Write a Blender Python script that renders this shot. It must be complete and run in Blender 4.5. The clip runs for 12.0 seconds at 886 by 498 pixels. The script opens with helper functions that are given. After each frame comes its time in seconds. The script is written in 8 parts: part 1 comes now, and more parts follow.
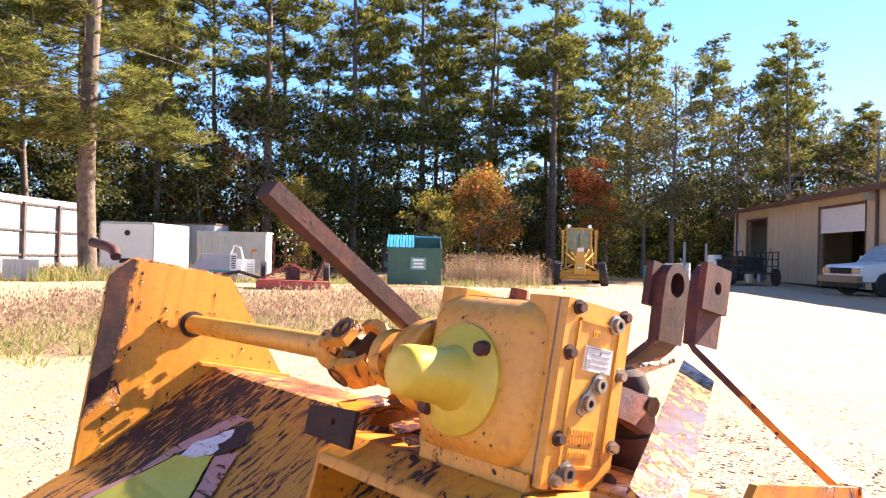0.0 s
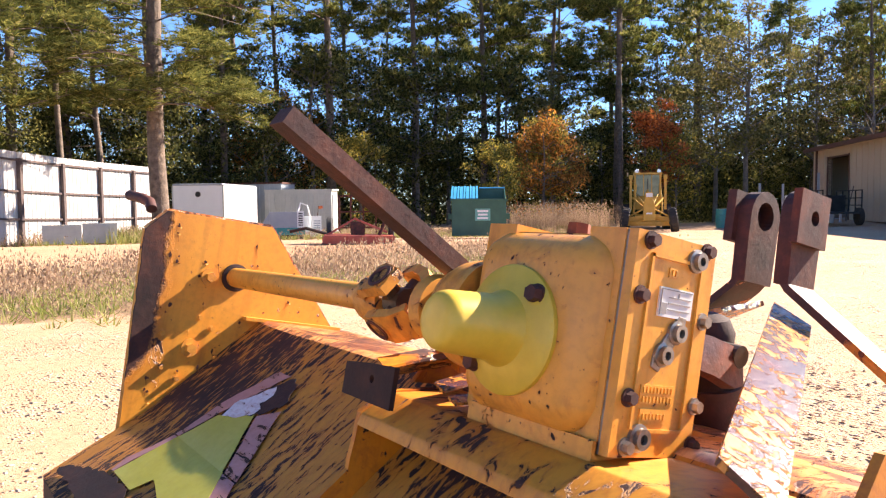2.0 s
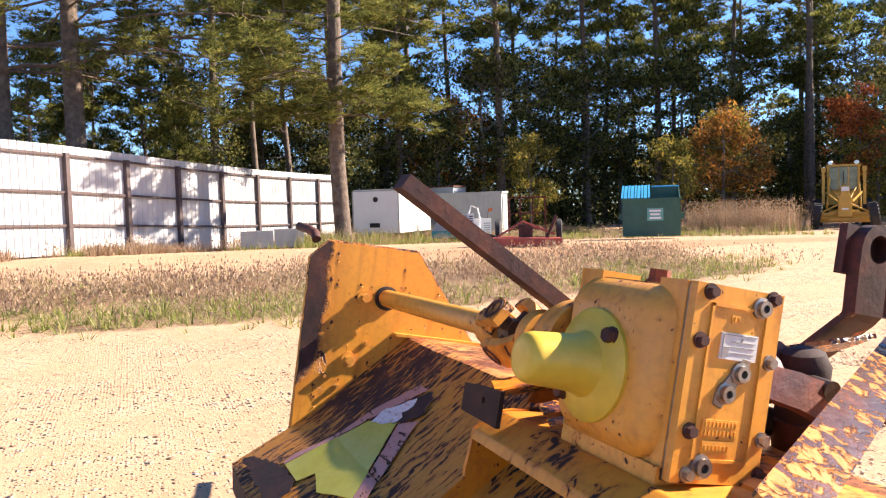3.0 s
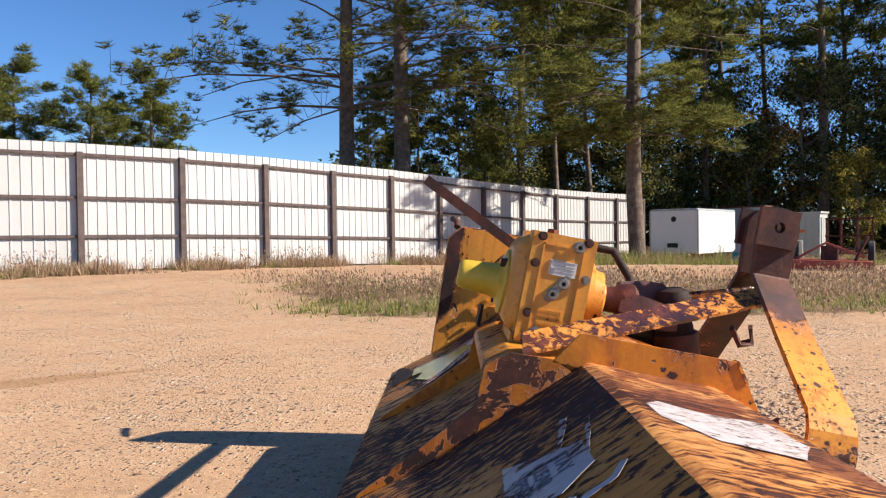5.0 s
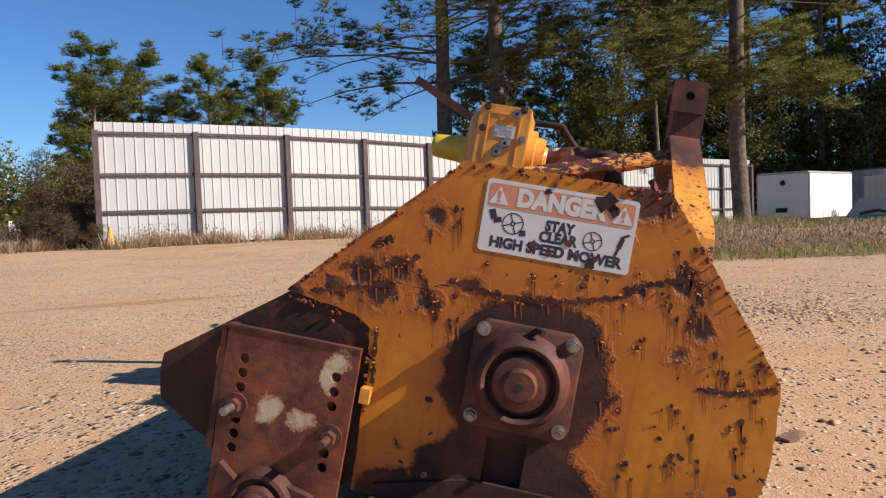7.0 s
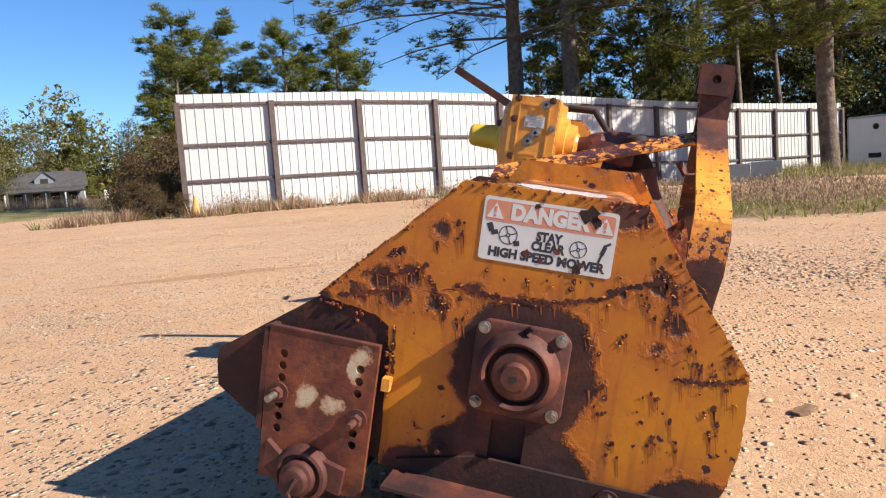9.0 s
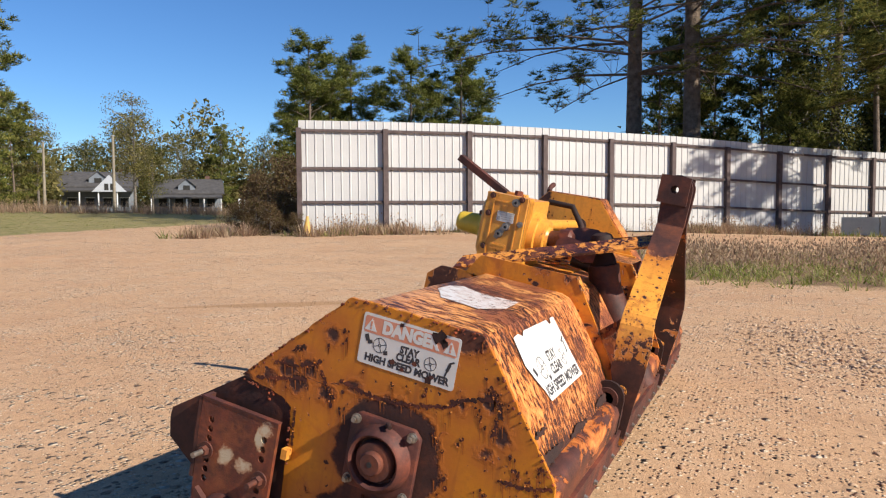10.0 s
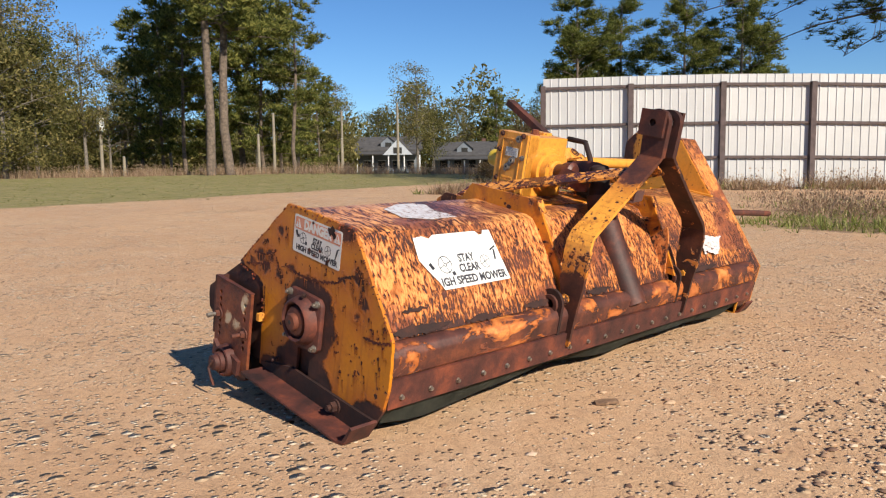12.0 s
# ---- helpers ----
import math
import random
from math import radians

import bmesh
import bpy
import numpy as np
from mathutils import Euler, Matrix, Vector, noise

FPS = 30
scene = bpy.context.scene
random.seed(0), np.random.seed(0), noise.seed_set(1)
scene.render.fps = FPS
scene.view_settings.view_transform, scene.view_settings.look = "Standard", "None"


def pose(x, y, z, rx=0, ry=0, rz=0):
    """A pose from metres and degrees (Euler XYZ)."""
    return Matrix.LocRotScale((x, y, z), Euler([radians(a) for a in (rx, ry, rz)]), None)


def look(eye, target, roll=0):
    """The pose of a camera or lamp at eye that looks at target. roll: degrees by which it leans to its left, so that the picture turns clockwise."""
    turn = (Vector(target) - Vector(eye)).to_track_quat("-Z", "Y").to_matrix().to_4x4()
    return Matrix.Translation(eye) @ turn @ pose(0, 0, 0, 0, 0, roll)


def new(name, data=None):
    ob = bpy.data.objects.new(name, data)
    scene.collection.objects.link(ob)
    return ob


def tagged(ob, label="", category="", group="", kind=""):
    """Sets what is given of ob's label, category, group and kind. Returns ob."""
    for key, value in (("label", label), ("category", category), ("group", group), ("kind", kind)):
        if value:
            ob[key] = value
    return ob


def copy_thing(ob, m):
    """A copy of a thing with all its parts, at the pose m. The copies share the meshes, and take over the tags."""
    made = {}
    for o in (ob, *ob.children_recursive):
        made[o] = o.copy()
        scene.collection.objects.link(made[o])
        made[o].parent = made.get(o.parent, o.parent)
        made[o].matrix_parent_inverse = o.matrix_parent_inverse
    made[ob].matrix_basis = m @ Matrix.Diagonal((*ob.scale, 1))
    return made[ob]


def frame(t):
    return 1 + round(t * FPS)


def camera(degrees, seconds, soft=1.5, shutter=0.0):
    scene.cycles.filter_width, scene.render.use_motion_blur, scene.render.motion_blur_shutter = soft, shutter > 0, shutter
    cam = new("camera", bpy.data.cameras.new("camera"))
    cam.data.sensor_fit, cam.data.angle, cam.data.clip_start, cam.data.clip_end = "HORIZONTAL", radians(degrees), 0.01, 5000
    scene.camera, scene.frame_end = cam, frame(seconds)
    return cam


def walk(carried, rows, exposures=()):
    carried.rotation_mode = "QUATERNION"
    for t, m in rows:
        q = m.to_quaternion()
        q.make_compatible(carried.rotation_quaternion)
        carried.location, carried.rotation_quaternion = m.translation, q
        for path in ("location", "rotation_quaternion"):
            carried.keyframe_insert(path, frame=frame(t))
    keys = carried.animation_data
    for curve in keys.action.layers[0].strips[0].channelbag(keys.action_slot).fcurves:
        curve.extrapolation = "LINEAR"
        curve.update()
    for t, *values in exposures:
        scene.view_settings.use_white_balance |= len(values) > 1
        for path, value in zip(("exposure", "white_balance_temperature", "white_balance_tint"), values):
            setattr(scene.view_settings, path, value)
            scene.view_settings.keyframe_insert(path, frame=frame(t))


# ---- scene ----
cam = camera(61.4, 12.0, 1.2)

PATH = [
    (0, (-0.862, 0.396, 0.92), (0.449, 1.907, 0.935), 1.5),
    (0.5, (-0.759, 0.482, 0.936), (0.433, 2.088, 0.947), 2.0),
    (1, (-0.735, 0.502, 0.908), (0.44, 2.12, 0.848), 0.1),
    (1.5, (-0.736, 0.497, 0.897), (0.432, 2.117, 0.785), 0.1),
    (2, (-0.737, 0.499, 0.894), (0.435, 2.116, 0.779), -0.5),
    (2.5, (-0.728, 0.465, 0.919), (0.303, 2.175, 0.804), -1.4),
    (3, (-0.73, 0.307, 0.967), (0.043, 2.149, 0.86), -1.7),
    (3.2, (-0.721, 0.224, 0.976), (-0.057, 2.11, 0.938), -1.6),
    (4.8, (-0.329, -0.572, 0.889), (-0.272, 1.427, 0.892), 0.2),
    (5, (-0.264, -0.647, 0.856), (-0.292, 1.353, 0.822), -0.7),
    (5.5, (-0.064, -0.789, 0.767), (-0.38, 1.185, 0.724), -0.4),
    (6, (0.002, -0.904, 0.669), (-0.327, 1.068, 0.615), -1.7),
    (6.5, (0.045, -1.015, 0.605), (-0.131, 0.977, 0.535), -1.9),
    (7, (0.138, -1.133, 0.536), (-0.178, 0.84, 0.453), -2.0),
    (7.2, (0.174, -1.176, 0.508), (-0.147, 0.794, 0.387), -2.4),
    (8.8, (0.23, -1.24, 0.548), (-0.204, 0.703, 0.357), -4.7),
    (9, (0.291, -1.261, 0.629), (-0.232, 0.66, 0.439), -3.9),
    (9.5, (0.524, -1.343, 0.773), (-0.2, 0.519, 0.662), -1.6),
    (10, (0.825, -1.369, 0.815), (0.009, 0.453, 0.702), -0.3),
    (10.5, (1.21, -1.369, 0.819), (0.086, 0.281, 0.703), -0.6),
    (11, (1.492, -1.402, 0.802), (0.255, 0.163, 0.652), 0.9),
    (11.5, (1.728, -1.303, 0.759), (0.41, 0.187, 0.549), -0.7),
    (12, (1.87, -1.225, 0.712), (0.458, 0.176, 0.502), -0.9),
]
EXPOSURES = [(0.0, 2.40, 6750, 20), (1.5, 2.06, 6700, 20), (2.5, 1.96, 6650, 19), (3.2, 1.74, 6500, 17), (4.8, 1.00, 6250, 12), (5.5, 0.86, 6150, 12), (6.5, 0.60, 6100, 12),
             (7.2, 0.66, 6100, 12), (8.8, 1.06, 6150, 11), (9.5, 0.88, 6150, 11), (10.3, 0.62, 6150, 10), (11.0, 0.54, 6200, 10), (12.0, 0.60, 6250, 9)]
walk(cam, [(t, look(eye, target, roll)) for t, eye, target, roll in PATH], EXPOSURES)

# ---- light ----
SUN_TO = Vector((0.843, -0.135, 0.522)).normalized()
world = bpy.data.worlds.new("sky")
scene.world = world
world.use_nodes = True
wn = world.node_tree.nodes
sky = wn.new("ShaderNodeTexSky")
sky.sky_type, sky.sun_disc = "NISHITA", False
sky.sun_elevation = math.asin(SUN_TO.z)
sky.sun_rotation = math.atan2(SUN_TO.x, SUN_TO.y)
sky.air_density, sky.dust_density, sky.ozone_density = 0.9, 0.0, 1.6
wn["Background"].inputs["Strength"].default_value = 0.061
rich = wn.new("ShaderNodeHueSaturation")
rich.inputs["Saturation"].default_value = 1.12
tint = wn.new("ShaderNodeMix")
tint.data_type, tint.blend_type = "RGBA", "MULTIPLY"
tint.inputs[0].default_value, tint.inputs[7].default_value = 1.0, (0.72, 0.95, 1.22, 1)
world.node_tree.links.new(sky.outputs[0], rich.inputs["Color"])
world.node_tree.links.new(rich.outputs[0], tint.inputs[6])
world.node_tree.links.new(tint.outputs[2], wn["Background"].inputs["Color"])
sun_data = bpy.data.lights.new("sun", "SUN")
sun_data.energy, sun_data.angle, sun_data.color = 5.0, radians(0.53), (1.0, 0.89, 0.72)
sun = new("sun", sun_data)
sun.matrix_world = look((30, -3, 20), Vector((30, -3, 20)) - SUN_TO)

# ---- materials ----
class Nodes:
    """A node material under construction."""
    def __init__(self, name):
        self.mat = bpy.data.materials.new(name)
        self.mat.use_nodes = True
        self.tree = self.mat.node_tree
        self.bsdf = self.tree.nodes["Principled BSDF"]
        self.coord = None

    def node(self, kind):
        return self.tree.nodes.new("ShaderNode" + kind)

    def link(self, a, b):
        self.tree.links.new(a, b)

    def pos(self, scale=(1, 1, 1), rot=(0, 0, 0), world_space=False):
        if world_space:
            src = self.node("NewGeometry").outputs["Position"]
        else:
            src = self.node("TexCoord").outputs["Object"]
        m = self.node("Mapping")
        m.inputs["Scale"].default_value = scale
        m.inputs["Rotation"].default_value = rot
        self.link(src, m.inputs["Vector"])
        return m.outputs[0]

    def noise(self, vec, scale, detail=4, rough=0.55, dist=0.0):
        n = self.node("TexNoise")
        n.inputs["Scale"].default_value, n.inputs["Detail"].default_value = scale, detail
        n.inputs["Roughness"].default_value, n.inputs["Distortion"].default_value = rough, dist
        self.link(vec, n.inputs["Vector"])
        return n.outputs["Fac"]

    def ramp(self, fac, stops):
        n = self.node("ValToRGB")
        while len(n.color_ramp.elements) < len(stops):
            n.color_ramp.elements.new(0.5)
        for e, (p, c) in zip(n.color_ramp.elements, stops):
            e.position = p
            e.color = (*c, 1) if isinstance(c, tuple) else (c, c, c, 1)
        self.link(fac, n.inputs[0])
        return n.outputs[0]

    def mix(self, fac, a, b, mode="MIX"):
        n = self.node("Mix")
        n.data_type, n.blend_type = "RGBA", mode
        for sock, v in ((n.inputs[0], fac), (n.inputs[6], a), (n.inputs[7], b)):
            if isinstance(v, (int, float)):
                sock.default_value = v
            elif isinstance(v, tuple):
                sock.default_value = (*v, 1)
            else:
                self.link(v, sock)
        return n.outputs[2]

    def math(self, op, a, b=0.0):
        n = self.node("Math")
        n.operation = op
        for sock, v in zip(n.inputs, (a, b)):
            if isinstance(v, (int, float)):
                sock.default_value = v
            else:
                self.link(v, sock)
        return n.outputs[0]

    def done(self, color=None, rough=None, metal=None, height=None, bump=0.3, dist=0.01, normal_from=None):
        for key, v in (("Base Color", color), ("Roughness", rough), ("Metallic", metal)):
            if v is None:
                continue
            if isinstance(v, (int, float)):
                self.bsdf.inputs[key].default_value = v
            elif isinstance(v, tuple):
                self.bsdf.inputs[key].default_value = (*v, 1)
            else:
                self.link(v, self.bsdf.inputs[key])
        if height is not None:
            b = self.node("Bump")
            b.inputs["Strength"].default_value, b.inputs["Distance"].default_value = bump, dist
            self.link(height, b.inputs["Height"])
            self.link(b.outputs[0], self.bsdf.inputs["Normal"])
        return self.mat


RUST_DARK, RUST_MID, RUST_LIGHT = (0.017, 0.009, 0.009), (0.062, 0.023, 0.017), (0.17, 0.055, 0.024)


def rust_colour(n, vec):
    a = n.noise(vec, 9, 5, 0.65)
    fine = n.noise(vec, 110, 6, 0.75)
    base = n.ramp(a, [(0.30, RUST_DARK), (0.52, RUST_MID), (0.75, RUST_LIGHT)])
    return n.mix(0.55, base, n.ramp(fine, [(0.3, (0.25, 0.22, 0.2)), (0.7, (0.9, 0.8, 0.7))]), "MULTIPLY"), fine


def rust_mat(name, tint=(1, 1, 1), rough=0.85):
    n = Nodes(name)
    vec = n.pos()
    col, fine = rust_colour(n, vec)
    col = n.mix(1.0, col, tint, "MULTIPLY")
    return n.done(col, rough, 0.0, n.math("ADD", n.math("MULTIPLY", fine, 0.6), n.noise(vec, 38, 4, 0.6)), 0.35, 0.004)


def painted_rust(name, paint, wear, stretch=(1, 1, 1), rot=(0, 0, 0), scale=14.0, stain=0.5, rough=0.5, fade=(0.80, 0.42, 0.10),
                 spots=0.0, cracks=0.0, zones=(), rough_rust=0.85, spot_scale=15.0, spot_cut=0.45, light=1.0, blotch=0.0, foot=None, bare_left=None):
    """Old paint that flakes off rusted steel. wear: share of bare rust, 0 to 1; stretch and rot shape the flakes;
    spots: blisters with rust runs below; cracks: long peeling edges; zones: (x, z, radius) of bare steel in the part's own plane;
    blotch: share of broad red-brown rust bloom; bare_left: x below which the edge is stripped; foot: (low, high) heights between which the lower edge rusts away."""
    n = Nodes(name)
    vec = n.pos()
    shaped = n.pos(stretch, rot)
    rust, fine = rust_colour(n, vec)
    chips = n.noise(shaped, scale, 7, 0.66, 0.6)
    patches = n.noise(vec, 3.1, 3, 0.5)
    level = n.math("ADD", n.math("MULTIPLY", chips, 0.66), n.math("MULTIPLY", patches, 0.34))
    edge = 0.64 - 0.26 * wear
    ragged = n.noise(vec, 34, 6, 0.7)
    xyz = n.node("SeparateXYZ")
    n.link(vec, xyz.inputs[0])
    if foot:
        low = n.node("MapRange")
        low.inputs[1].default_value, low.inputs[2].default_value = foot
        low.inputs[3].default_value, low.inputs[4].default_value = 0.085, 0.0
        n.link(xyz.outputs[2], low.inputs[0])
        level = n.math("ADD", level, low.outputs[0])
    drip = None
    if spots:
        jitter = n.node("TexNoise")
        jitter.inputs["Scale"].default_value, jitter.inputs["Detail"].default_value = 75, 5
        jitter.inputs["Roughness"].default_value = 0.7
        n.link(vec, jitter.inputs["Vector"])
        shrink = n.node("VectorMath")
        shrink.operation = "SCALE"
        shrink.inputs["Scale"].default_value = 0.62 / spot_scale
        n.link(jitter.outputs["Color"], shrink.inputs[0])
        crowd = n.ramp(n.noise(vec, 4.2, 3, 0.55), [(0.36, 0.45), (0.60, 1.0)])
        for vscale, gain, shift in ((spot_scale, 1.0, 0.0), (spot_scale * 2.07, 0.9, 0.0), (spot_scale, 0.85, 0.40 / spot_scale), (spot_scale, 0.65, 0.85 / spot_scale)):
            warp = n.node("VectorMath")
            warp.operation = "ADD"
            base = n.node("VectorMath")
            base.operation = "ADD"
            base.inputs[1].default_value = (-0.2 * shift, 0, shift)
            n.link(vec, base.inputs[0])
            n.link(base.outputs[0], warp.inputs[0])
            n.link(shrink.outputs[0], warp.inputs[1])
            vor = n.node("TexVoronoi")
            vor.inputs["Scale"].default_value = vscale
            n.link(warp.outputs[0], vor.inputs["Vector"])
            size = n.node("SeparateColor")
            n.link(vor.outputs["Color"], size.inputs[0])
            radius = n.math("MULTIPLY", n.math("MAXIMUM", n.math("SUBTRACT", size.outputs[0], spot_cut), 0.0), 0.62 * gain)
            blister = n.math("SUBTRACT", n.math("MULTIPLY", radius, crowd), vor.outputs["Distance"])
            if shift:
                run = n.ramp(blister, [(0.0, 0.0), (0.10, 1.0)])
                drip = run if drip is None else n.math("MAXIMUM", drip, run)
            else:
                level = n.math("MAXIMUM", level, n.math("ADD", n.math("MULTIPLY", blister, 0.9 * spots), edge))
    if cracks:
        line = n.math("ABSOLUTE", n.math("SUBTRACT", n.noise(n.pos((0.75, 0.75, 1.5)), 3.4, 3, 0.5, 0.3), 0.5))
        line = n.math("ADD", line, n.math("MULTIPLY", n.math("SUBTRACT", ragged, 0.5), 0.050))
        line = n.math("ADD", line, n.ramp(n.noise(vec, 5.0, 2), [(0.42, 0.0), (0.60, 0.06)]))
        level = n.math("MAXIMUM", level, n.math("ADD", n.math("MULTIPLY", n.math("SUBTRACT", 0.007 * cracks, line), 3.0), edge))
    if zones:
        frayed = n.math("MULTIPLY", n.math("SUBTRACT", n.noise(vec, 16, 6, 0.72), 0.5), 0.075)
        for zx, zz, zr in zones:
            dx, dz = n.math("SUBTRACT", xyz.outputs[0], zx), n.math("SUBTRACT", xyz.outputs[2], zz)
            dist = n.math("SQRT", n.math("ADD", n.math("MULTIPLY", dx, dx), n.math("MULTIPLY", dz, dz)))
            dist = n.math("ADD", dist, frayed)
            level = n.math("MAXIMUM", level, n.math("ADD", n.math("MULTIPLY", n.math("SUBTRACT", zr, dist), 1.5), edge))
    if bare_left is not None:
        wave_ = n.math("MULTIPLY", n.math("SUBTRACT", n.noise(vec, 18, 6, 0.72), 0.5), 0.055)
        low_ = n.math("MULTIPLY", n.math("MAXIMUM", n.math("SUBTRACT", 0.20, xyz.outputs[2]), 0.0), 0.6)
        strip_ = n.math("SUBTRACT", n.math("SUBTRACT", bare_left, xyz.outputs[0]), n.math("ADD", wave_, low_))
        level = n.math("MAXIMUM", level, n.math("ADD", n.math("MULTIPLY", strip_, 1.5), edge))
    bare = n.ramp(level, [(edge - 0.006, 0.0), (edge + 0.006, 1.0)])
    halo = n.ramp(level, [(edge - 0.10, 0.0), (edge, 1.0)])
    runs = n.noise(n.pos((34, 34, 2.4)), 1.0, 3, 0.5)
    paint_c = n.mix(n.ramp(n.noise(vec, 2.3, 4), [(0.35, 0.0), (0.75, 0.55)]), paint, fade)
    paint_c = n.mix(n.math("MULTIPLY", n.ramp(n.noise(vec, 70, 3), [(0.45, 0.0), (0.75, 1.0)]), 0.18), paint_c, RUST_MID)
    paint_c = n.mix(n.math("MULTIPLY", halo, stain), paint_c, (0.35, 0.085, 0.012))
    paint_c = n.mix(n.math("MULTIPLY", n.ramp(runs, [(0.55, 0.0), (0.72, 1.0)]), stain * 0.75), paint_c, (0.24, 0.065, 0.012))
    if drip is not None:
        paint_c = n.mix(n.math("MULTIPLY", drip, min(1.0, stain)), paint_c, (0.20, 0.045, 0.012))
    rust = n.mix(1.0, rust, (light, light * 0.92, light * 0.9), "MULTIPLY")
    if blotch:
        wide = n.math("ADD", n.noise(n.pos((1, 0.7, 1)), 5.5, 5, 0.6, 0.4), n.math("MULTIPLY", n.math("SUBTRACT", ragged, 0.5), 0.16))
        bloom = n.ramp(wide, [(0.66 - 0.22 * blotch, 0.0), (0.70 - 0.20 * blotch, 0.85)])
        tone = n.mix(n.ramp(ragged, [(0.35, 0.0), (0.65, 1.0)]), (0.125, 0.033, 0.024), (0.27, 0.078, 0.036))
        paint_c = n.mix(bloom, paint_c, tone)
    col = n.mix(bare, paint_c, rust)
    rgh = n.mix(bare, (rough, rough, rough), (rough_rust, rough_rust, rough_rust))
    film = n.ramp(level, [(edge - 0.022, 0.75), (edge - 0.008, 1.0), (edge + 0.008, 0.0)])
    height = n.math("ADD", film, n.math("ADD", n.math("MULTIPLY", fine, 0.10), n.math("MULTIPLY", n.math("MULTIPLY", bare, ragged), 0.4)))
    return n.done(col, rgh, 0.0, height, 0.8, 0.004)


YELLOW = (0.60, 0.195, 0.006)
WORN = (0.64, 0.235, 0.012)
paint_plate = painted_rust("flaking_yellow_paint", YELLOW, 0.34, scale=11, stain=0.85, spots=1.0, cracks=0.7, fade=WORN, spot_scale=24, spot_cut=0.5)
paint_end = painted_rust("flaking_end_paint", (0.50, 0.172, 0.003), 0.0, scale=11, stain=0.75, spots=1.0, cracks=0.35, fade=(0.56, 0.215, 0.006), spot_scale=26, spot_cut=0.56,
                         zones=((0.005, 0.0, 0.128), (0.0, -0.22, 0.150), (0.33, -0.26, 0.130), (0.16, -0.27, 0.08), (-0.17, -0.25, 0.07), (-0.40, 0.03, 0.05), (-0.24, 0.09, 0.022), (0.145, 0.30, 0.03), (-0.27, 0.118, 0.020), (-0.215, 0.136, 0.022), (-0.32, 0.085, 0.018), (-0.165, 0.085, 0.016), (0.215, 0.185, 0.022),
                                (0.150, 0.165, 0.014), (0.245, 0.125, 0.018), (0.22, 0.08, 0.012), (-0.10, 0.125, 0.012), (-0.17, 0.225, 0.014)))
paint_case = painted_rust("drive_case_paint", (0.70, 0.285, 0.028), 0.0, scale=11, stain=0.45, spots=0.9, fade=(0.74, 0.33, 0.050), rough=0.4, spot_scale=34, spot_cut=0.66, bare_left=-0.402)
# paler, pinker tones: real fading, plus the top's glare put into the colour
paint_top = painted_rust("streaked_yellow_paint", (0.78, 0.34, 0.085), 0.38, stretch=(1.0, 3.2, 1.0), scale=24, stain=0.9, fade=(0.80, 0.47, 0.22), rough=0.32, rough_rust=0.42, light=1.5, blotch=0.60)
paint_rear = painted_rust("streaked_rear_paint", (0.60, 0.225, 0.014), 0.52, stretch=(1.0, 3.6, 1.0), rot=(0, 0, radians(14)), scale=22, stain=0.35, fade=(0.60, 0.27, 0.035), rough=0.55, rough_rust=0.9)
paint_front = painted_rust("rusty_front_paint", (0.78, 0.30, 0.085), 0.42, stretch=(1.0, 2.8, 0.8), rot=(radians(12), 0, 0), scale=44, stain=1.0, fade=(0.80, 0.38, 0.17), rough=0.38, rough_rust=0.55,
                           light=1.5, blotch=0.48, foot=(0.03, 0.09))
paint_bar = painted_rust("chipped_bar_paint", (0.70, 0.28, 0.050), 0.50, scale=40, stain=0.5, rough=0.26, rough_rust=0.26, light=1.9)
paint_seat = painted_rust("speckled_seat_paint", (0.62, 0.23, 0.012), 0.26, stretch=(1.0, 1.8, 1.0), rot=(0, 0, radians(14)), scale=26, stain=0.5, fade=(0.64, 0.29, 0.035), rough=0.5, rough_rust=0.85)
paint_arm = painted_rust("chipped_arm_paint", (0.70, 0.28, 0.020), 0.16, scale=46, stain=0.7, rough=0.38, rough_rust=0.6, light=1.2, spots=1.0, spot_scale=46, spot_cut=0.34, foot=(0.0, 0.30), zones=((0.335, 0.56, 0.115), (0.36, 0.04, 0.12)))
paint_far = painted_rust("worn_bar_paint", (0.56, 0.19, 0.02), 0.84, scale=22, stain=0.5, rough=0.4, rough_rust=0.6)
paint_clean = painted_rust("gearbox_paint", (0.68, 0.29, 0.034), 0.0, scale=30, stain=0.50, rough=0.36, spots=0.9, fade=(0.74, 0.35, 0.065), spot_scale=42, spot_cut=0.62)
paint_cast = painted_rust("cast_yellow_paint", (0.68, 0.28, 0.03), 0.24, scale=26, stain=0.5)
rust_plain = rust_mat("brown_rust", (1.6, 1.35, 1.2), 0.75)
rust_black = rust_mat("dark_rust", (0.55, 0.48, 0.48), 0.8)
rust_purple = rust_mat("primer_rust", (1.7, 1.35, 1.35), 0.7)


def simple_mat(name, c1, c2, scale=8.0, rough=0.6, metal=0.0, bump=0.2, bscale=60.0, world_space=False, dist=0.004):
    n = Nodes(name)
    vec = n.pos(world_space=world_space)
    a = n.noise(vec, scale, 5, 0.6)
    fine = n.noise(vec, bscale, 3, 0.6)
    col = n.mix(n.ramp(a, [(0.3, 0.0), (0.7, 1.0)]), c1, c2)
    col = n.mix(0.35, col, n.ramp(fine, [(0.2, 0.55), (0.8, 1.0)]), "MULTIPLY")
    return n.done(col, rough, metal, fine, bump, dist)


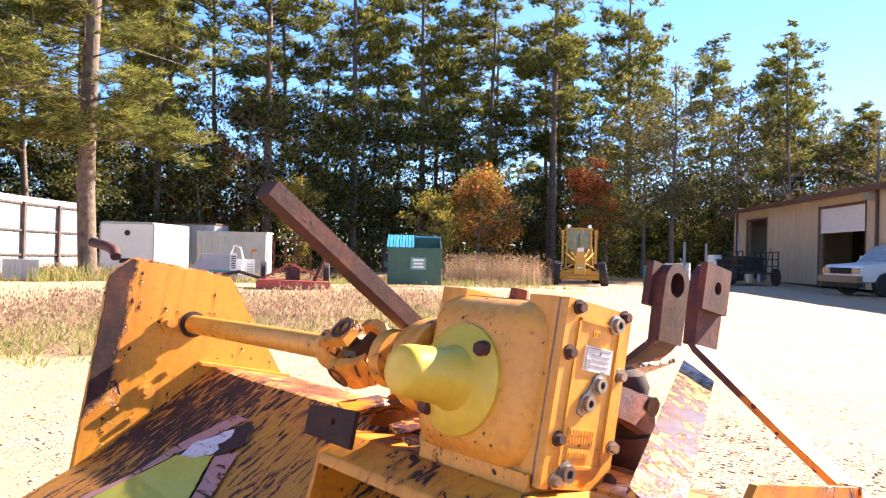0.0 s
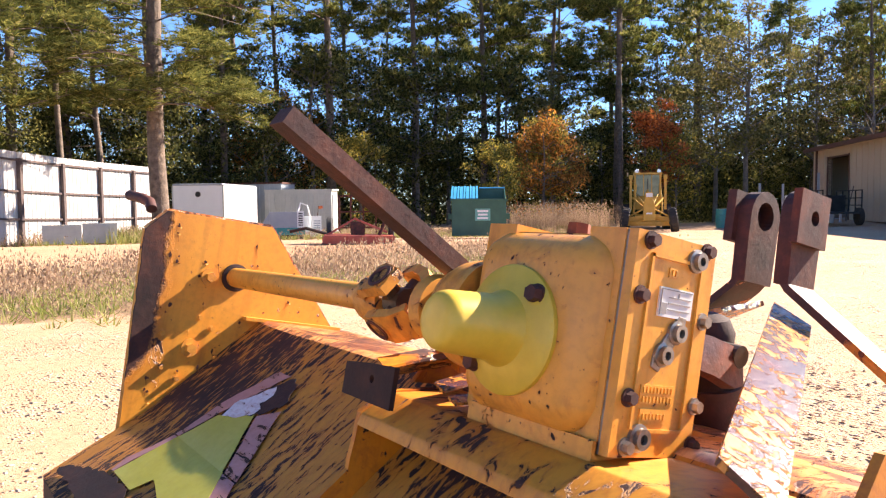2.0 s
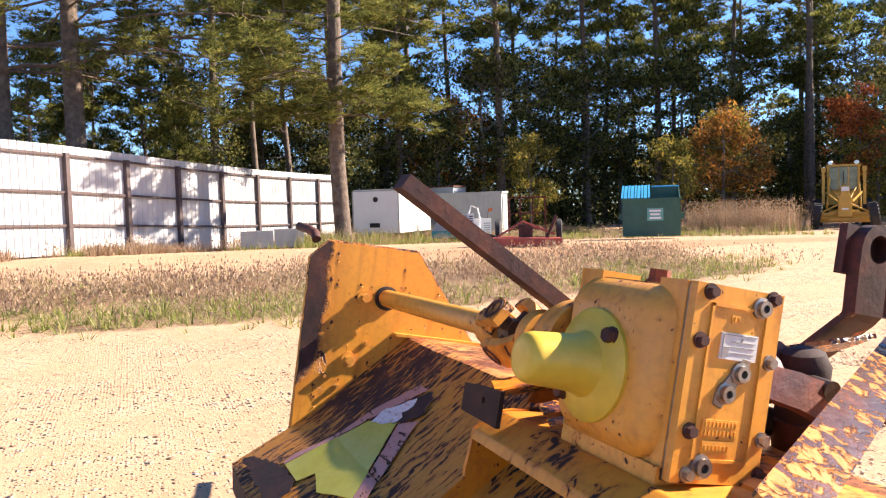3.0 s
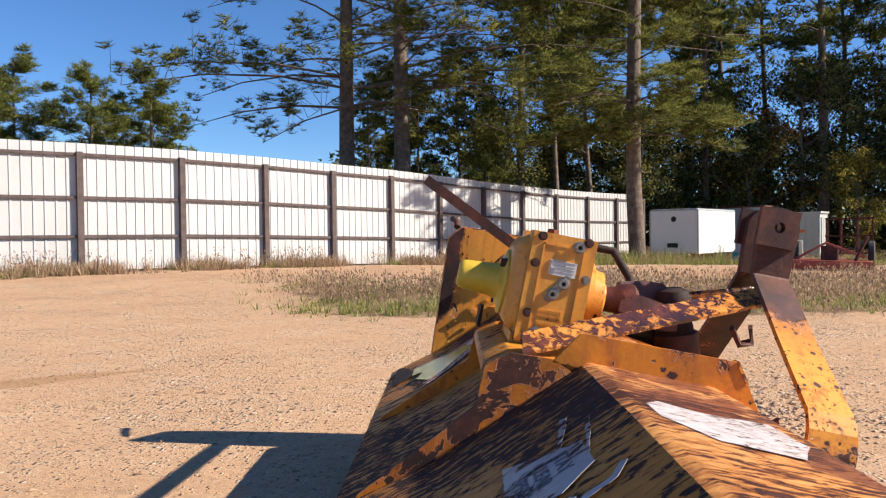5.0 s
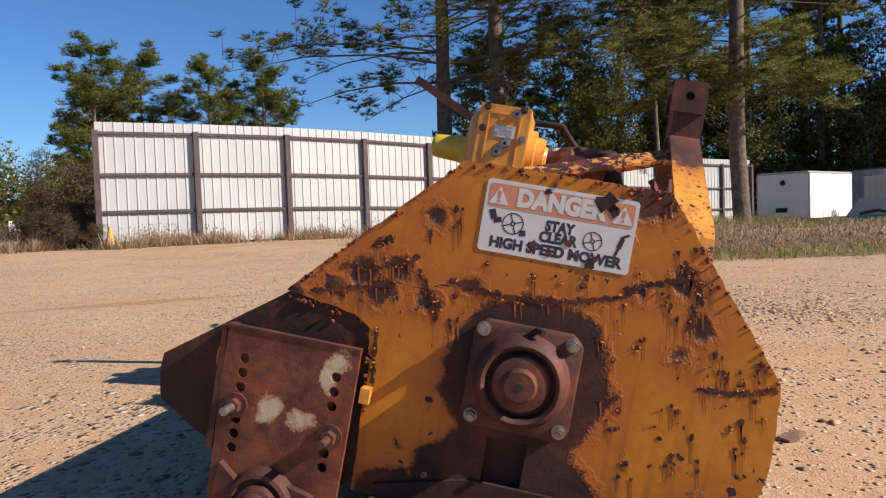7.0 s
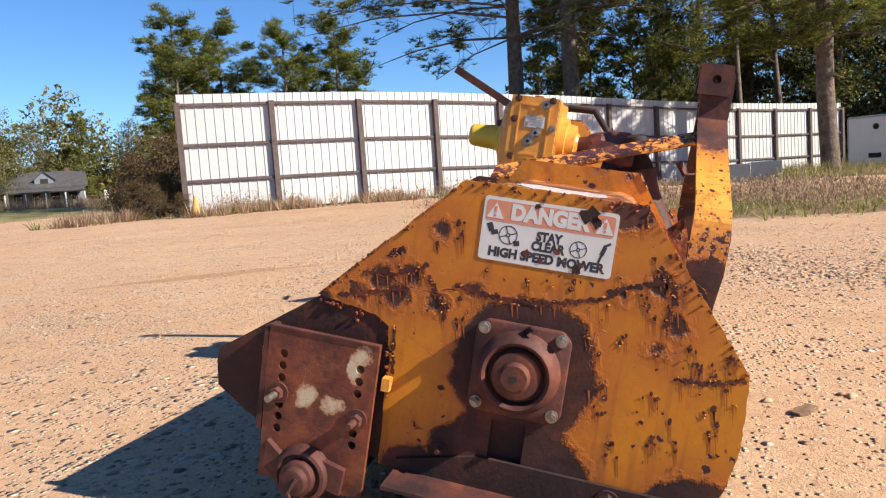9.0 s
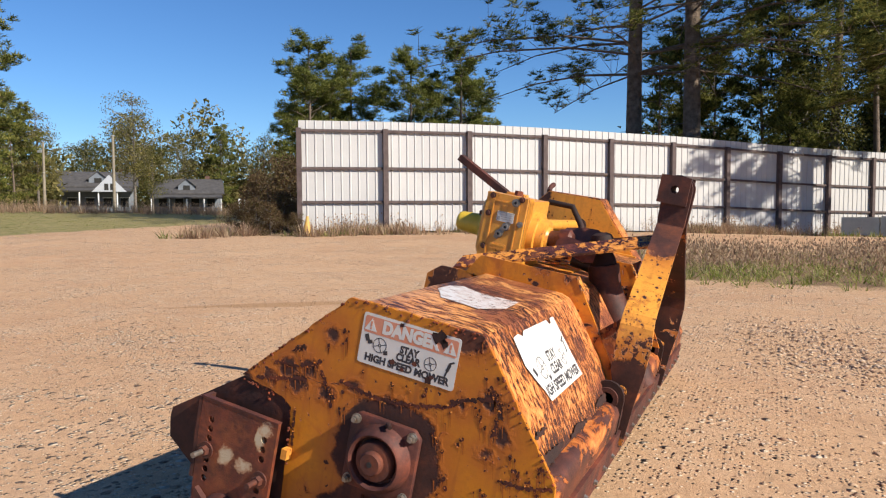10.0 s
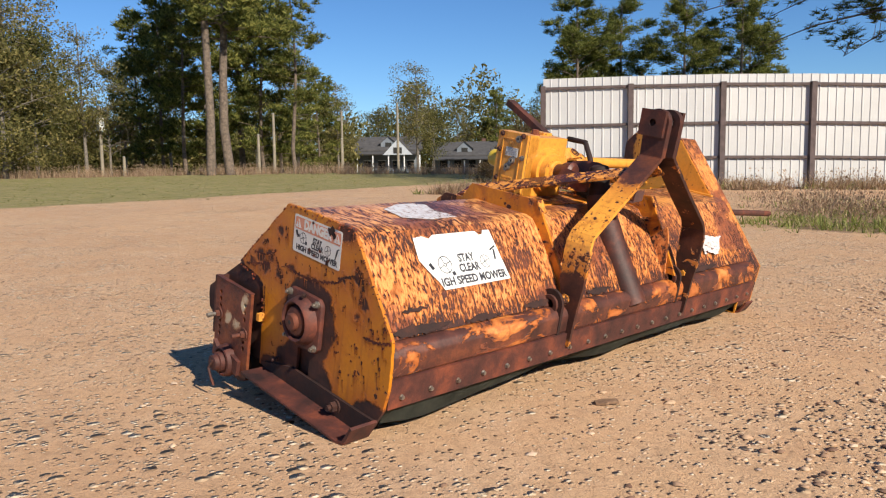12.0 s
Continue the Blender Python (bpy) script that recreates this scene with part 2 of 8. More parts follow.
plastic_yellow = simple_mat("yellow_plastic", (0.64, 0.43, 0.030), (0.71, 0.49, 0.055), 12, 0.38, bump=0.03)
steel = simple_mat("dull_steel", (0.42, 0.40, 0.37), (0.20, 0.15, 0.11), 60, 0.42, 0.8)
black_rubber = simple_mat("black_rubber", (0.018, 0.018, 0.018), (0.035, 0.033, 0.03), 20, 0.75)
grease = simple_mat("greasy_black_steel", (0.025, 0.020, 0.017), (0.07, 0.045, 0.03), 30, 0.5)
white_metal = simple_mat("white_sheet_metal", (0.48, 0.47, 0.465), (0.55, 0.54, 0.53), 0.8, 0.45, bump=0.02, world_space=True)
old_wood = simple_mat("weathered_wood", (0.065, 0.046, 0.045), (0.125, 0.090, 0.085), 6, 0.85, bump=0.4, bscale=90)
bark = simple_mat("pine_bark", (0.075, 0.056, 0.043), (0.22, 0.165, 0.125), 5, 0.95, bump=0.9, bscale=14, dist=0.05)
bark_grey = simple_mat("grey_bark", (0.10, 0.085, 0.07), (0.22, 0.19, 0.16), 5, 0.95, bump=0.6, bscale=20, dist=0.03)


def leaf_mat(name, c1, c2, c3):
    n = Nodes(name)
    g = n.node("NewGeometry")
    col = n.ramp(g.outputs["Random Per Island"], [(0.0, c1), (0.55, c2), (1.0, c3)])
    big = n.noise(n.pos(world_space=True), 0.35, 2)
    col = n.mix(0.5, col, n.ramp(big, [(0.3, 0.7), (0.7, 1.0)]), "MULTIPLY")
    mat = n.done(col, 0.9)
    n.bsdf.inputs["Specular IOR Level"].default_value = 0.2
    t = n.node("BsdfTranslucent")
    n.link(col, t.inputs["Color"])
    m = n.node("MixShader")
    m.inputs[0].default_value = 0.42
    n.link(n.bsdf.outputs[0], m.inputs[1])
    n.link(t.outputs[0], m.inputs[2])
    n.link(m.outputs[0], n.tree.nodes["Material Output"].inputs["Surface"])
    return mat


needles = leaf_mat("pine_needles", (0.042, 0.056, 0.014), (0.140, 0.155, 0.036), (0.40, 0.37, 0.10))
# copy of the needles with a sunlit tone put into the colour
needles_sunny = leaf_mat("sunny_pine_needles", (0.050, 0.068, 0.016), (0.145, 0.165, 0.036), (0.36, 0.345, 0.095))
leaves_green = leaf_mat("green_leaves", (0.020, 0.027, 0.008), (0.082, 0.088, 0.024), (0.29, 0.26, 0.070))
leaves_olive = leaf_mat("olive_leaves", (0.085, 0.082, 0.028), (0.175, 0.160, 0.052), (0.34, 0.275, 0.105))
leaves_orange = leaf_mat("orange_leaves", (0.08, 0.07, 0.02), (0.32, 0.14, 0.032), (0.78, 0.32, 0.06))
leaves_red = leaf_mat("red_leaves", (0.14, 0.055, 0.02), (0.46, 0.12, 0.035), (0.72, 0.24, 0.06))
leaves_brown = leaf_mat("brown_leaves", (0.075, 0.048, 0.028), (0.15, 0.095, 0.052), (0.14, 0.125, 0.042))
leaves_yellow = leaf_mat("yellow_leaves", (0.09, 0.095, 0.025), (0.24, 0.22, 0.045), (0.64, 0.46, 0.08))
weed_green = leaf_mat("weed_blades", (0.14, 0.18, 0.04), (0.28, 0.29, 0.075), (0.46, 0.41, 0.19))
weed_dry = leaf_mat("dry_weeds", (0.22, 0.14, 0.09), (0.40, 0.27, 0.18), (0.54, 0.42, 0.27))

# ---- mesh helpers ----
def part(name, bm, material, parent=None, label="", smooth=False):
    """Links a bmesh as one mesh object under a thing or a part."""
    me = bpy.data.meshes.new(name)
    bmesh.ops.recalc_face_normals(bm, faces=bm.faces[:])
    bm.to_mesh(me)
    bm.free()
    me.materials.append(material)
    if smooth:
        me.polygons.foreach_set("use_smooth", [True] * len(me.polygons))
        me.set_sharp_from_angle(angle=radians(38))
    ob = new(name, me)
    if parent:
        ob.parent = parent
    if label:
        tagged(ob, label)
    return ob


def thing(name, m, label, category, group="", kind=""):
    ob = new(name)
    ob.matrix_world = m
    ob.empty_display_size = 0.2
    return tagged(ob, label, category, group, kind)


def bevelled(bm, width, segments=2):
    if width > 0:
        bmesh.ops.bevel(bm, geom=[e for e in bm.edges if len(e.link_faces) == 2 and e.calc_face_angle(0) > 0.5],
                        offset=width, segments=segments, affect="EDGES", profile=0.5)
    return bm


def box(x0, x1, y0, y1, z0, z1, bevel=0.0, bm=None):
    own = bmesh.new()
    vs = [own.verts.new((x, y, z)) for x in (x0, x1) for y in (y0, y1) for z in (z0, z1)]
    for f in ((0, 1, 3, 2), (4, 6, 7, 5), (0, 4, 5, 1), (2, 3, 7, 6), (0, 2, 6, 4), (1, 5, 7, 3)):
        own.faces.new([vs[i] for i in f])
    bevelled(own, bevel)
    return merge(bm, own)


def merge(bm, own, m=None):
    if m is not None:
        own.transform(m)
    if bm is None:
        return own
    me = bpy.data.meshes.new("tmp")
    own.to_mesh(me)
    own.free()
    bm.from_mesh(me)
    bpy.data.meshes.remove(me)
    return bm


def prism(poly, y0, y1, bevel=0.0, bm=None, axis="y"):
    """A polygon of (x, z) pulled along y (or of (x, y) along z, or (y, z) along x)."""
    own = bmesh.new()
    at = {"y": lambda a, b, d: (a, d, b), "z": lambda a, b, d: (a, b, d), "x": lambda a, b, d: (d, a, b)}[axis]
    low = [own.verts.new(at(a, b, y0)) for a, b in poly]
    high = [own.verts.new(at(a, b, y1)) for a, b in poly]
    own.faces.new(low)
    own.faces.new(high[::-1])
    for i in range(len(poly)):
        j = (i + 1) % len(poly)
        own.faces.new((low[j], low[i], high[i], high[j]))
    bmesh.ops.recalc_face_normals(own, faces=own.faces[:])
    bevelled(own, bevel)
    return merge(bm, own)


def frame_to(direction):
    return Vector(direction).normalized().to_track_quat("Z", "Y").to_matrix()


def rod(p0, p1, r0, r1=None, n=16, bm=None, bevel=0.0):
    """A round bar from p0 to p1."""
    p0, p1 = Vector(p0), Vector(p1)
    own = bmesh.new()
    bmesh.ops.create_cone(own, cap_ends=True, segments=n, radius1=r0, radius2=r0 if r1 is None else r1, depth=(p1 - p0).length)
    bevelled(own, bevel, 1)
    m = Matrix.Translation((p0 + p1) / 2) @ frame_to(p1 - p0).to_4x4()
    return merge(bm, own, m)


def lathe(profile, p0, direction, n=28, bm=None):
    """Turns (distance along, radius) about an axis from p0."""
    own = bmesh.new()
    rings = []
    for d, r in profile:
        rings.append([own.verts.new((r * math.cos(6.28319 * k / n), r * math.sin(6.28319 * k / n), d)) for k in range(n)])
    for a, b in zip(rings, rings[1:]):
        for k in range(n):
            own.faces.new((a[k], a[(k + 1) % n], b[(k + 1) % n], b[k]))
    own.faces.new(rings[0][::-1])
    own.faces.new(rings[-1])
    return merge(bm, own, Matrix.Translation(p0) @ frame_to(direction).to_4x4())


def tube(points, r, n=10, bm=None, taper=None):
    """A round bar along a bent line."""
    own = bmesh.new()
    pts = [Vector(p) for p in points]
    rings, d_old, q = [], None, None
    for i, p in enumerate(pts):
        d = (pts[min(i + 1, len(pts) - 1)] - pts[max(i - 1, 0)]).normalized()
        q = frame_to(d) if q is None else d_old.rotation_difference(d).to_matrix() @ q
        d_old = d
        rr = r if taper is None else r + (taper - r) * i / (len(pts) - 1)
        rings.append([own.verts.new(p + q @ Vector((rr * math.cos(6.28319 * k / n), rr * math.sin(6.28319 * k / n), 0))) for k in range(n)])
    for a, b in zip(rings, rings[1:]):
        for k in range(n):
            own.faces.new((a[k], a[(k + 1) % n], b[(k + 1) % n], b[k]))
    own.faces.new(rings[0][::-1])
    own.faces.new(rings[-1])
    return merge(bm, own)


def strap(points, width, thick, across=(1, 0, 0), bm=None, bevel=0.002):
    """A flat bar along a bent line; its width runs along across."""
    own = bmesh.new()
    pts = [Vector(p) for p in points]
    a = Vector(across).normalized()
    rings = []
    for i, p in enumerate(pts):
        d = (pts[min(i + 1, len(pts) - 1)] - pts[max(i - 1, 0)]).normalized()
        nrm = d.cross(a).normalized()
        w = width[i] if isinstance(width, (list, tuple)) else width
        rings.append([own.verts.new(p + a * sx * w / 2 + nrm * sy * thick / 2) for sx, sy in ((-1, -1), (1, -1), (1, 1), (-1, 1))])
    for r0, r1 in zip(rings, rings[1:]):
        for k in range(4):
            own.faces.new((r0[k], r0[(k + 1) % 4], r1[(k + 1) % 4], r1[k]))
    own.faces.new(rings[0][::-1])
    own.faces.new(rings[-1])
    bevelled(own, bevel, 1)
    return merge(bm, own)


def plate_with_holes(outline, holes, y0, y1, n=18, slots=()):
    """A flat plate in (x, z) between y0 and y1, with round holes (x, z, r) cut through it."""
    bm = bmesh.new()
    loops = [[(x, z) for x, z in outline]]
    for hx, hz, r in holes:
        loops.append([(hx + r * math.cos(6.28319 * k / n), hz + r * math.sin(6.28319 * k / n)) for k in range(n)])
    loops += [list(slot) for slot in slots]
    edges = []
    for loop in loops:
        vs = [bm.verts.new((x, y0, z)) for x, z in loop]
        edges += [bm.edges.new((vs[i], vs[(i + 1) % len(vs)])) for i in range(len(vs))]
    bmesh.ops.triangle_fill(bm, use_beauty=True, use_dissolve=False, edges=edges)
    got = bmesh.ops.extrude_face_region(bm, geom=bm.faces[:])
    bmesh.ops.translate(bm, vec=(0, y1 - y0, 0), verts=[v for v in got["geom"] if isinstance(v, bmesh.types.BMVert)])
    return bm


def bolt(parent, p, direction, r=0.008, material=None, washer=1.5, length=0.0, name="bolt"):
    d = Vector(direction).normalized()
    p = Vector(p)
    bm = rod(p, p + d * r * 0.35, r * washer, n=14)
    bm = rod(p + d * r * 0.3, p + d * r * 1.35, r, r * 0.94, n=6, bm=bm)
    if length:
        bm = rod(p + d * r * 1.3, p + d * (r * 1.3 + length), r * 0.55, n=10, bm=bm)
    return part(name, bm, material or rust_plain, parent)


def raw_mesh(name, verts, faces, material):
    """A mesh object from numpy arrays of triangles or quads."""
    me = bpy.data.meshes.new(name)
    verts, faces = np.asarray(verts, np.float32), np.asarray(faces, np.int32)
    k = faces.shape[1]
    me.vertices.add(len(verts))
    me.vertices.foreach_set("co", verts.ravel())
    me.loops.add(faces.size)
    me.loops.foreach_set("vertex_index", faces.ravel())
    me.polygons.add(len(faces))
    me.polygons.foreach_set("loop_start", np.arange(0, faces.size, k, dtype=np.int32))
    me.update(calc_edges=True)
    me.validate()
    me.materials.append(material)
    return me

# ---- ground ----
def smooth(a, b, x):
    t = np.clip((np.asarray(x, float) - a) / (b - a), 0, 1)
    return t * t * (3 - 2 * t)


def ground_z(x, y):
    """The lie of the land: flat yard, a shallow fall to the woods, a slight rise to the lawn."""
    x, y = np.asarray(x, float), np.asarray(y, float)
    r = np.hypot(x, y)
    az = np.degrees(np.arctan2(x, y))
    fall = -0.36 * smooth(16, 34, r) * smooth(-25, -8, az) * (1 - smooth(52, 62, az))
    rise = 0.60 * smooth(16, 46, -x) * (1 - smooth(30, 55, y)) + 0.18 * smooth(30, 40, r) * smooth(58, 64, az) * (1 - smooth(90, 110, az))
    bank = 0.10 * smooth(8, 15, r) * (1 - smooth(-6, 6, az)) * smooth(-80, -50, az)
    return fall + rise + bank


def gz(x, y):
    return float(ground_z(x, y))


n = Nodes("yard_ground")
pos = n.pos(world_space=True)
attr = n.node("Attribute")
attr.attribute_name = "cover"
sep = n.node("SeparateColor")
n.link(attr.outputs["Color"], sep.inputs[0])
big, mid = n.noise(pos, 0.25, 4, 0.6), n.noise(pos, 2.2, 5, 0.65)
stones, grit = n.noise(pos, 38, 5, 0.7), n.noise(pos, 190, 3, 0.6)


patches_ = n.noise(pos, 0.8, 5, 0.65)


def pebbles(scale_, cut):
    """Half-buried rounded stones: a mask, a height and a tone for each stone."""
    vor = n.node("TexVoronoi")
    vor.inputs["Scale"].default_value = scale_
    vor.inputs["Randomness"].default_value = 0.9
    n.link(pos, vor.inputs["Vector"])
    tone = n.node("SeparateColor")
    n.link(vor.outputs["Color"], tone.inputs[0])
    amount = n.math("SUBTRACT", n.math("ADD", tone.outputs[0], n.math("ADD", n.math("MULTIPLY", mid, 0.9), n.math("MULTIPLY", patches_, 1.3))), cut + 0.70)
    body = n.math("SUBTRACT", n.math("MINIMUM", n.math("MULTIPLY", n.math("MAXIMUM", amount, 0.0), 1.2), 0.52), vor.outputs["Distance"])
    return n.ramp(body, [(0.0, 0.0), (0.06, 1.0)]), n.math("MAXIMUM", body, 0.0), tone.outputs[1]


small_mask, small_h, small_tone = pebbles(58, 0.78)
large_mask, large_h, large_tone = pebbles(26, 1.00)
soil = n.mix(n.ramp(big, [(0.35, 0.0), (0.68, 1.0)]), (0.70, 0.435, 0.25), (0.63, 0.37, 0.205))
soil = n.mix(n.ramp(mid, [(0.45, 0.0), (0.75, 0.8)]), soil, (0.74, 0.495, 0.32))
damp = n.noise(n.pos((0.55, 1.6, 1), (0, 0, radians(-22)), True), 0.9, 6, 0.68, 0.4)
soil = n.mix(n.ramp(damp, [(0.50, 0.0), (0.68, 0.45)]), soil, (0.56, 0.315, 0.175))
soil = n.mix(n.ramp(n.noise(pos, 5.5, 5, 0.72), [(0.54, 0.0), (0.70, 0.45)]), soil, (0.55, 0.345, 0.21))
soil = n.mix(0.75, soil, n.ramp(stones, [(0.30, (0.70, 0.66, 0.62)), (0.48, (0.95, 0.93, 0.91)), (0.62, (1.0, 1.0, 1.0))]), "MULTIPLY")
soil = n.mix(0.6, soil, n.ramp(grit, [(0.3, 0.55), (0.55, 1.0)]), "MULTIPLY")
soil = n.mix(0.55, soil, n.ramp(n.noise(pos, 13, 6, 0.75), [(0.34, 0.66), (0.50, 1.0)]), "MULTIPLY")
stone_tones = [(0.0, (0.22, 0.13, 0.080)), (0.2, (0.44, 0.28, 0.17)), (0.55, (0.64, 0.45, 0.29)), (0.8, (0.74, 0.58, 0.42)), (1.0, (0.78, 0.66, 0.52))]
soil = n.mix(n.math("MULTIPLY", small_mask, 0.8), soil, n.ramp(small_tone, stone_tones))
soil = n.mix(n.math("MULTIPLY", large_mask, 0.9), soil, n.ramp(large_tone, stone_tones))
xy_ = n.node("SeparateXYZ")
n.link(pos, xy_.inputs[0])
rx_, ry_ = n.math("ADD", xy_.outputs[0], 3.0), n.math("SUBTRACT", xy_.outputs[1], 3.75)
along_ = n.math("ABSOLUTE", n.math("ADD", n.math("MULTIPLY", rx_, 0.83), n.math("MULTIPLY", ry_, 0.56)))
across_ = n.math("ABSOLUTE", n.math("SUBTRACT", n.math("MULTIPLY", ry_, 0.83), n.math("MULTIPLY", rx_, 0.56)))
rut = n.math("ADD", n.math("MULTIPLY", across_, 5.5), n.math("MULTIPLY", n.math("MAXIMUM", n.math("SUBTRACT", along_, 0.2), 0.0), 1.1))
rut = n.math("ADD", rut, n.math("MULTIPLY", n.math("SUBTRACT", n.noise(pos, 4, 5, 0.7), 0.5), 0.7))
soil = n.mix(n.ramp(rut, [(0.72, 0.9), (0.98, 0.0)]), soil, (0.44, 0.245, 0.115))
soil = n.mix(1.0, soil, (0.86, 0.872, 0.855), "MULTIPLY")
red_clay = n.math("ADD", sep.outputs[2], n.math("MULTIPLY", n.math("SUBTRACT", n.noise(pos, 2.6, 6, 0.72), 0.5), 0.8))
soil = n.mix(n.math("MULTIPLY", n.ramp(red_clay, [(0.36, 0.0), (0.62, 1.0)]), 0.7), soil, (0.40, 0.195, 0.088))
grass = n.mix(n.ramp(mid, [(0.35, 0.0), (0.65, 1.0)]), (0.20, 0.185, 0.046), (0.36, 0.285, 0.115))
grass = n.mix(0.6, grass, n.ramp(n.noise(pos, 24, 4, 0.7), [(0.3, 0.45), (0.65, 1.0)]), "MULTIPLY")
litter = n.mix(n.ramp(stones, [(0.4, 0.0), (0.6, 1.0)]), (0.17, 0.095, 0.05), (0.30, 0.19, 0.10))
mask = n.math("ADD", sep.outputs[0], n.math("MULTIPLY", n.math("SUBTRACT", n.noise(pos, 1.3, 6, 0.7), 0.5), 1.1))
col = n.mix(n.ramp(mask, [(0.42, 0.0), (0.58, 1.0)]), soil, grass)
mask2 = n.math("ADD", sep.outputs[1], n.math("MULTIPLY", n.math("SUBTRACT", n.noise(pos, 1.7, 6, 0.7), 0.5), 1.2))
col = n.mix(n.ramp(mask2, [(0.42, 0.0), (0.6, 1.0)]), col, litter)
relief = n.math("ADD", n.math("MULTIPLY", stones, 0.09), n.math("MULTIPLY", grit, 0.07))
relief = n.math("ADD", relief, n.math("ADD", n.math("MULTIPLY", small_h, 0.9), n.math("MULTIPLY", large_h, 2.2)))
yard_mat = n.done(col, 0.95, 0.0, relief, 1.0, 0.045)


def spread(lo, hi, fine, far, grow):
    """Grid lines: even between lo and hi, then ever wider out to far."""
    mids = list(np.arange(lo, hi + 1e-6, fine))
    up, d = [hi], fine
    while up[-1] < far:
        d *= grow
        up.append(up[-1] + d)
    down, d = [lo], fine
    while down[-1] > -far:
        d *= grow
        down.append(down[-1] - d)
    return np.array(down[:0:-1] + mids + up[1:])


gx, gy = spread(-24, 30, 0.3, 2500, 1.25), spread(-5, 34, 0.3, 2500, 1.25)
X, Y = np.meshgrid(gx, gy)
Z = ground_z(X, Y)
near = (np.abs(X) < 40) & (np.abs(Y) < 45)
wave = np.array([noise.noise((x * 0.55, y * 0.55, 0)) + 0.5 * noise.noise((x * 1.7, y * 1.7, 3)) for x, y in zip(X[near], Y[near])])
calm = smooth(0.0, 1.6, np.maximum(np.abs(X[near]) - 1.0, np.abs(Y[near] - 1.2) - 1.6))
Z[near] += 0.018 * wave * (0.25 + 0.75 * calm) - 0.004
nx, ny = len(gx), len(gy)
idx = np.arange(nx * ny).reshape(ny, nx)
quads = np.stack([idx[:-1, :-1], idx[:-1, 1:], idx[1:, 1:], idx[1:, :-1]], -1).reshape(-1, 4)
me = raw_mesh("ground", np.stack([X.ravel(), Y.ravel(), Z.ravel()], 1), quads, yard_mat)
me.polygons.foreach_set("use_smooth", [True] * len(me.polygons))
ground = tagged(new("ground", me), "sandy tan gravel yard with grass and weeds along its edges", "ground", kind="structure")

# posts of the fence, from its free end
FENCE = [(-10.99, 15.53), (-9.09, 16.91), (-7.23, 18.48), (-5.49, 20.12), (-3.88, 21.79), (-2.25, 23.45), (-0.72, 25.18),
         (0.86, 26.88), (2.46, 28.56), (4.01, 30.29), (5.60, 31.97), (7.22, 33.64), (8.84, 35.29)]


def beside_fence(x, y):
    """How far a place lies in front of the fence line (positive towards the yard)."""
    return ((x + 10.68) * 19.3 - (y - 15.11) * 18.95) / 27.05


def lawn(x, y):
    """Grass west of the yard."""
    edge = -16.8 - 0.24 * np.clip(y - 8, 0, 100) + 0.5 * np.clip(3 - y, 0, 30)
    return smooth(-1.5, 2.5, edge - x)


def weeds(x, y):
    """The overgrown strip between yard and fence, and round the stored machines."""
    d = beside_fence(x, y)
    along = ((x + 10.68) * 18.95 + (y - 15.11) * 19.3) / 27.05
    wob = 0.7 * np.sin(x * 1.1 + 0.5 * y) + 0.4 * np.sin(y * 1.9 - x)
    patch = smooth(-0.6, 0.6, y - 7.1 - 0.25 * wob - 0.10 * np.clip(x - 3, 0, 9) ** 1.5) * smooth(0.8, -0.8, y - 12.4 - 0.5 * wob) * smooth(-2.4, -0.6, x + 0.25 * wob + 0.30 * (y - 7)) * smooth(9.5, 7.0, x)
    strip = 0.75 * smooth(1.5, 0.5, d) * smooth(-0.6, -0.2, d) * smooth(-2, -0.5, along)
    trailer = smooth(5.5, 4.0, d + 0.4 * wob) * smooth(-0.5, 0, d) * smooth(16, 19, along)
    back = smooth(25.5, 28, np.hypot(x * 0.9, y * 1.05)) * smooth(-2, 4, x) * (1 - smooth(19, 23, x))
    return np.clip(np.maximum(np.maximum(np.maximum(strip, patch), trailer), back), 0, 1)


cover = np.zeros((nx * ny, 4), np.float32)
xs, ys = X.ravel(), Y.ravel()
w_, l_ = weeds(xs, ys), lawn(xs, ys)
far_green = smooth(40, 60, np.hypot(xs, ys))
cover[:, 0] = np.maximum(np.maximum(l_, 0.62 * w_), far_green)
cover[:, 1] = np.clip(0.75 * w_ * (1 - l_), 0, 1)
dump_red = smooth(2.5, 0.5, np.abs(ys - 15.5 + 0.1 * xs)) * smooth(4, 8, xs) * (1 - smooth(16, 20, xs))
bare_red = 0.45 * smooth(12.2, 13.5, ys) * smooth(1.2, 2.2, beside_fence(xs, ys)) * smooth(-14, -9, xs) * (1 - smooth(10, 14, xs)) * (1 - smooth(20, 23, ys))
cover[:, 2] = np.clip(dump_red * 0.8 + bare_red, 0, 1)
cover[:, 3] = 1
layer = me.color_attributes.new("cover", "FLOAT_COLOR", "POINT")
layer.data.foreach_set("color", cover.ravel())

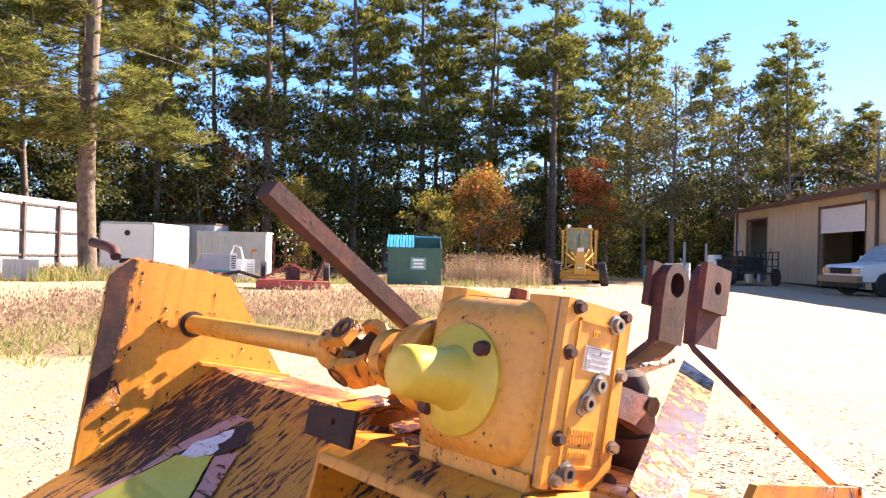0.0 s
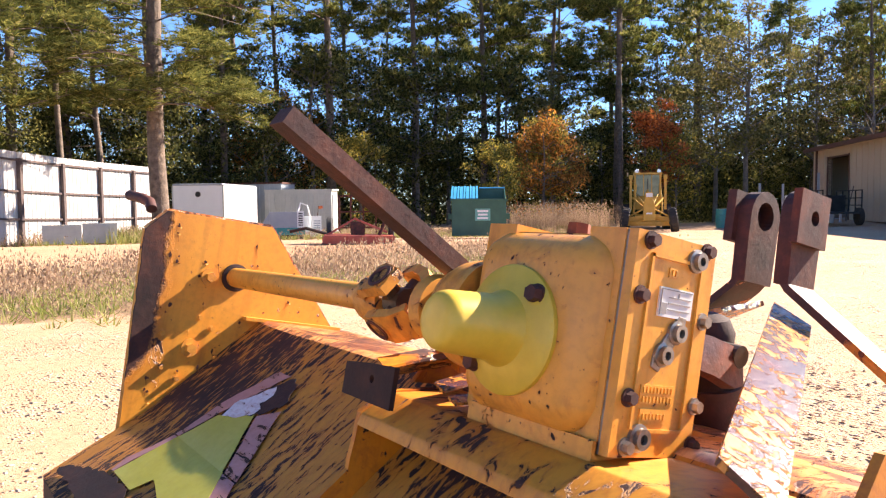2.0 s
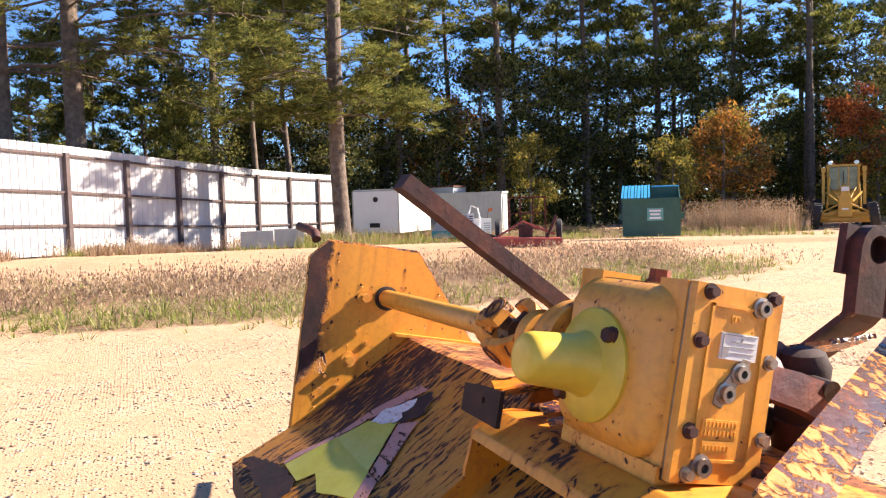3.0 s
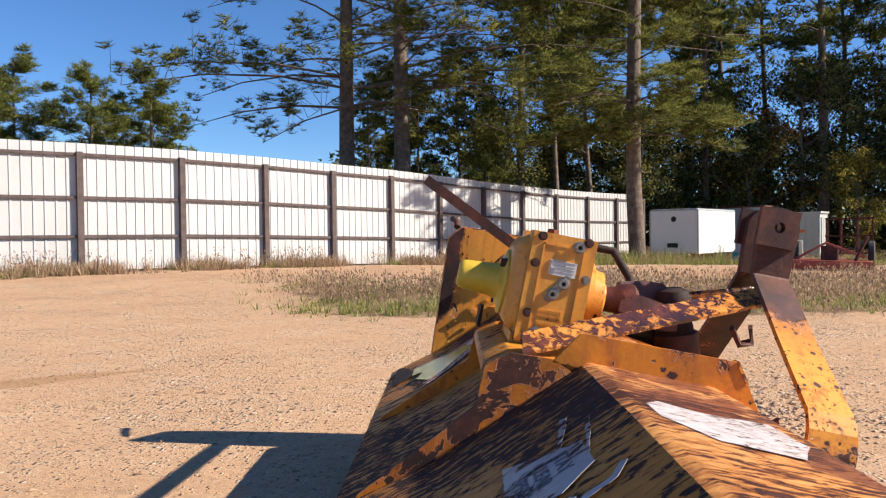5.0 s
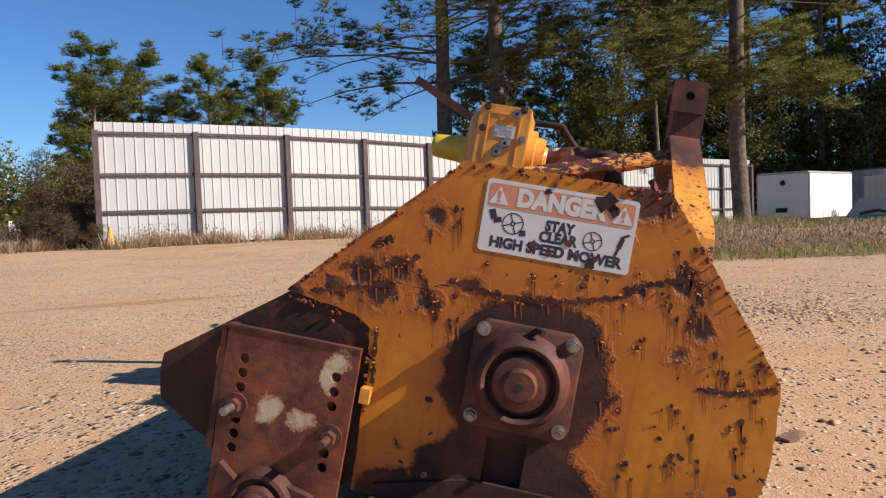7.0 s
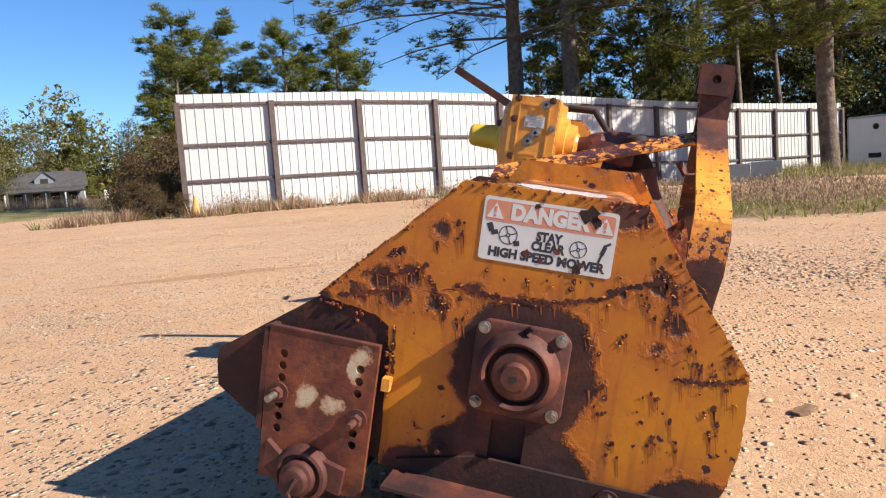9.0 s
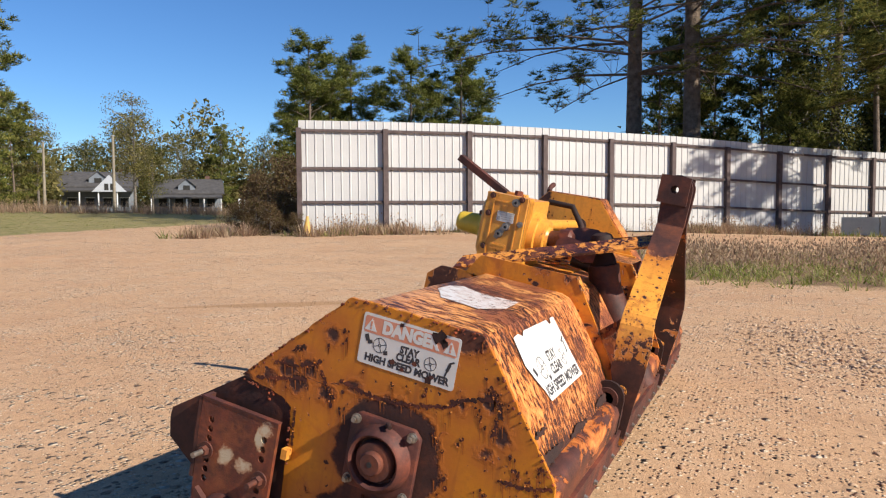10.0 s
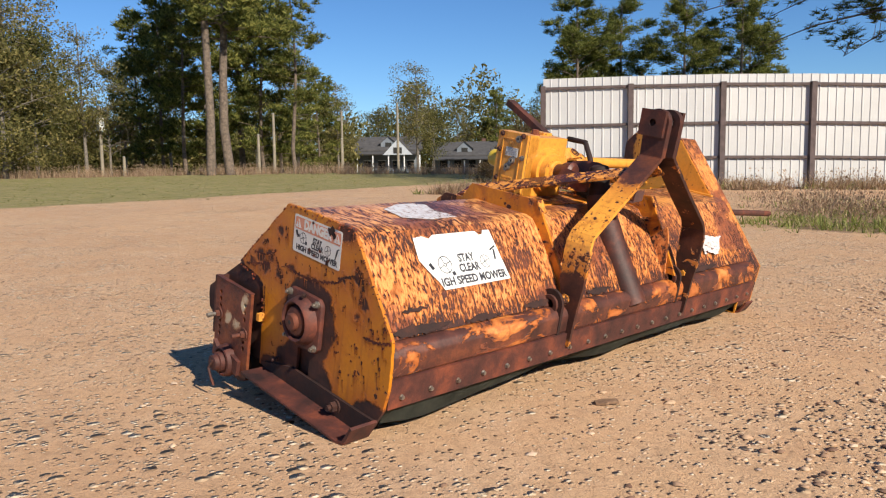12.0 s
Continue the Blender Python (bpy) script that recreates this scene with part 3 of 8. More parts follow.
# ---- fence ----
def build_fence():
    root = thing("wall_fence", Matrix(), "tall white corrugated sheet-metal fence on weathered wooden posts", "fence", kind="structure")
    for i, (x, y) in enumerate(FENCE):
        z = gz(x, y)
        nxt = FENCE[min(i + 1, len(FENCE) - 1)] if i < len(FENCE) - 1 else FENCE[i]
        prv = FENCE[i] if i < len(FENCE) - 1 else FENCE[i - 1]
        d = Vector((nxt[0] - prv[0], nxt[1] - prv[1], 0)).normalized()
        out = Vector((d.y, -d.x, 0))
        lean = 0.012 * math.sin(i * 2.3)
        m = Matrix.Translation((x, y, z)) @ Matrix((( d.x, out.x, 0, 0), (d.y, out.y, 0, 0), (lean, 0, 1, 0), (0, 0, 0, 1)))
        top = 2.86
        bm = box(-0.07, 0.07, -0.06, 0.08, -0.15, top, 0.006)
        bm.transform(m)
        part("post", bm, old_wood, root)
    for (xa, ya), (xb, yb) in zip(FENCE, FENCE[1:]):
        za, zb = gz(xa, ya), gz(xb, yb)
        d = Vector((xb - xa, yb - ya, 0))
        length = d.length
        d.normalize()
        out = Vector((d.y, -d.x, 0))
        for h in (0.86, 1.78, 2.80):
            bm = bmesh.new()
            a = Vector((xa, ya, za + h)) + d * 0.08
            b = Vector((xb, yb, zb + h)) - d * 0.08
            strap([a + out * 0.0, b + out * 0.0], 0.068, 0.04, across=(0, 0, 1), bm=bm)
            part("rail", bm, old_wood, root)
        # one bay of ribbed sheet
        ribs = round(length / 0.2286)
        step = length / ribs
        prof = []
        for k in range(ribs):
            s = k * step
            prof += [(s, 0.0), (s + step - 0.055, 0.0), (s + step - 0.040, 0.019), (s + step - 0.015, 0.019)]
        prof.append((length, 0.0))
        bm = bmesh.new()
        rows = []
        for h in (0.04, 3.07):
            rows.append([bm.verts.new((xa + d.x * s - out.x * (0.06 - o), ya + d.y * s - out.y * (0.06 - o), za + (zb - za) * s / length + h)) for s, o in prof])
        for k in range(len(prof) - 1):
            bm.faces.new((rows[0][k], rows[0][k + 1], rows[1][k + 1], rows[1][k]))
        part("sheet_panel", bm, white_metal, root)
    return root


build_fence()

# ---- the mower ----
TILT = 11.7
mower = thing("flail_mower", pose(0.071, 0, 0.2875, 0, TILT, 0),
              "rusty yellow flail mower attachment with flaking paint parked on gravel", "flail mower")


def mower_part(name, bm, mat, label="", parent=None, smooth=False):
    return part(name, bm, mat, parent or mower, label, smooth)


# near end plate and the recessed rear plate beside it
END = [(-0.39, 0.066), (-0.14, 0.313), (0.168, 0.313), (0.369, 0.063), (0.376, -0.06), (0.360, -0.145), (0.31, -0.232),
       (-0.235, -0.232), (-0.238, -0.03), (-0.246, 0.03), (-0.275, 0.048), (-0.32, 0.056)]


def ragged(outline, step, amount, seed):
    """The same outline with a nibbled, rusted edge."""
    rng = random.Random(seed)
    out = []
    for (xa, za), (xb, zb) in zip(outline, outline[1:] + outline[:1]):
        length = math.hypot(xb - xa, zb - za)
        k = max(1, int(length / step))
        for i in range(k):
            f = (i + (rng.uniform(-0.3, 0.3) if i else 0)) / k
            nx_, nz_ = (zb - za) / length, -(xb - xa) / length
            push = rng.uniform(-1, 0.4) * amount if i else 0
            out.append((xa + (xb - xa) * f + nx_ * push, za + (zb - za) * f + nz_ * push))
    return out


bm = plate_with_holes(ragged(END, 0.012, 0.0022, 3), [(0, 0, 0.062)], 0.0, 0.010, 28, [[(-0.036, -0.188), (0.026, -0.188), (0.026, -0.100), (-0.036, -0.100)]])
end_plate = mower_part("end_plate", bm, paint_end, "flaking orange-yellow end plate with blisters and rust runs")
# lumps of rust scale along the upper edges of the end plate
rng = random.Random(5)
bm = bmesh.new()
for (xa, za), (xb, zb) in ((END[0], END[1]), (END[1], END[2]), (END[2], END[3]), ((-0.235, -0.1), (-0.25, 0.035)), ((-0.3, 0.05), (-0.39, 0.06))):
    length = math.hypot(xb - xa, zb - za)
    for k in range(int(length / 0.0032)):
        f = rng.random()
        r = rng.uniform(0.0012, 0.0042)
        own = bmesh.new()
        bmesh.ops.create_icosphere(own, subdivisions=1, radius=r)
        for v in own.verts:
            v.co *= rng.uniform(0.6, 1.3)
        drop = abs(rng.gauss(0, 0.006))
        merge(bm, own, Matrix.Translation((xa + (xb - xa) * f + 0.25 * drop, rng.uniform(-0.002, 0.009), za + (zb - za) * f - drop)))
mower_part("rust_scale", bm, rust_mat("rust_scale", (3.0, 1.9, 1.1), 0.9), "crust of rust scale along the plate edge", end_plate)["kind"] = "stuff"
# peeling edges and blisters on the end plate
scar = random.Random(17)
CRACKS = [[(-0.304, 0.122), (-0.256, 0.127), (-0.200, 0.144), (-0.184, 0.158)], [(-0.348, 0.072), (-0.301, 0.085), (-0.215, 0.105)], [(-0.183, 0.133), (-0.159, 0.100), (-0.145, 0.059)],
          [(-0.131, 0.128), (-0.064, 0.118), (-0.007, 0.118), (0.055, 0.130), (0.115, 0.145), (0.152, 0.173), (0.217, 0.193)], [(0.257, 0.036), (0.301, 0.038), (0.365, 0.058)],
          [(0.205, 0.215), (0.235, 0.175), (0.226, 0.12)], [(-0.235, 0.030), (-0.229, -0.054)]]
bare_scar, lifted, runs_ = bmesh.new(), bmesh.new(), bmesh.new()


def blot(bm, x, z, r, y=-0.0009, stretch=1.0):
    """A ragged spot lying on the plate's face."""
    k = 9
    ring_ = [bm.verts.new((x + r * scar.uniform(0.5, 1.25) * math.cos(6.283 * i / k), y, z + r * stretch * scar.uniform(0.5, 1.25) * math.sin(6.283 * i / k))) for i in range(k)]
    mid_ = bm.verts.new((x, y - 0.0001, z))
    for i in range(k):
        bm.faces.new((mid_, ring_[i], ring_[(i + 1) % k]))


def flake(x, z, r):
    """A small curl of paint that stands off the plate."""
    own = bmesh.new()
    bmesh.ops.create_icosphere(own, subdivisions=1, radius=r)
    for v in own.verts:
        v.co *= scar.uniform(0.45, 1.4)
    tilt_ = Matrix.Rotation(scar.uniform(-0.9, 0.9), 4, "X") @ Matrix.Rotation(scar.uniform(0, 6.28), 4, "Y")
    merge(lifted, own, Matrix.Translation((x, -0.0012, z)) @ tilt_ @ Matrix.Diagonal((1.4, 0.22, 0.85, 1)))


def run_down(x, z, w, l):
    a_, b_, c_, d_ = (runs_.verts.new(p) for p in ((x - w, -0.0006, z), (x + w, -0.0006, z), (x + 0.35 * w + 0.2 * l, -0.0006, z - l), (x - 0.35 * w + 0.2 * l, -0.0006, z - l)))
    runs_.faces.new((a_, d_, c_, b_))


for line in CRACKS:
    for (xa, za), (xb, zb) in zip(line, line[1:]):
        k = max(2, int(math.hypot(xb - xa, zb - za) / 0.0045))
        for i in range(k):
            x, z = xa + (xb - xa) * i / k, za + (zb - za) * i / k
            blot(bare_scar, x, z + scar.gauss(0, 0.0015), scar.uniform(0.0025, 0.0066))
            if scar.random() < 0.45:
                flake(x + scar.gauss(0, 0.002), z + scar.choice((-1, 1)) * scar.uniform(0.003, 0.006), scar.uniform(0.0011, 0.0026))
            if scar.random() < 0.35:
                run_down(x, z - 0.003, scar.uniform(0.0008, 0.0022), scar.uniform(0.008, 0.035))
places = [(-0.14, 0.221), (-0.185, 0.231), (-0.092, 0.151), (-0.01, 0.154), (0.071, 0.158), (0.201, 0.225), (0.238, 0.175), (0.224, 0.123), (0.169, 0.098), (0.226, 0.073), (0.131, 0.058), (0.145, -0.015), (0.262, 0.062), (0.136, 0.263), (0.084, 0.279)]
while len(places) < 70:
    x, z = scar.uniform(-0.30, 0.35), scar.uniform(-0.20, 0.29)
    inside = z < 0.30 and z < 0.30 - (x - 0.16) * 1.2 and z < 0.44 + x and z > (-0.12 if x > 0.1 else 0.06) and not (-0.11 < x < 0.14 and 0.17 < z < 0.30) and math.hypot(x, z) > 0.125
    if inside and scar.random() < (0.9 if x > 0.1 else 0.4):
        places.append((x, z))
for x, z in places:
    for i in range(scar.randint(1, 4)):
        px, pz = x + scar.gauss(0, 0.007), z + scar.gauss(0, 0.006)
        r = scar.uniform(0.0016, 0.0050)
        blot(bare_scar, px, pz, r, stretch=scar.uniform(0.8, 1.5))
        for j in range(scar.randint(0, 3)):
            flake(px + scar.gauss(0, r * 0.9), pz + scar.gauss(0, r * 0.9), scar.uniform(0.0009, 0.0020))
        if scar.random() < 0.8:
            run_down(px, pz, r * scar.uniform(0.3, 0.7), scar.uniform(0.010, 0.040))
mower_part("rust_scar", bare_scar, rust_mat("scar_rust", (1.5, 1.05, 0.9), 0.9), "dark rust under cracked and blistered paint", end_plate)["kind"] = "stuff"
mower_part("flake_crust", lifted, painted_rust("lifted_flake_paint", (0.48, 0.145, 0.008), 0.45, scale=60, stain=0.8), "small curled flakes of paint", end_plate)["kind"] = "stuff"
mower_part("rust_stain", runs_, simple_mat("rust_run_stain", (0.27, 0.065, 0.008), (0.42, 0.115, 0.006), 40, 0.6), "red-brown rust runs below the blisters", end_plate)["kind"] = "stuff"
REAR_END = [(-0.584, -0.078), (-0.388, 0.062), (-0.20, 0.10), (-0.20, -0.22), (-0.41, -0.235), (-0.515, -0.192), (-0.580, -0.152), (-0.587, -0.105)]
mower_part("rear_plate", prism(REAR_END, 0.004, 0.016), rust_mat("rear_plate_rust", (0.85, 0.68, 0.62), 0.75), "bare dark rusted rear plate")
# added dark plate stands in for the shade behind the slot
mower_part("slot_shade", box(-0.050, 0.040, 0.016, 0.020, -0.20, -0.090), rust_black, "", end_plate)

# hood in sheets: rear slope, top, front slope
HOOD = [(-0.577, -0.088), (-0.385, 0.058), (-0.150, 0.290), (-0.135, 0.298), (0.112, 0.297), (0.138, 0.288), (0.158, 0.268), (0.262, 0.135), (0.318, 0.040)]


def sheet(profile, y0, y1, thick=0.006, steps=40, dent=0.0022):
    """A bent sheet along y, slightly dented."""
    bm = bmesh.new()
    fine = []
    for (xa, za), (xb, zb) in zip(profile, profile[1:]):
        k = max(1, int(math.hypot(xb - xa, zb - za) / 0.05))
        fine += [(xa + (xb - xa) * i / k, za + (zb - za) * i / k) for i in range(k)]
    fine.append(profile[-1])
    ys = [y0 + (y1 - y0) * k / steps for k in range(steps + 1)]
    rows = []
    for y in ys:
        rows.append([bm.verts.new((x, y, z + dent * (noise.noise((x * 5, y * 4, z * 5)) + 0.5 * noise.noise((x * 14, y * 11, z * 14))))) for x, z in fine])
    for a, b in zip(rows, rows[1:]):
        for k in range(len(fine) - 1):
            bm.faces.new((a[k], a[k + 1], b[k + 1], b[k]))
    bmesh.ops.recalc_face_normals(bm, faces=bm.faces[:])
    bmesh.ops.solidify(bm, geom=bm.faces[:], thickness=thick)
    return bm


mower_part("rear_hood", sheet(HOOD[:3], 0.010, 2.298), paint_rear, "streaked rear slope of the hood", smooth=True)
mower_part("top_hood", sheet(HOOD[2:6], 0.010, 2.298), paint_top, "flat hood top with streaked peeling paint", smooth=True)
mower_part("front_hood", sheet(HOOD[5:], 0.010, 2.298), paint_front, "rust-stained front slope of the hood", smooth=True)
# front beam, strip and flap
beam_paint = painted_rust("rusty_beam_paint", (0.64, 0.22, 0.07), 0.58, stretch=(1, 0.6, 1), scale=10, stain=1.0, rough=0.45, rough_rust=0.55, light=1.8, blotch=0.6)
mower_part("front_beam", prism([(0.290, 0.036), (0.335, 0.036), (0.352, 0.028), (0.362, 0.010), (0.362, -0.046), (0.290, -0.046)], 0.010, 2.278, 0.004), beam_paint, "rusted front beam", smooth=True)
mower_part("flap_strip", box(0.355, 0.369, 0.012, 2.278, -0.132, -0.050, 0.002), rust_purple, "rusty clamping strip with a row of rivets")
bm = bmesh.new()
rows = []
for k in range(80):
    y = 0.02 + 2.248 * k / 79
    sway = 0.012 * math.sin(y * 5.1) + 0.008 * math.sin(y * 13)
    rows.append([bm.verts.new((0.350 + s * (sway - 0.02), y, -0.125 - (0.060 + 0.014 * math.sin(y * 7)) * s)) for s in (0, 0.5, 1)])
for a, b in zip(rows, rows[1:]):
    for k in range(2):
        bm.faces.new((a[k], a[k + 1], b[k + 1], b[k]))
bmesh.ops.solidify(bm, geom=bm.faces[:], thickness=0.006)
flap_mat = simple_mat("grey_green_rubber", (0.030, 0.034, 0.028), (0.075, 0.080, 0.062), 14, 0.7)
mower_part("rubber_flap", bm, flap_mat, "grey-black rubber front flap", smooth=True)
y = 0.056
while y < 2.268:
    bolt(mower, (0.369, y, -0.102), (1, 0, 0), 0.0065, steel, 1.2, name="rivet")
    y += 0.1085

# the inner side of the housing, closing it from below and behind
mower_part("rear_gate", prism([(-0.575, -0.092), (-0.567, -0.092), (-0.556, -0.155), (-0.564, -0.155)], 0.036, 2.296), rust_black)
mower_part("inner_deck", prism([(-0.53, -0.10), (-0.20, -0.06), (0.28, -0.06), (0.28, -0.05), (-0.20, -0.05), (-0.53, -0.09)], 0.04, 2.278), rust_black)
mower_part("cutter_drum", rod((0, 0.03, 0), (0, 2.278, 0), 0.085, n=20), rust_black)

# drive casing at the far end
CASE = [(-0.437, -0.20), (-0.437, 0.02), (-0.458, 0.478), (-0.414, 0.528), (-0.155, 0.536), (0.100, 0.250), (0.318, -0.005), (0.305, -0.235)]
case = mower_part("drive_casing", plate_with_holes(ragged(CASE, 0.02, 0.002, 9), [(-0.228, 0.395, 0.030)], 2.298, 2.306, 20), paint_case, "upright yellow drive casing with rusted edges")
bare_scar, lifted, runs_ = bmesh.new(), bmesh.new(), bmesh.new()
for k in range(46):
    z = scar.uniform(0.02, 0.50)
    x = scar.uniform(-0.42, min(0.20, 0.36 - 0.98 * z)) if k < 30 else -0.40 + abs(scar.gauss(0, 0.02))
    r = scar.uniform(0.0015, 0.0050)
    blot(bare_scar, x, z, r, stretch=scar.uniform(0.8, 1.6))
    if scar.random() < 0.6:
        flake(x + r, z - r, scar.uniform(0.0015, 0.0035))
    if scar.random() < 0.5:
        run_down(x, z, r * 0.4, scar.uniform(0.006, 0.03))
for name_, mesh_, mat_ in (("rust_scar", bare_scar, rust_mat("case_scar_rust", (1.2, 0.85, 0.8), 0.9)), ("flake_crust", lifted, paint_cast), ("rust_stain", runs_, simple_mat("case_run_stain", (0.30, 0.085, 0.008), (0.42, 0.13, 0.008), 40, 0.6))):
    ob = mower_part(name_, mesh_, mat_, "small blisters and rust runs on the casing", case)
    ob["kind"] = "stuff"
    ob.matrix_basis = Matrix.Translation((0, 2.298, 0))
CASE_BACK = [(x + (0.085 if x < -0.4 else 0.0), z) for x, z in CASE]
for k in range(len(CASE) - 1):
    bm = bmesh.new()
    (xa, za), (xb, zb), (xc, zc), (xd, zd) = CASE[k], CASE[k + 1], CASE_BACK[k + 1], CASE_BACK[k]
    bm.faces.new([bm.verts.new(p) for p in ((xa, 2.304, za), (xb, 2.304, zb), (xc, 2.446, zc), (xd, 2.446, zd))])
    bmesh.ops.recalc_face_normals(bm, faces=bm.faces[:])
    bmesh.ops.solidify(bm, geom=bm.faces[:], thickness=0.006)
    mower_part("casing_side", bm, paint_front if xb > 0 else (paint_clean if xb < -0.43 else paint_top), "", case)
mower_part("casing_cover", prism(CASE_BACK, 2.446, 2.454), paint_plate, "", case)
mower_part("shaft_seal", lathe([(0, 0.034), (0.010, 0.034), (0.012, 0.026)], (-0.228, 2.300, 0.395), (0, -1, 0)), rust_black, "", case, smooth=True)
for p in ((-0.291, 0.388), (-0.310, 0.214)):
    bolt(case, (p[0], 2.296, p[1]), (0, -1, 0), 0.013, paint_cast, 1.7)
for dx, dz in ((-0.07, 0.03), (0.045, 0.05), (0.065, -0.02), (-0.06, -0.05), (0.012, 0.075), (-0.02, -0.075)):
    bolt(case, (-0.310 + dx, 2.296, 0.214 + dz), (0, -1, 0), 0.0065, paint_cast, 1.3)
mower_part("lift_pin", tube([(-0.435, 2.368, 0.528), (-0.437, 2.388, 0.545), (-0.445, 2.428, 0.553), (-0.458, 2.508, 0.560)], 0.013), rust_plain, "rusty steel pin", smooth=True)
mower_part("side_peg", tube([(0.05, 2.448, 0.150), (0.055, 2.468, 0.190), (0.062, 2.528, 0.203), (0.093, 2.998, 0.178)], 0.016), rust_plain, "rusty steel peg", smooth=True)
mower_part("hood_flange", box(-0.19, 0.075, 2.273, 2.298, 0.295, 0.303, 0.002), paint_clean, "", case)

# ribs and the raised seat of the gearbox
RIB = [(-0.205, 0.285), (-0.160, 0.345), (0.184, 0.350), (0.352, 0.065), (0.300, 0.065), (0.255, 0.12), (0.14, 0.262), (0.10, 0.285)]
RIB_NEAR = [(-0.207, 0.285), (-0.163, 0.350), (0.146, 0.354), (0.340, 0.065), (0.300, 0.065), (0.255, 0.12), (0.14, 0.262), (0.10, 0.285)]
for y, poly in ((0.805, RIB_NEAR), (1.500, RIB)):
    rib = mower_part("rib", prism(ragged(poly, 0.02, 0.0012, int(y * 10)), y, y + 0.010), paint_plate, "yellow stiffening rib across the hood")
    mower_part("rib_lip", strap([(poly[2][0], y + 0.012, poly[2][1]), (poly[2][0] + 0.026, y + 0.012, poly[2][1] - 0.040)], 0.03, 0.006, across=(0, 1, 0)), paint_bar, "", rib)
REAR_RIB = [(-0.545, -0.052), (-0.336, 0.160), (-0.330, 0.243), (-0.280, 0.277), (-0.205, 0.287), (-0.16, 0.27), (-0.385, 0.052), (-0.54, -0.068)]
REAR_NEAR = [(-0.533, -0.048), (-0.336, 0.172), (-0.334, 0.252), (-0.290, 0.287), (-0.206, 0.290), (-0.16, 0.27), (-0.385, 0.052), (-0.53, -0.062)]
for y, poly in ((0.805, REAR_NEAR), (1.445, REAR_RIB)):
    mower_part("rear_rib", prism(ragged(poly, 0.02, 0.0012, int(y * 20)), y, y + 0.010), paint_plate, "yellow rear rib with rust runs")
SEAT = [(-0.335, 0.225), (-0.330, 0.243), (-0.283, 0.276), (0.02, 0.300), (0.02, 0.288), (-0.278, 0.264), (-0.325, 0.225)]
mower_part("gearbox_seat", prism(SEAT, 0.815, 1.445, 0.003), paint_seat, "raised gearbox seat with streaked paint", smooth=True)
mower_part("seat_front", box(0.012, 0.020, 0.815, 1.445, 0.25, 0.296), paint_plate)
br = mower_part("side_bracket", plate_with_holes([(1.368, 0.262), (1.503, 0.262), (1.503, 0.310), (1.440, 0.317), (1.368, 0.322)], [(1.424, 0.296, 0.006)], -0.002, 0.006, 12), rust_black, "dark steel bracket with a hole")
br.matrix_basis = Matrix(((0, 1, 0, -0.332), (1, 0, 0, 0), (0, 0, 1, 0), (0, 0, 0, 1)))
# torn sheet and folded strips beside the seat
for pts, w_, mat in (([(-0.30, 1.46, 0.315), (-0.20, 1.48, 0.335), (-0.12, 1.50, 0.325), (-0.02, 1.52, 0.345)], 0.06, paint_plate), ([(-0.26, 1.36, 0.300), (-0.15, 1.40, 0.318), (-0.03, 1.44, 0.310)], 0.05, paint_bar),
                     ([(-0.16, 1.46, 0.318), (-0.13, 1.53, 0.372), (-0.09, 1.58, 0.335)], 0.07, paint_plate), ([(-0.28, 1.30, 0.292), (-0.10, 1.33, 0.309), (0.02, 1.36, 0.311)], 0.035, paint_bar)):
    mower_part("torn_sheet", strap(pts, w_, 0.004, across=(0.35, 1, 0.12), bevel=0), mat, "torn and bent strip of yellow sheet")

# gearbox: cast body with a domed rear, top bosses and a bolted cover
body = box(-0.262, -0.118, 1.050, 1.290, 0.290, 0.530, 0.012)
gb = mower_part("gearbox", body, paint_clean, "yellow cast gearbox with bolted cover", smooth=True)
for b_ in (box(-0.268, -0.118, 1.052, 1.105, 0.284, 0.538, 0.006), box(-0.268, -0.200, 1.235, 1.290, 0.500, 0.539, 0.006), box(-0.274, -0.118, 1.052, 1.270, 0.276, 0.300, 0.006)):
    mower_part("casting_rib", b_, paint_clean, "", gb, smooth=True)
bm = box(-0.298, -0.255, 1.058, 1.289, 0.292, 0.530)
bmesh.ops.bevel(bm, geom=[e for e in bm.edges if min(v.co.x for v in e.verts) < -0.29], offset=0.041, segments=6, affect="EDGES", profile=0.42)
mower_part("rear_bulge", bm, paint_clean, "", gb, smooth=True)
mower_part("gasket", box(-0.266, -0.119, 1.049, 1.052, 0.286, 0.537), steel, "pale gasket line", gb)
gcover = mower_part("gearbox_cover", box(-0.266, -0.120, 1.036, 1.049, 0.286, 0.538, 0.003), paint_clean, "bolted yellow cover plate", gb)
for b_ in (box(-0.240, -0.236, 1.033, 1.037, 0.318, 0.515, 0.001), box(-0.148, -0.144, 1.033, 1.037, 0.318, 0.515, 0.001),
           box(-0.240, -0.144, 1.033, 1.037, 0.511, 0.515, 0.001), box(-0.225, -0.144, 1.033, 1.037, 0.314, 0.318, 0.001)):
    mower_part("cover_ridge", b_, paint_clean, "", gcover)
for i, (u, w) in enumerate(((-0.245, 0.528), (-0.140, 0.531), (-0.251, 0.466), (-0.132, 0.448), (-0.247, 0.352), (-0.126, 0.347), (-0.242, 0.298), (-0.123, 0.301))):
    bolt(gb, (u, 1.036, w), (0, -1, 0), 0.0078, steel if i in (3, 5, 6) else rust_plain, 1.35)
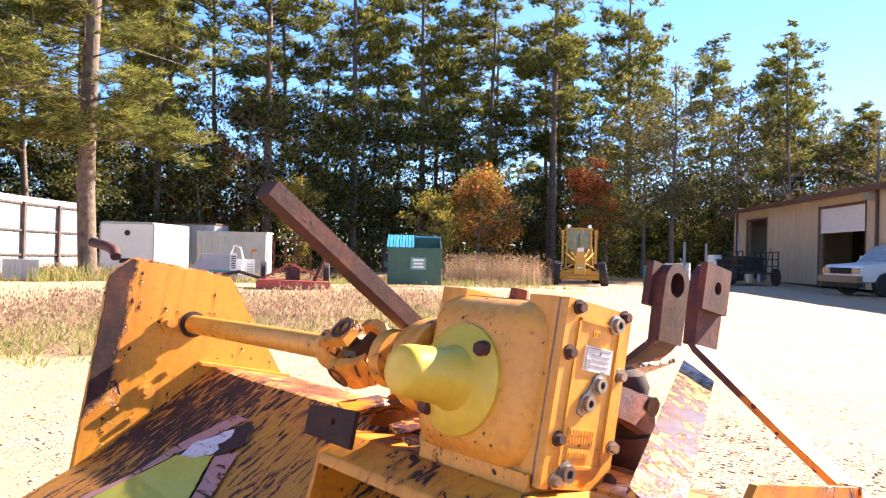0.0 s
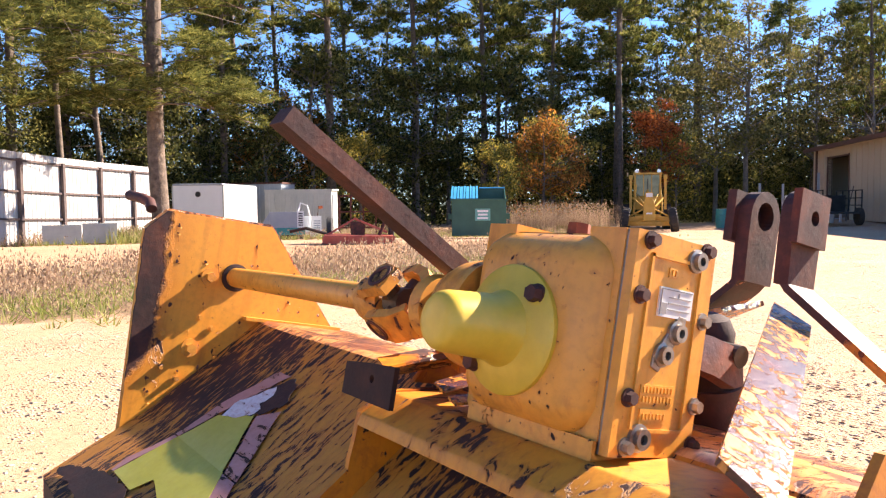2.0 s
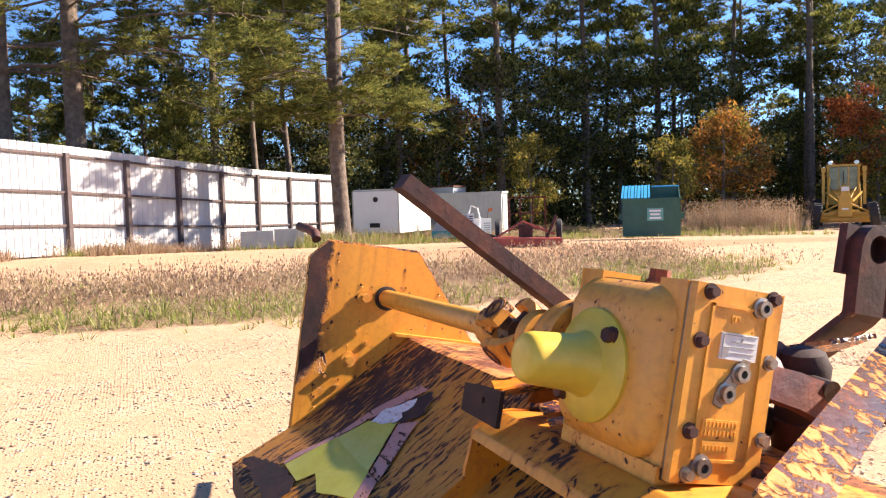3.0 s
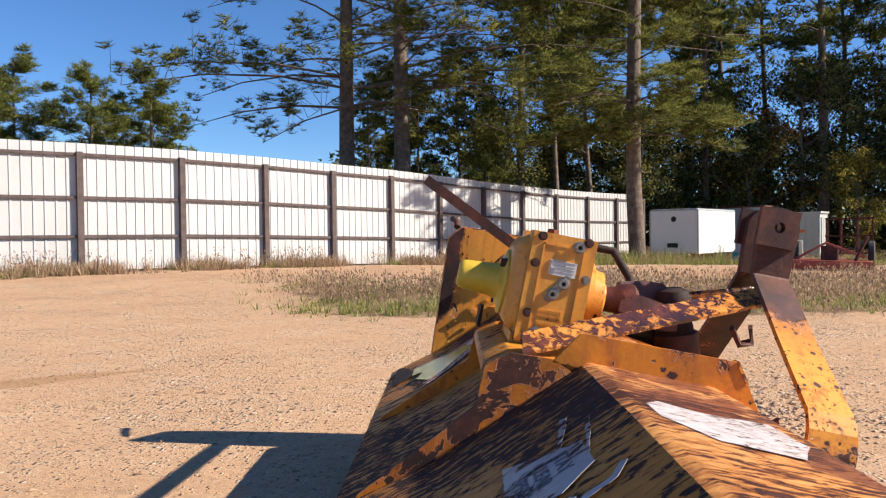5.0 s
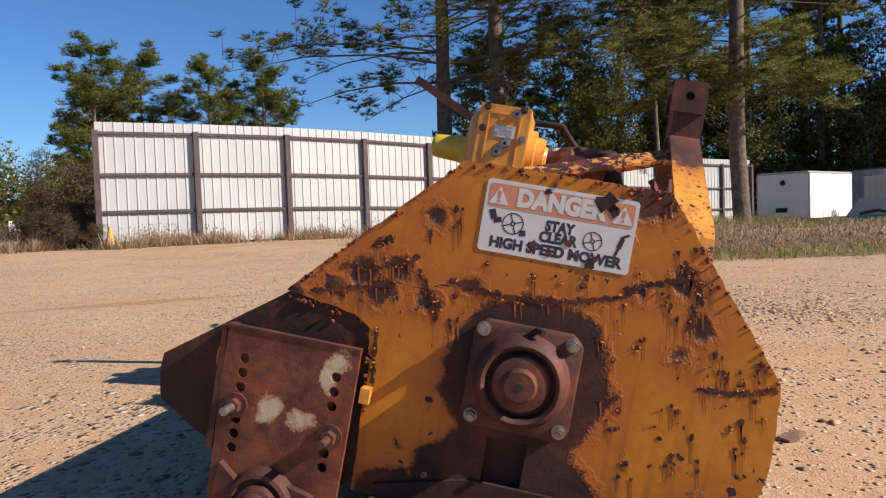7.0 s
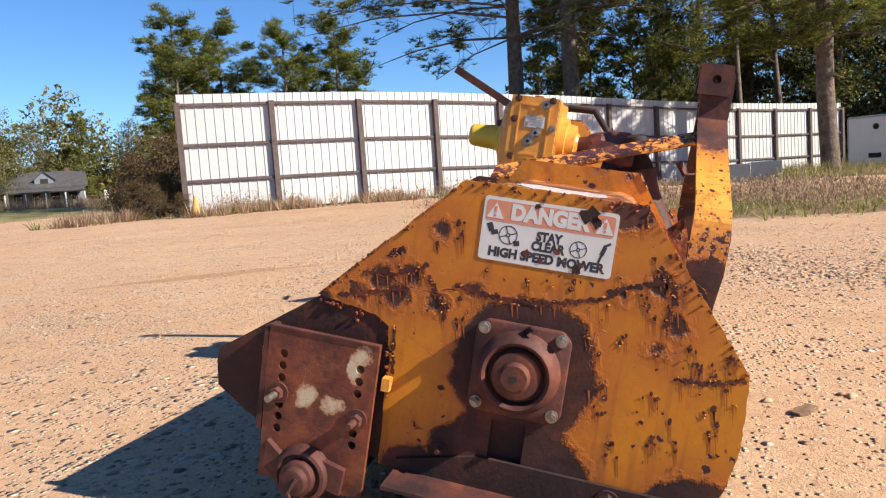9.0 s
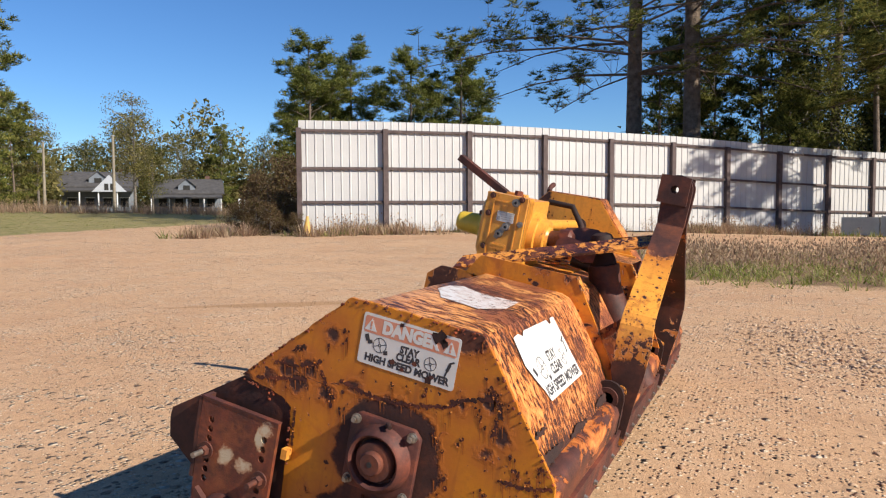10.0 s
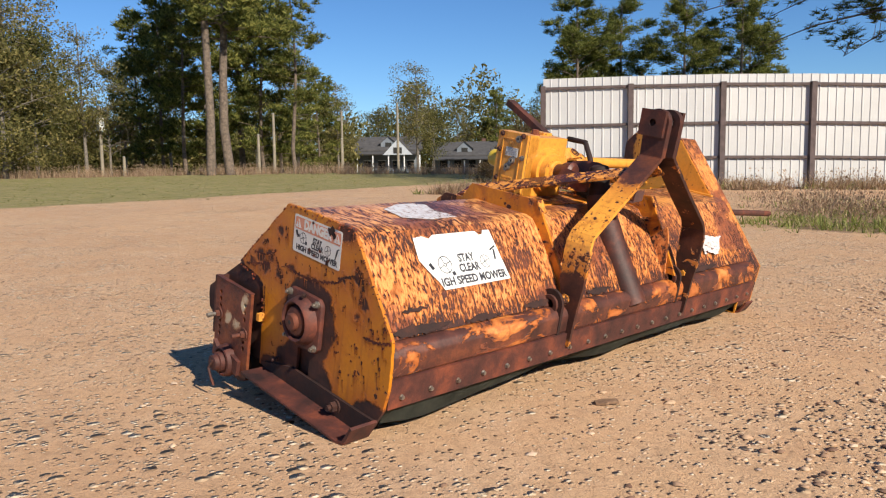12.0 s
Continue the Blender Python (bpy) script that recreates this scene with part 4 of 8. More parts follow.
# plugs with a hexagon socket
for u, w, r in ((-0.200, 0.403, 0.0105), (-0.180, 0.430, 0.0105), (-0.159, 0.517, 0.0105), (-0.222, 0.308, 0.012)):
    plug = mower_part("plug", lathe([(0, r * 1.35), (0.004, r * 1.35), (0.005, r), (0.011, r), (0.011, r * 0.5), (0.005, r * 0.5)], (u, 1.036, w), (0, -1, 0), 18), steel, "bare steel screw plug", gb, smooth=True)
    # black filling paints the shade at the bottom of the recess
    mower_part("socket", rod((u, 1.034, w), (u, 1.0295, w), r * 0.5, n=6), black_rubber, "", plug)
rail = prism([(-0.216, 0.388), (-0.203, 0.383), (-0.166, 0.434), (-0.164, 0.448), (-0.178, 0.450), (-0.215, 0.402)], 1.033, 1.038, 0.001)
mower_part("plug_pad", rail, steel, "bare grey metal pad", gb)
sticker_white = simple_mat("sticker_white", (0.70, 0.69, 0.66), (0.60, 0.59, 0.56), 30, 0.4, bump=0.05)
sticker_red = simple_mat("sticker_faded_red", (0.62, 0.22, 0.12), (0.60, 0.27, 0.17), 20, 0.45, bump=0.05)
ink = simple_mat("black_ink", (0.022, 0.022, 0.028), (0.04, 0.04, 0.05), 40, 0.45, bump=0.02)
plate_grey = simple_mat("plate_grey", (0.22, 0.21, 0.20), (0.32, 0.30, 0.28), 60, 0.5)
plate_ = mower_part("name_plate", box(-0.218, -0.157, 1.0335, 1.0365, 0.446, 0.480, 0.001), sticker_white, "small white name plate with dark lines", gb)
for b_ in (box(-0.215, -0.205, 1.0325, 1.034, 0.450, 0.462), box(-0.202, -0.162, 1.0325, 1.034, 0.4618, 0.4630), box(-0.202, -0.162, 1.0325, 1.034, 0.4545, 0.4555),
           box(-0.185, -0.183, 1.0325, 1.034, 0.470, 0.475), box(-0.216, -0.159, 1.0325, 1.034, 0.4772, 0.4782), box(-0.216, -0.2150, 1.0325, 1.034, 0.448, 0.4785), box(-0.202, -0.162, 1.0325, 1.034, 0.4685, 0.4695)):
    mower_part("line", b_, plate_grey, "", plate_)
for x0, x1, z0, z1 in ((-0.228, -0.168, 0.346, 0.368), (-0.224, -0.176, 0.324, 0.341), (-0.205, -0.187, 0.492, 0.503)):
    fr = mower_part("cast_label", box(x0, x1, 1.0345, 1.0370, z0, z1, 0.001), paint_clean, "raised cast lettering panel", gb)
    rows_ = 2 if z1 - z0 > 0.018 else 1
    for r_ in range(rows_):
        cz = z0 + (z1 - z0) * (r_ + 0.5) / rows_
        xx = x0 + 0.004
        while xx < x1 - 0.006:
            mower_part("letter_bar", box(xx, xx + 0.0028, 1.0330, 1.0348, cz - 0.0032, cz + 0.0032), paint_clean, "", fr)
            xx += 0.0062
bolt(gb, (-0.205, 1.185, 0.530), (0, 0, 1), 0.016, rust_plain, 1.2)
cap_y, cap_w = 1.185, 0.403
mower_part("flange", lathe([(0, 0.080), (0.006, 0.080), (0.009, 0.077), (0.012, 0.062), (0.018, 0.054)], (-0.2975, cap_y, cap_w), (-1, 0, 0), 44), plastic_yellow, "round yellow plastic flange", gb, smooth=True)
mower_part("shaft_cap", lathe([(0, 0.054), (0.012, 0.044), (0.028, 0.040), (0.092, 0.036), (0.100, 0.034), (0.106, 0.029), (0.108, 0.02)], (-0.307, cap_y, cap_w), (-1, 0, 0), 40), plastic_yellow, "bright yellow plastic shaft cap", gb, smooth=True)
for dy, dw in ((-0.047, 0.047), (0.047, -0.048)):
    bolt(gb, (-0.305, cap_y + dy, cap_w + dw), (-1, 0, 0), 0.0108, rust_plain, 1.15)
mower_part("output_hub", lathe([(0, 0.080), (0.015, 0.080), (0.05, 0.076), (0.075, 0.066), (0.085, 0.05), (0.13, 0.045)], (-0.235, 1.285, 0.412), (0, 1, 0)), paint_cast, "", gb, smooth=True)
mower_part("input_flange", lathe([(0, 0.088), (0.022, 0.086), (0.024, 0.070), (0.05, 0.066), (0.052, 0.045), (0.06, 0.04)], (-0.118, 1.175, 0.405), (1, 0, 0), 36), paint_clean, "", gb, smooth=True)
# black drive line to the tractor side, folded down on the hood
rust_yoke = rust_mat("greasy_brown_rust", (1.6, 1.3, 1.25), 0.5)
mower_part("input_yoke", lathe([(0, 0.030), (0.03, 0.032), (0.04, 0.040), (0.075, 0.042), (0.085, 0.030)], (-0.06, 1.175, 0.408), (1, 0, 0.1), 24), rust_yoke, "greasy rust-brown drive yoke", smooth=True)
yoke_edge = rust_mat("worn_yoke_rust", (2.2, 1.8, 1.7), 0.5)
for pts_, mat in (([(-0.02, 1.145, 0.412), (0.035, 1.132, 0.404), (0.085, 1.130, 0.392), (0.118, 1.136, 0.386)], yoke_edge), ([(-0.02, 1.205, 0.432), (0.04, 1.222, 0.442), (0.09, 1.226, 0.440), (0.120, 1.222, 0.434)], rust_yoke)):
    ear = mower_part("yoke_ear", strap(pts_, [0.050, 0.056, 0.062, 0.040], 0.020, across=(0.1, 0.25, 1), bevel=0.007), mat, "forged yoke ear with a worn edge", smooth=True)
mower_part("joint_cross", rod((0.10, 1.12, 0.410), (0.105, 1.24, 0.418), 0.017, n=14), grease)
mower_part("bell_guard", lathe([(0, 0.018), (0.008, 0.034), (0.030, 0.043), (0.055, 0.040), (0.072, 0.036), (0.090, 0.043), (0.115, 0.047), (0.140, 0.041), (0.165, 0.036)], (0.112, 1.195, 0.468), (0.030, 0.004, -0.12), 24), rust_black, "black greasy bell of the folded shaft", smooth=True)
mower_part("guard_tube", tube([(0.140, 1.198, 0.36), (0.165, 1.201, 0.28), (0.250, 1.212, 0.13), (0.345, 1.225, -0.02)], 0.054, 24), rust_mat("tube_rust", (1.25, 1.0, 0.95), 0.6), "dark rusty steel tube standing on the beam", smooth=True)
mower_part("lower_shaft", tube([(0.02, 1.235, 0.350), (0.10, 1.240, 0.338), (0.17, 1.245, 0.322)], 0.024, 14), grease, "black greasy shaft behind the mast", smooth=True)
mower_part("square_yoke", strap([(0.255, 1.15, 0.400), (0.28, 1.15, 0.365), (0.315, 1.165, 0.375), (0.31, 1.18, 0.41)], 0.040, 0.010, across=(0.3, 0.9, 0.2)), rust_plain, "worn rusty square yoke", smooth=False)
mower_part("hose", tube([(-0.12, 1.30, 0.53), (-0.03, 1.29, 0.53), (0.02, 1.27, 0.47), (0.04, 1.24, 0.40)], 0.011, 10), rust_black, "bent dark pipe", smooth=True)

# cross shaft to the far casing with its joint
axis = Vector((-0.228 + 0.255, 2.308 - 1.42, 0.395 - 0.411)).normalized()
c0 = Vector((-0.257, 1.40, 0.412))
mower_part("drive_shaft", rod(c0 + axis * 0.20, (-0.228, 2.328, 0.395), 0.024, n=24), paint_clean, "yellow drive shaft tube", smooth=True)
mower_part("shaft_collar", lathe([(0, 0.030), (0.03, 0.040), (0.055, 0.040), (0.08, 0.028)], c0 + axis * 0.135, axis), paint_cast, "", None, smooth=True)
cross_c = c0 + axis * 0.100
for s, (da, db), back, base_r in ((0, (-0.80, 0.60), 1, 0.034), (1, (0.60, 0.80), -1, 0.036)):
    side = Vector((da, 0, db)).normalized()
    wide_ = axis.cross(side)
    for e in (-1, 1):
        # forged ear from the hub round to the cup
        pts_ = [cross_c + axis * back * 0.070 + side * e * 0.026, cross_c + axis * back * 0.045 + side * e * 0.044, cross_c + axis * back * 0.018 + side * e * 0.050, cross_c - axis * back * 0.026 + side * e * 0.049]
        ear = mower_part("joint_ear", strap(pts_, [0.052, 0.056, 0.060, 0.044], 0.017, across=wide_, bevel=0.005), paint_cast, "chipped yellow forged joint ear")
        mower_part("bearing_cup", lathe([(0, 0.022), (0.010, 0.022), (0.011, 0.017), (0.008, 0.015), (0.008, 0.004)], cross_c + side * e * 0.052, side * e, 20), rust_plain, "", ear, smooth=True)
        mower_part("cup_clip", lathe([(0, 0.026), (0.004, 0.026), (0.004, 0.022)], cross_c + side * e * 0.056, side * e, 20), paint_cast, "", ear, smooth=True)
        mower_part("cross_arm", rod(cross_c, cross_c + side * e * 0.05, 0.013, n=12), grease, "", ear)
mower_part("joint_hub", lathe([(0, 0.045), (0.02, 0.05), (0.04, 0.036)], c0 - axis * 0.02, axis), paint_cast, "", None, smooth=True)
mower_part("joint_core", rod(c0 + axis * 0.078, c0 + axis * 0.122, 0.024, n=12), grease)
# channel iron standing at the rear
ch0, ch1 = Vector((-0.225, 1.40, 0.462)), Vector((-0.549, 1.405, 0.619))
d_ = (ch1 - ch0).normalized()
up_ = Vector((0, 1, 0)).cross(d_).normalized()
chan = strap([ch0 + up_ * 0.009, ch1 + up_ * 0.009], 0.043, 0.026, across=(0, 1, 0), bevel=0.009)
mower_part("steel_bar", chan, rust_mat("bar_rust", (1.2, 0.95, 0.9), 0.75), "rusty rectangular steel bar leaning over the hood")

# hitch mast: two bent arms with heads, lugs and braces
mast_rust = rust_mat("mast_rust", (1.15, 0.92, 0.88), 0.7)
HEAD = [(0.292, 0.540)] + [(0.330 + 0.046 * math.cos(a), 0.662 + 0.046 * math.sin(a)) for a in [math.pi - k * math.pi / 10 for k in range(11)]] + [(0.372, 0.540)]
HEAD = [(0.288, 0.540), (0.284, 0.62)] + HEAD[1:-1] + [(0.376, 0.62), (0.374, 0.540)]
BLOCK = [(0.272, 0.610), (0.367, 0.610), (0.367, 0.702), (0.272, 0.702)]
for s, y0, y1, big in ((-1, 1.182, 0.795, 0.012), (1, 1.262, 1.588, 0.026)):
    path = [(0.331, y0, 0.548), (0.331, y0 + s * 0.012, 0.532), (0.338, (y0 + y1) / 2, 0.402), (0.346, y1 - s * 0.02, 0.285), (0.348, y1 - s * 0.004, 0.255), (0.350, y1, 0.215), (0.350, y1, 0.120), (0.358, y1, 0.04), (0.366, y1, -0.095)]
    arm = mower_part("mast_arm", strap(path, [0.086, 0.086, 0.088, 0.092, 0.096, 0.100, 0.096, 0.060, 0.028], 0.013, across=(1, 0, 0)), paint_arm if s < 0 else paint_far, "bent flat-steel mast arm with chipped yellow paint")
    head = mower_part("mast_head", plate_with_holes(HEAD, [(0.330, 0.662, big)], y0 - 0.013, y0 + 0.013, 20), mast_rust, "rounded rusty mast head with a pin hole", arm)
    mower_part("wear_block", plate_with_holes(BLOCK, [(0.322, 0.658, 0.013)], y0 + (0.013 if s > 0 else -0.028), y0 + (0.030 if s > 0 else -0.013), 20), mast_rust, "square welded steel block", head)
    LUG = [(0.272, -0.06), (0.272, 0.045)] + [(0.318 + 0.047 * math.cos(a), 0.050 + 0.047 * math.sin(a)) for a in [math.pi - k * math.pi / 8 for k in range(9)]] + [(0.364, -0.06), (0.350, -0.11), (0.330, -0.11)]
    yl = y1 - 0.052
    lug = mower_part("hitch_lug", plate_with_holes(LUG, [(0.318, 0.046, 0.018)], yl - 0.006, yl + 0.006, 18), rust_black, "dark rusty hitch lug with a pin hole")
    mower_part("pin_boss", lathe([(0, 0.032), (0.012, 0.032), (0.012, 0.019), (0.0, 0.019)], (0.318, yl - 0.004, 0.046), (0, -1, 0), 22), rust_plain, "", lug, smooth=True)
    bolt(arm, (0.345, y1 + s * 0.006 - (0.013 if s < 0 else 0), 0.065), (0, -1, 0), 0.014, paint_cast, 1.3)
    mower_part("brace", strap([(0.328, y0 + 0.004 * s, 0.490), (-0.262, 1.19 + s * 0.315, 0.300)], 0.078, 0.009, across=(0, 1.0, -0.48 * s)), paint_bar, "flat yellow brace from mast to hood")
    mower_part("gusset", prism([(0.22, 0.19), (0.315, 0.045), (0.30, 0.20), (0.285, 0.25)], 1.19 + s * 0.30, 1.19 + s * 0.30 + 0.008), paint_front, "rusty yellow gusset")

# bearing on the near end
FL = [(0.083 * sx * (1 if abs(k) else 1), 0.083 * sz) for k, (sx, sz) in enumerate(((-1, -0.8), (-0.8, -1), (0.8, -1), (1, -0.8), (1, 0.8), (0.8, 1), (-0.8, 1), (-1, 0.8)))]
bearing = mower_part("bearing", prism(FL, -0.018, -0.001, 0.005), rust_purple, "rusty four-bolt flange bearing", smooth=True)
mower_part("housing", lathe([(0, 0.074), (0.012, 0.070), (0.030, 0.064), (0.034, 0.058), (0.030, 0.053), (0.012, 0.050), (0.010, 0.03)], (0, -0.016, 0), (0, -1, 0), 36), rust_purple, "", bearing, smooth=True)
mower_part("inner_ring", lathe([(0, 0.046), (0.022, 0.045), (0.030, 0.041), (0.032, 0.032)], (0, -0.016, 0), (0, -1, 0), 30), rust_plain, "", bearing, smooth=True)
mower_part("lock_collar", lathe([(0, 0.040), (0.034, 0.039), (0.037, 0.034)], (0, -0.010, 0), (0, -1, 0), 28), rust_black, "", bearing, smooth=True)
sh = mower_part("shaft_end", rod((0, 0, 0), (0, -0.062, 0), 0.026, n=28, bevel=0.004), rust_plain, "worn shaft end with a centre hole", bearing, smooth=True)
# solid black disc paints the shade of the hole
mower_part("centre_hole", rod((0, -0.061, 0), (0, -0.0628, 0), 0.006, n=14), black_rubber, "", sh)
mower_part("grease_nipple", tube([(0.005, -0.020, 0.074), (0.012, -0.030, 0.083), (0.020, -0.038, 0.080)], 0.005), rust_black, "", bearing)
for u, w in ((-0.068, 0.068), (0.066, 0.068), (0.068, -0.065), (-0.066, -0.066)):
    bolt(bearing, (u, -0.018, w), (0, -1, 0), 0.0090, steel, 1.22, 0.006)
# roller bracket
BR = [(-0.462, -0.002), (-0.245, 0.0), (-0.248, -0.29), (-0.455, -0.29)]
holes = [(u, w, 0.0080) for u in (-0.427, -0.277) for w in (-0.047, -0.070, -0.093, -0.145, -0.168, -0.191)]
n = Nodes("bracket_rust")
vec = n.pos()
col, fine = rust_colour(n, vec)
col = n.mix(1.0, col, (2.6, 1.75, 1.25), "MULTIPLY")
col = n.mix(n.ramp(n.noise(vec, 14, 6, 0.7), [(0.46, 0.0), (0.62, 0.7)]), col, (0.24, 0.072, 0.022))
col = n.mix(n.ramp(n.noise(vec, 9, 5, 0.7, 0.3), [(0.55, 0.0), (0.66, 0.8)]), col, (0.055, 0.020, 0.012))
xyz = n.node("SeparateXYZ")
n.link(vec, xyz.inputs[0])
for zx, zz, zr, wide_ in ((-0.375, -0.118, 0.024, 1.0), (-0.325, -0.124, 0.018, 0.8), (-0.288, -0.045, 0.032, 2.2), (-0.275, -0.022, 0.018, 1.0)):
    dx, dz = n.math("MULTIPLY", n.math("SUBTRACT", xyz.outputs[0], zx), wide_), n.math("SUBTRACT", xyz.outputs[2], zz)
    away = n.math("SQRT", n.math("ADD", n.math("MULTIPLY", dx, dx), n.math("MULTIPLY", dz, dz)))
    away = n.math("ADD", away, n.math("MULTIPLY", n.math("SUBTRACT", n.noise(vec, 46, 7, 0.8), 0.5), 0.060))
    col = n.mix(n.ramp(n.math("SUBTRACT", zr, away), [(-0.014, 0.0), (-0.004, 0.6), (0.004, 0.7)]), col, (0.40, 0.15, 0.04))
    col = n.mix(n.ramp(n.math("SUBTRACT", zr, away), [(0.0, 0.0), (0.012, 0.9)]), col, (0.50, 0.43, 0.30))
bracket_mat = n.done(col, 0.6, 0.0, fine, 0.4, 0.004)
bracket = mower_part("roller_bracket", plate_with_holes(BR, holes, -0.040, -0.030, 16), bracket_mat, "rusty adjustment bracket with two rows of holes")
mower_part("bracket_return", box(-0.470, -0.460, -0.040, 0.024, -0.20, -0.002, 0.001), rust_plain, "", bracket)
mower_part("rim", box(-0.462, -0.245, -0.042, -0.028, -0.001, 0.003, 0.001), rust_purple, "pale worn upper rim", bracket)
mower_part("paint_scrap", prism(ragged([(-0.492, -0.055), (-0.483, -0.030), (-0.474, -0.050), (-0.476, -0.088), (-0.486, -0.086)], 0.008, 0.004, 21), 0.0030, 0.0042), paint_plate, "last scrap of yellow paint")
for (u, w), m_ in zip(((-0.43, -0.122), (-0.272, -0.140)), (steel, rust_plain)):
    bolt(bracket, (u, -0.040, w), (0, -1, 0), 0.0125, rust_plain, 1.6, 0.0)
    mower_part("stud", rod((u, -0.05, w), (u, -0.085, w), 0.0065, n=12), m_, "", bracket)
for w in (-0.072,):
    mower_part("hinge_tab", box(-0.241, -0.226, -0.020, 0.0, w - 0.013, w + 0.011, 0.004), paint_cast, "small yellow hinge tab", bracket)
rb = mower_part("roller_bearing", lathe([(0, 0.054), (0.016, 0.052), (0.026, 0.049), (0.028, 0.043), (0.020, 0.039), (0.020, 0.034), (0.040, 0.032), (0.042, 0.026), (0.056, 0.024), (0.058, 0.018)], (-0.362, -0.04, -0.262), (0, -1, 0), 28), rust_purple, "rusty roller bearing", smooth=True)
for s in (-1, 1):
    mower_part("bearing_foot", strap([(-0.362 + s * 0.03, -0.048, -0.262 + 0.012 * s), (-0.362 + s * 0.078, -0.046, -0.250 - 0.012 * s)], 0.05, 0.014, across=(0.1, 0, 1)), rust_purple, "", rb)
mower_part("wire", tube([(-0.352, -0.100, -0.250), (-0.362, -0.108, -0.275), (-0.350, -0.106, -0.300), (-0.338, -0.100, -0.330)], 0.004, 6), rust_plain, "", rb)
mower_part("rear_roller", rod((-0.362, 0.0, -0.262), (-0.362, 2.298, -0.262), 0.080, n=28), rust_black, "rusty rear roller", smooth=True)
# skid shoes
SK = [(-0.20, -0.236), (0.292, -0.236), (0.322, -0.226), (0.350, -0.170), (0.342, -0.166), (0.314, -0.218), (0.290, -0.228), (-0.20, -0.228)]
for y0, y1 in ((-0.088, 0.0), (2.308, 2.388)):
    shoe = mower_part("skid_shoe", prism(SK, y0, y1, 0.001), rust_purple, "rusty turned-up skid shoe")
    mower_part("shoe_side", prism([(-0.20, -0.230), (0.30, -0.230), (0.345, -0.168), (0.30, -0.170), (-0.05, -0.170), (-0.20, -0.21)], -0.010, -0.001) if y0 < 0 else box(-0.2, 0.3, 2.298, 2.306, -0.23, -0.17), rust_black, "", shoe)
    if y0 < 0:
        bolt(shoe, (0.182, -0.010, -0.195), (0, -1, 0), 0.016, rust_black, 1.3, 0.012)
        bolt(shoe, (-0.12, -0.010, -0.170), (0, -1, 0), 0.008, rust_plain, 1.3, 0.012)

# ---- stickers on the mower ----
def lettering(text, size, m, material, parent, name="lettering", bold=0.03, width=None):
    """Raised flat letters from the built-in font, as a mesh."""
    cu = bpy.data.curves.new("letters", "FONT")
    cu.body, cu.size, cu.offset, cu.extrude = text, size, bold * size, 0.0001
    cu.align_x, cu.align_y, cu.resolution_u = "CENTER", "CENTER", 3
    tmp = bpy.data.objects.new("letters", cu)
    scene.collection.objects.link(tmp)
    bpy.context.view_layer.update()
    me = bpy.data.meshes.new_from_object(tmp.evaluated_get(bpy.context.evaluated_depsgraph_get()))
    wide = tmp.dimensions.x
    bpy.data.objects.remove(tmp)
    bpy.data.curves.remove(cu)
    me.materials.clear()
    me.materials.append(material)
    ob = new(name, me)
    ob.parent = parent
    ob.matrix_basis = m @ (Matrix.Diagonal((width / wide, 1, 1, 1)) if width else Matrix())
    return ob


def flat(poly, m, lift, material, name, parent, thick=0.0002):
    bm = prism(poly, lift, lift + thick, 0.0, None, "z")
    ob = part(name, bm, material, parent)
    ob.matrix_basis = m
    return ob


def ring(cx, cy, r, w, n_=20):
    return [(cx + (r if k < n_ + 1 else r - w) * math.cos(a), cy + (r if k < n_ + 1 else r - w) * math.sin(a)) for k, a in
            enumerate([6.2831 * i / n_ for i in range(n_ + 1)] + [6.2831 * i / n_ for i in range(n_, -1, -1)])]


def at(m, x, y, z=0.0, turn=0.0):
    return m @ Matrix.Translation((x, y, z)) @ Matrix.Rotation(turn, 4, "Z")


def wheel_sign(m, x, y, r, parent):
    flat(ring(x, y, r, r * 0.10), m, 0.0007, ink, "wheel_ring", parent)
    flat(ring(x, y, r * 0.24, r * 0.12, 10), m, 0.0007, ink, "wheel_hub", parent)
    for k in range(4):
        a = radians(20 + 90 * k)
        dx, dy = math.cos(a), math.sin(a)
        w = r * 0.05
        flat([(x + dx * r * 0.25 - dy * w, y + dy * r * 0.25 + dx * w), (x + dx * r * 0.25 + dy * w, y + dy * r * 0.25 - dx * w),
              (x + dx * r * 0.9 + dy * w, y + dy * r * 0.9 - dx * w), (x + dx * r * 0.9 - dy * w, y + dy * r * 0.9 + dx * w)], m, 0.0007, ink, "spoke", parent)


def bar_mark(m, x, y, w, h, turn, parent):
    c, s = math.cos(turn), math.sin(turn)
    flat([(x + c * a - s * b, y + s * a + c * b) for a, b in ((-w / 2, -h / 2), (w / 2, -h / 2), (w / 2, h / 2), (-w / 2, h / 2))], m, 0.0007, ink, "dark_bar", parent)


# warning sticker on the end plate
M1 = Matrix(((1, 0, 0, 0.0125), (0, 0, -1, -0.0008), (0, 1, 0, 0.238), (0, 0, 0, 1)))
W, H = 0.228, 0.110


def rounded(w, h, r):
    out = []
    for cx, cy, a0 in ((w / 2 - r, h / 2 - r, 0), (-w / 2 + r, h / 2 - r, 90), (-w / 2 + r, -h / 2 + r, 180), (w / 2 - r, -h / 2 + r, 270)):
        out += [(cx + r * math.cos(radians(a0 + 30 * k)), cy + r * math.sin(radians(a0 + 30 * k))) for k in range(4)]
    return out


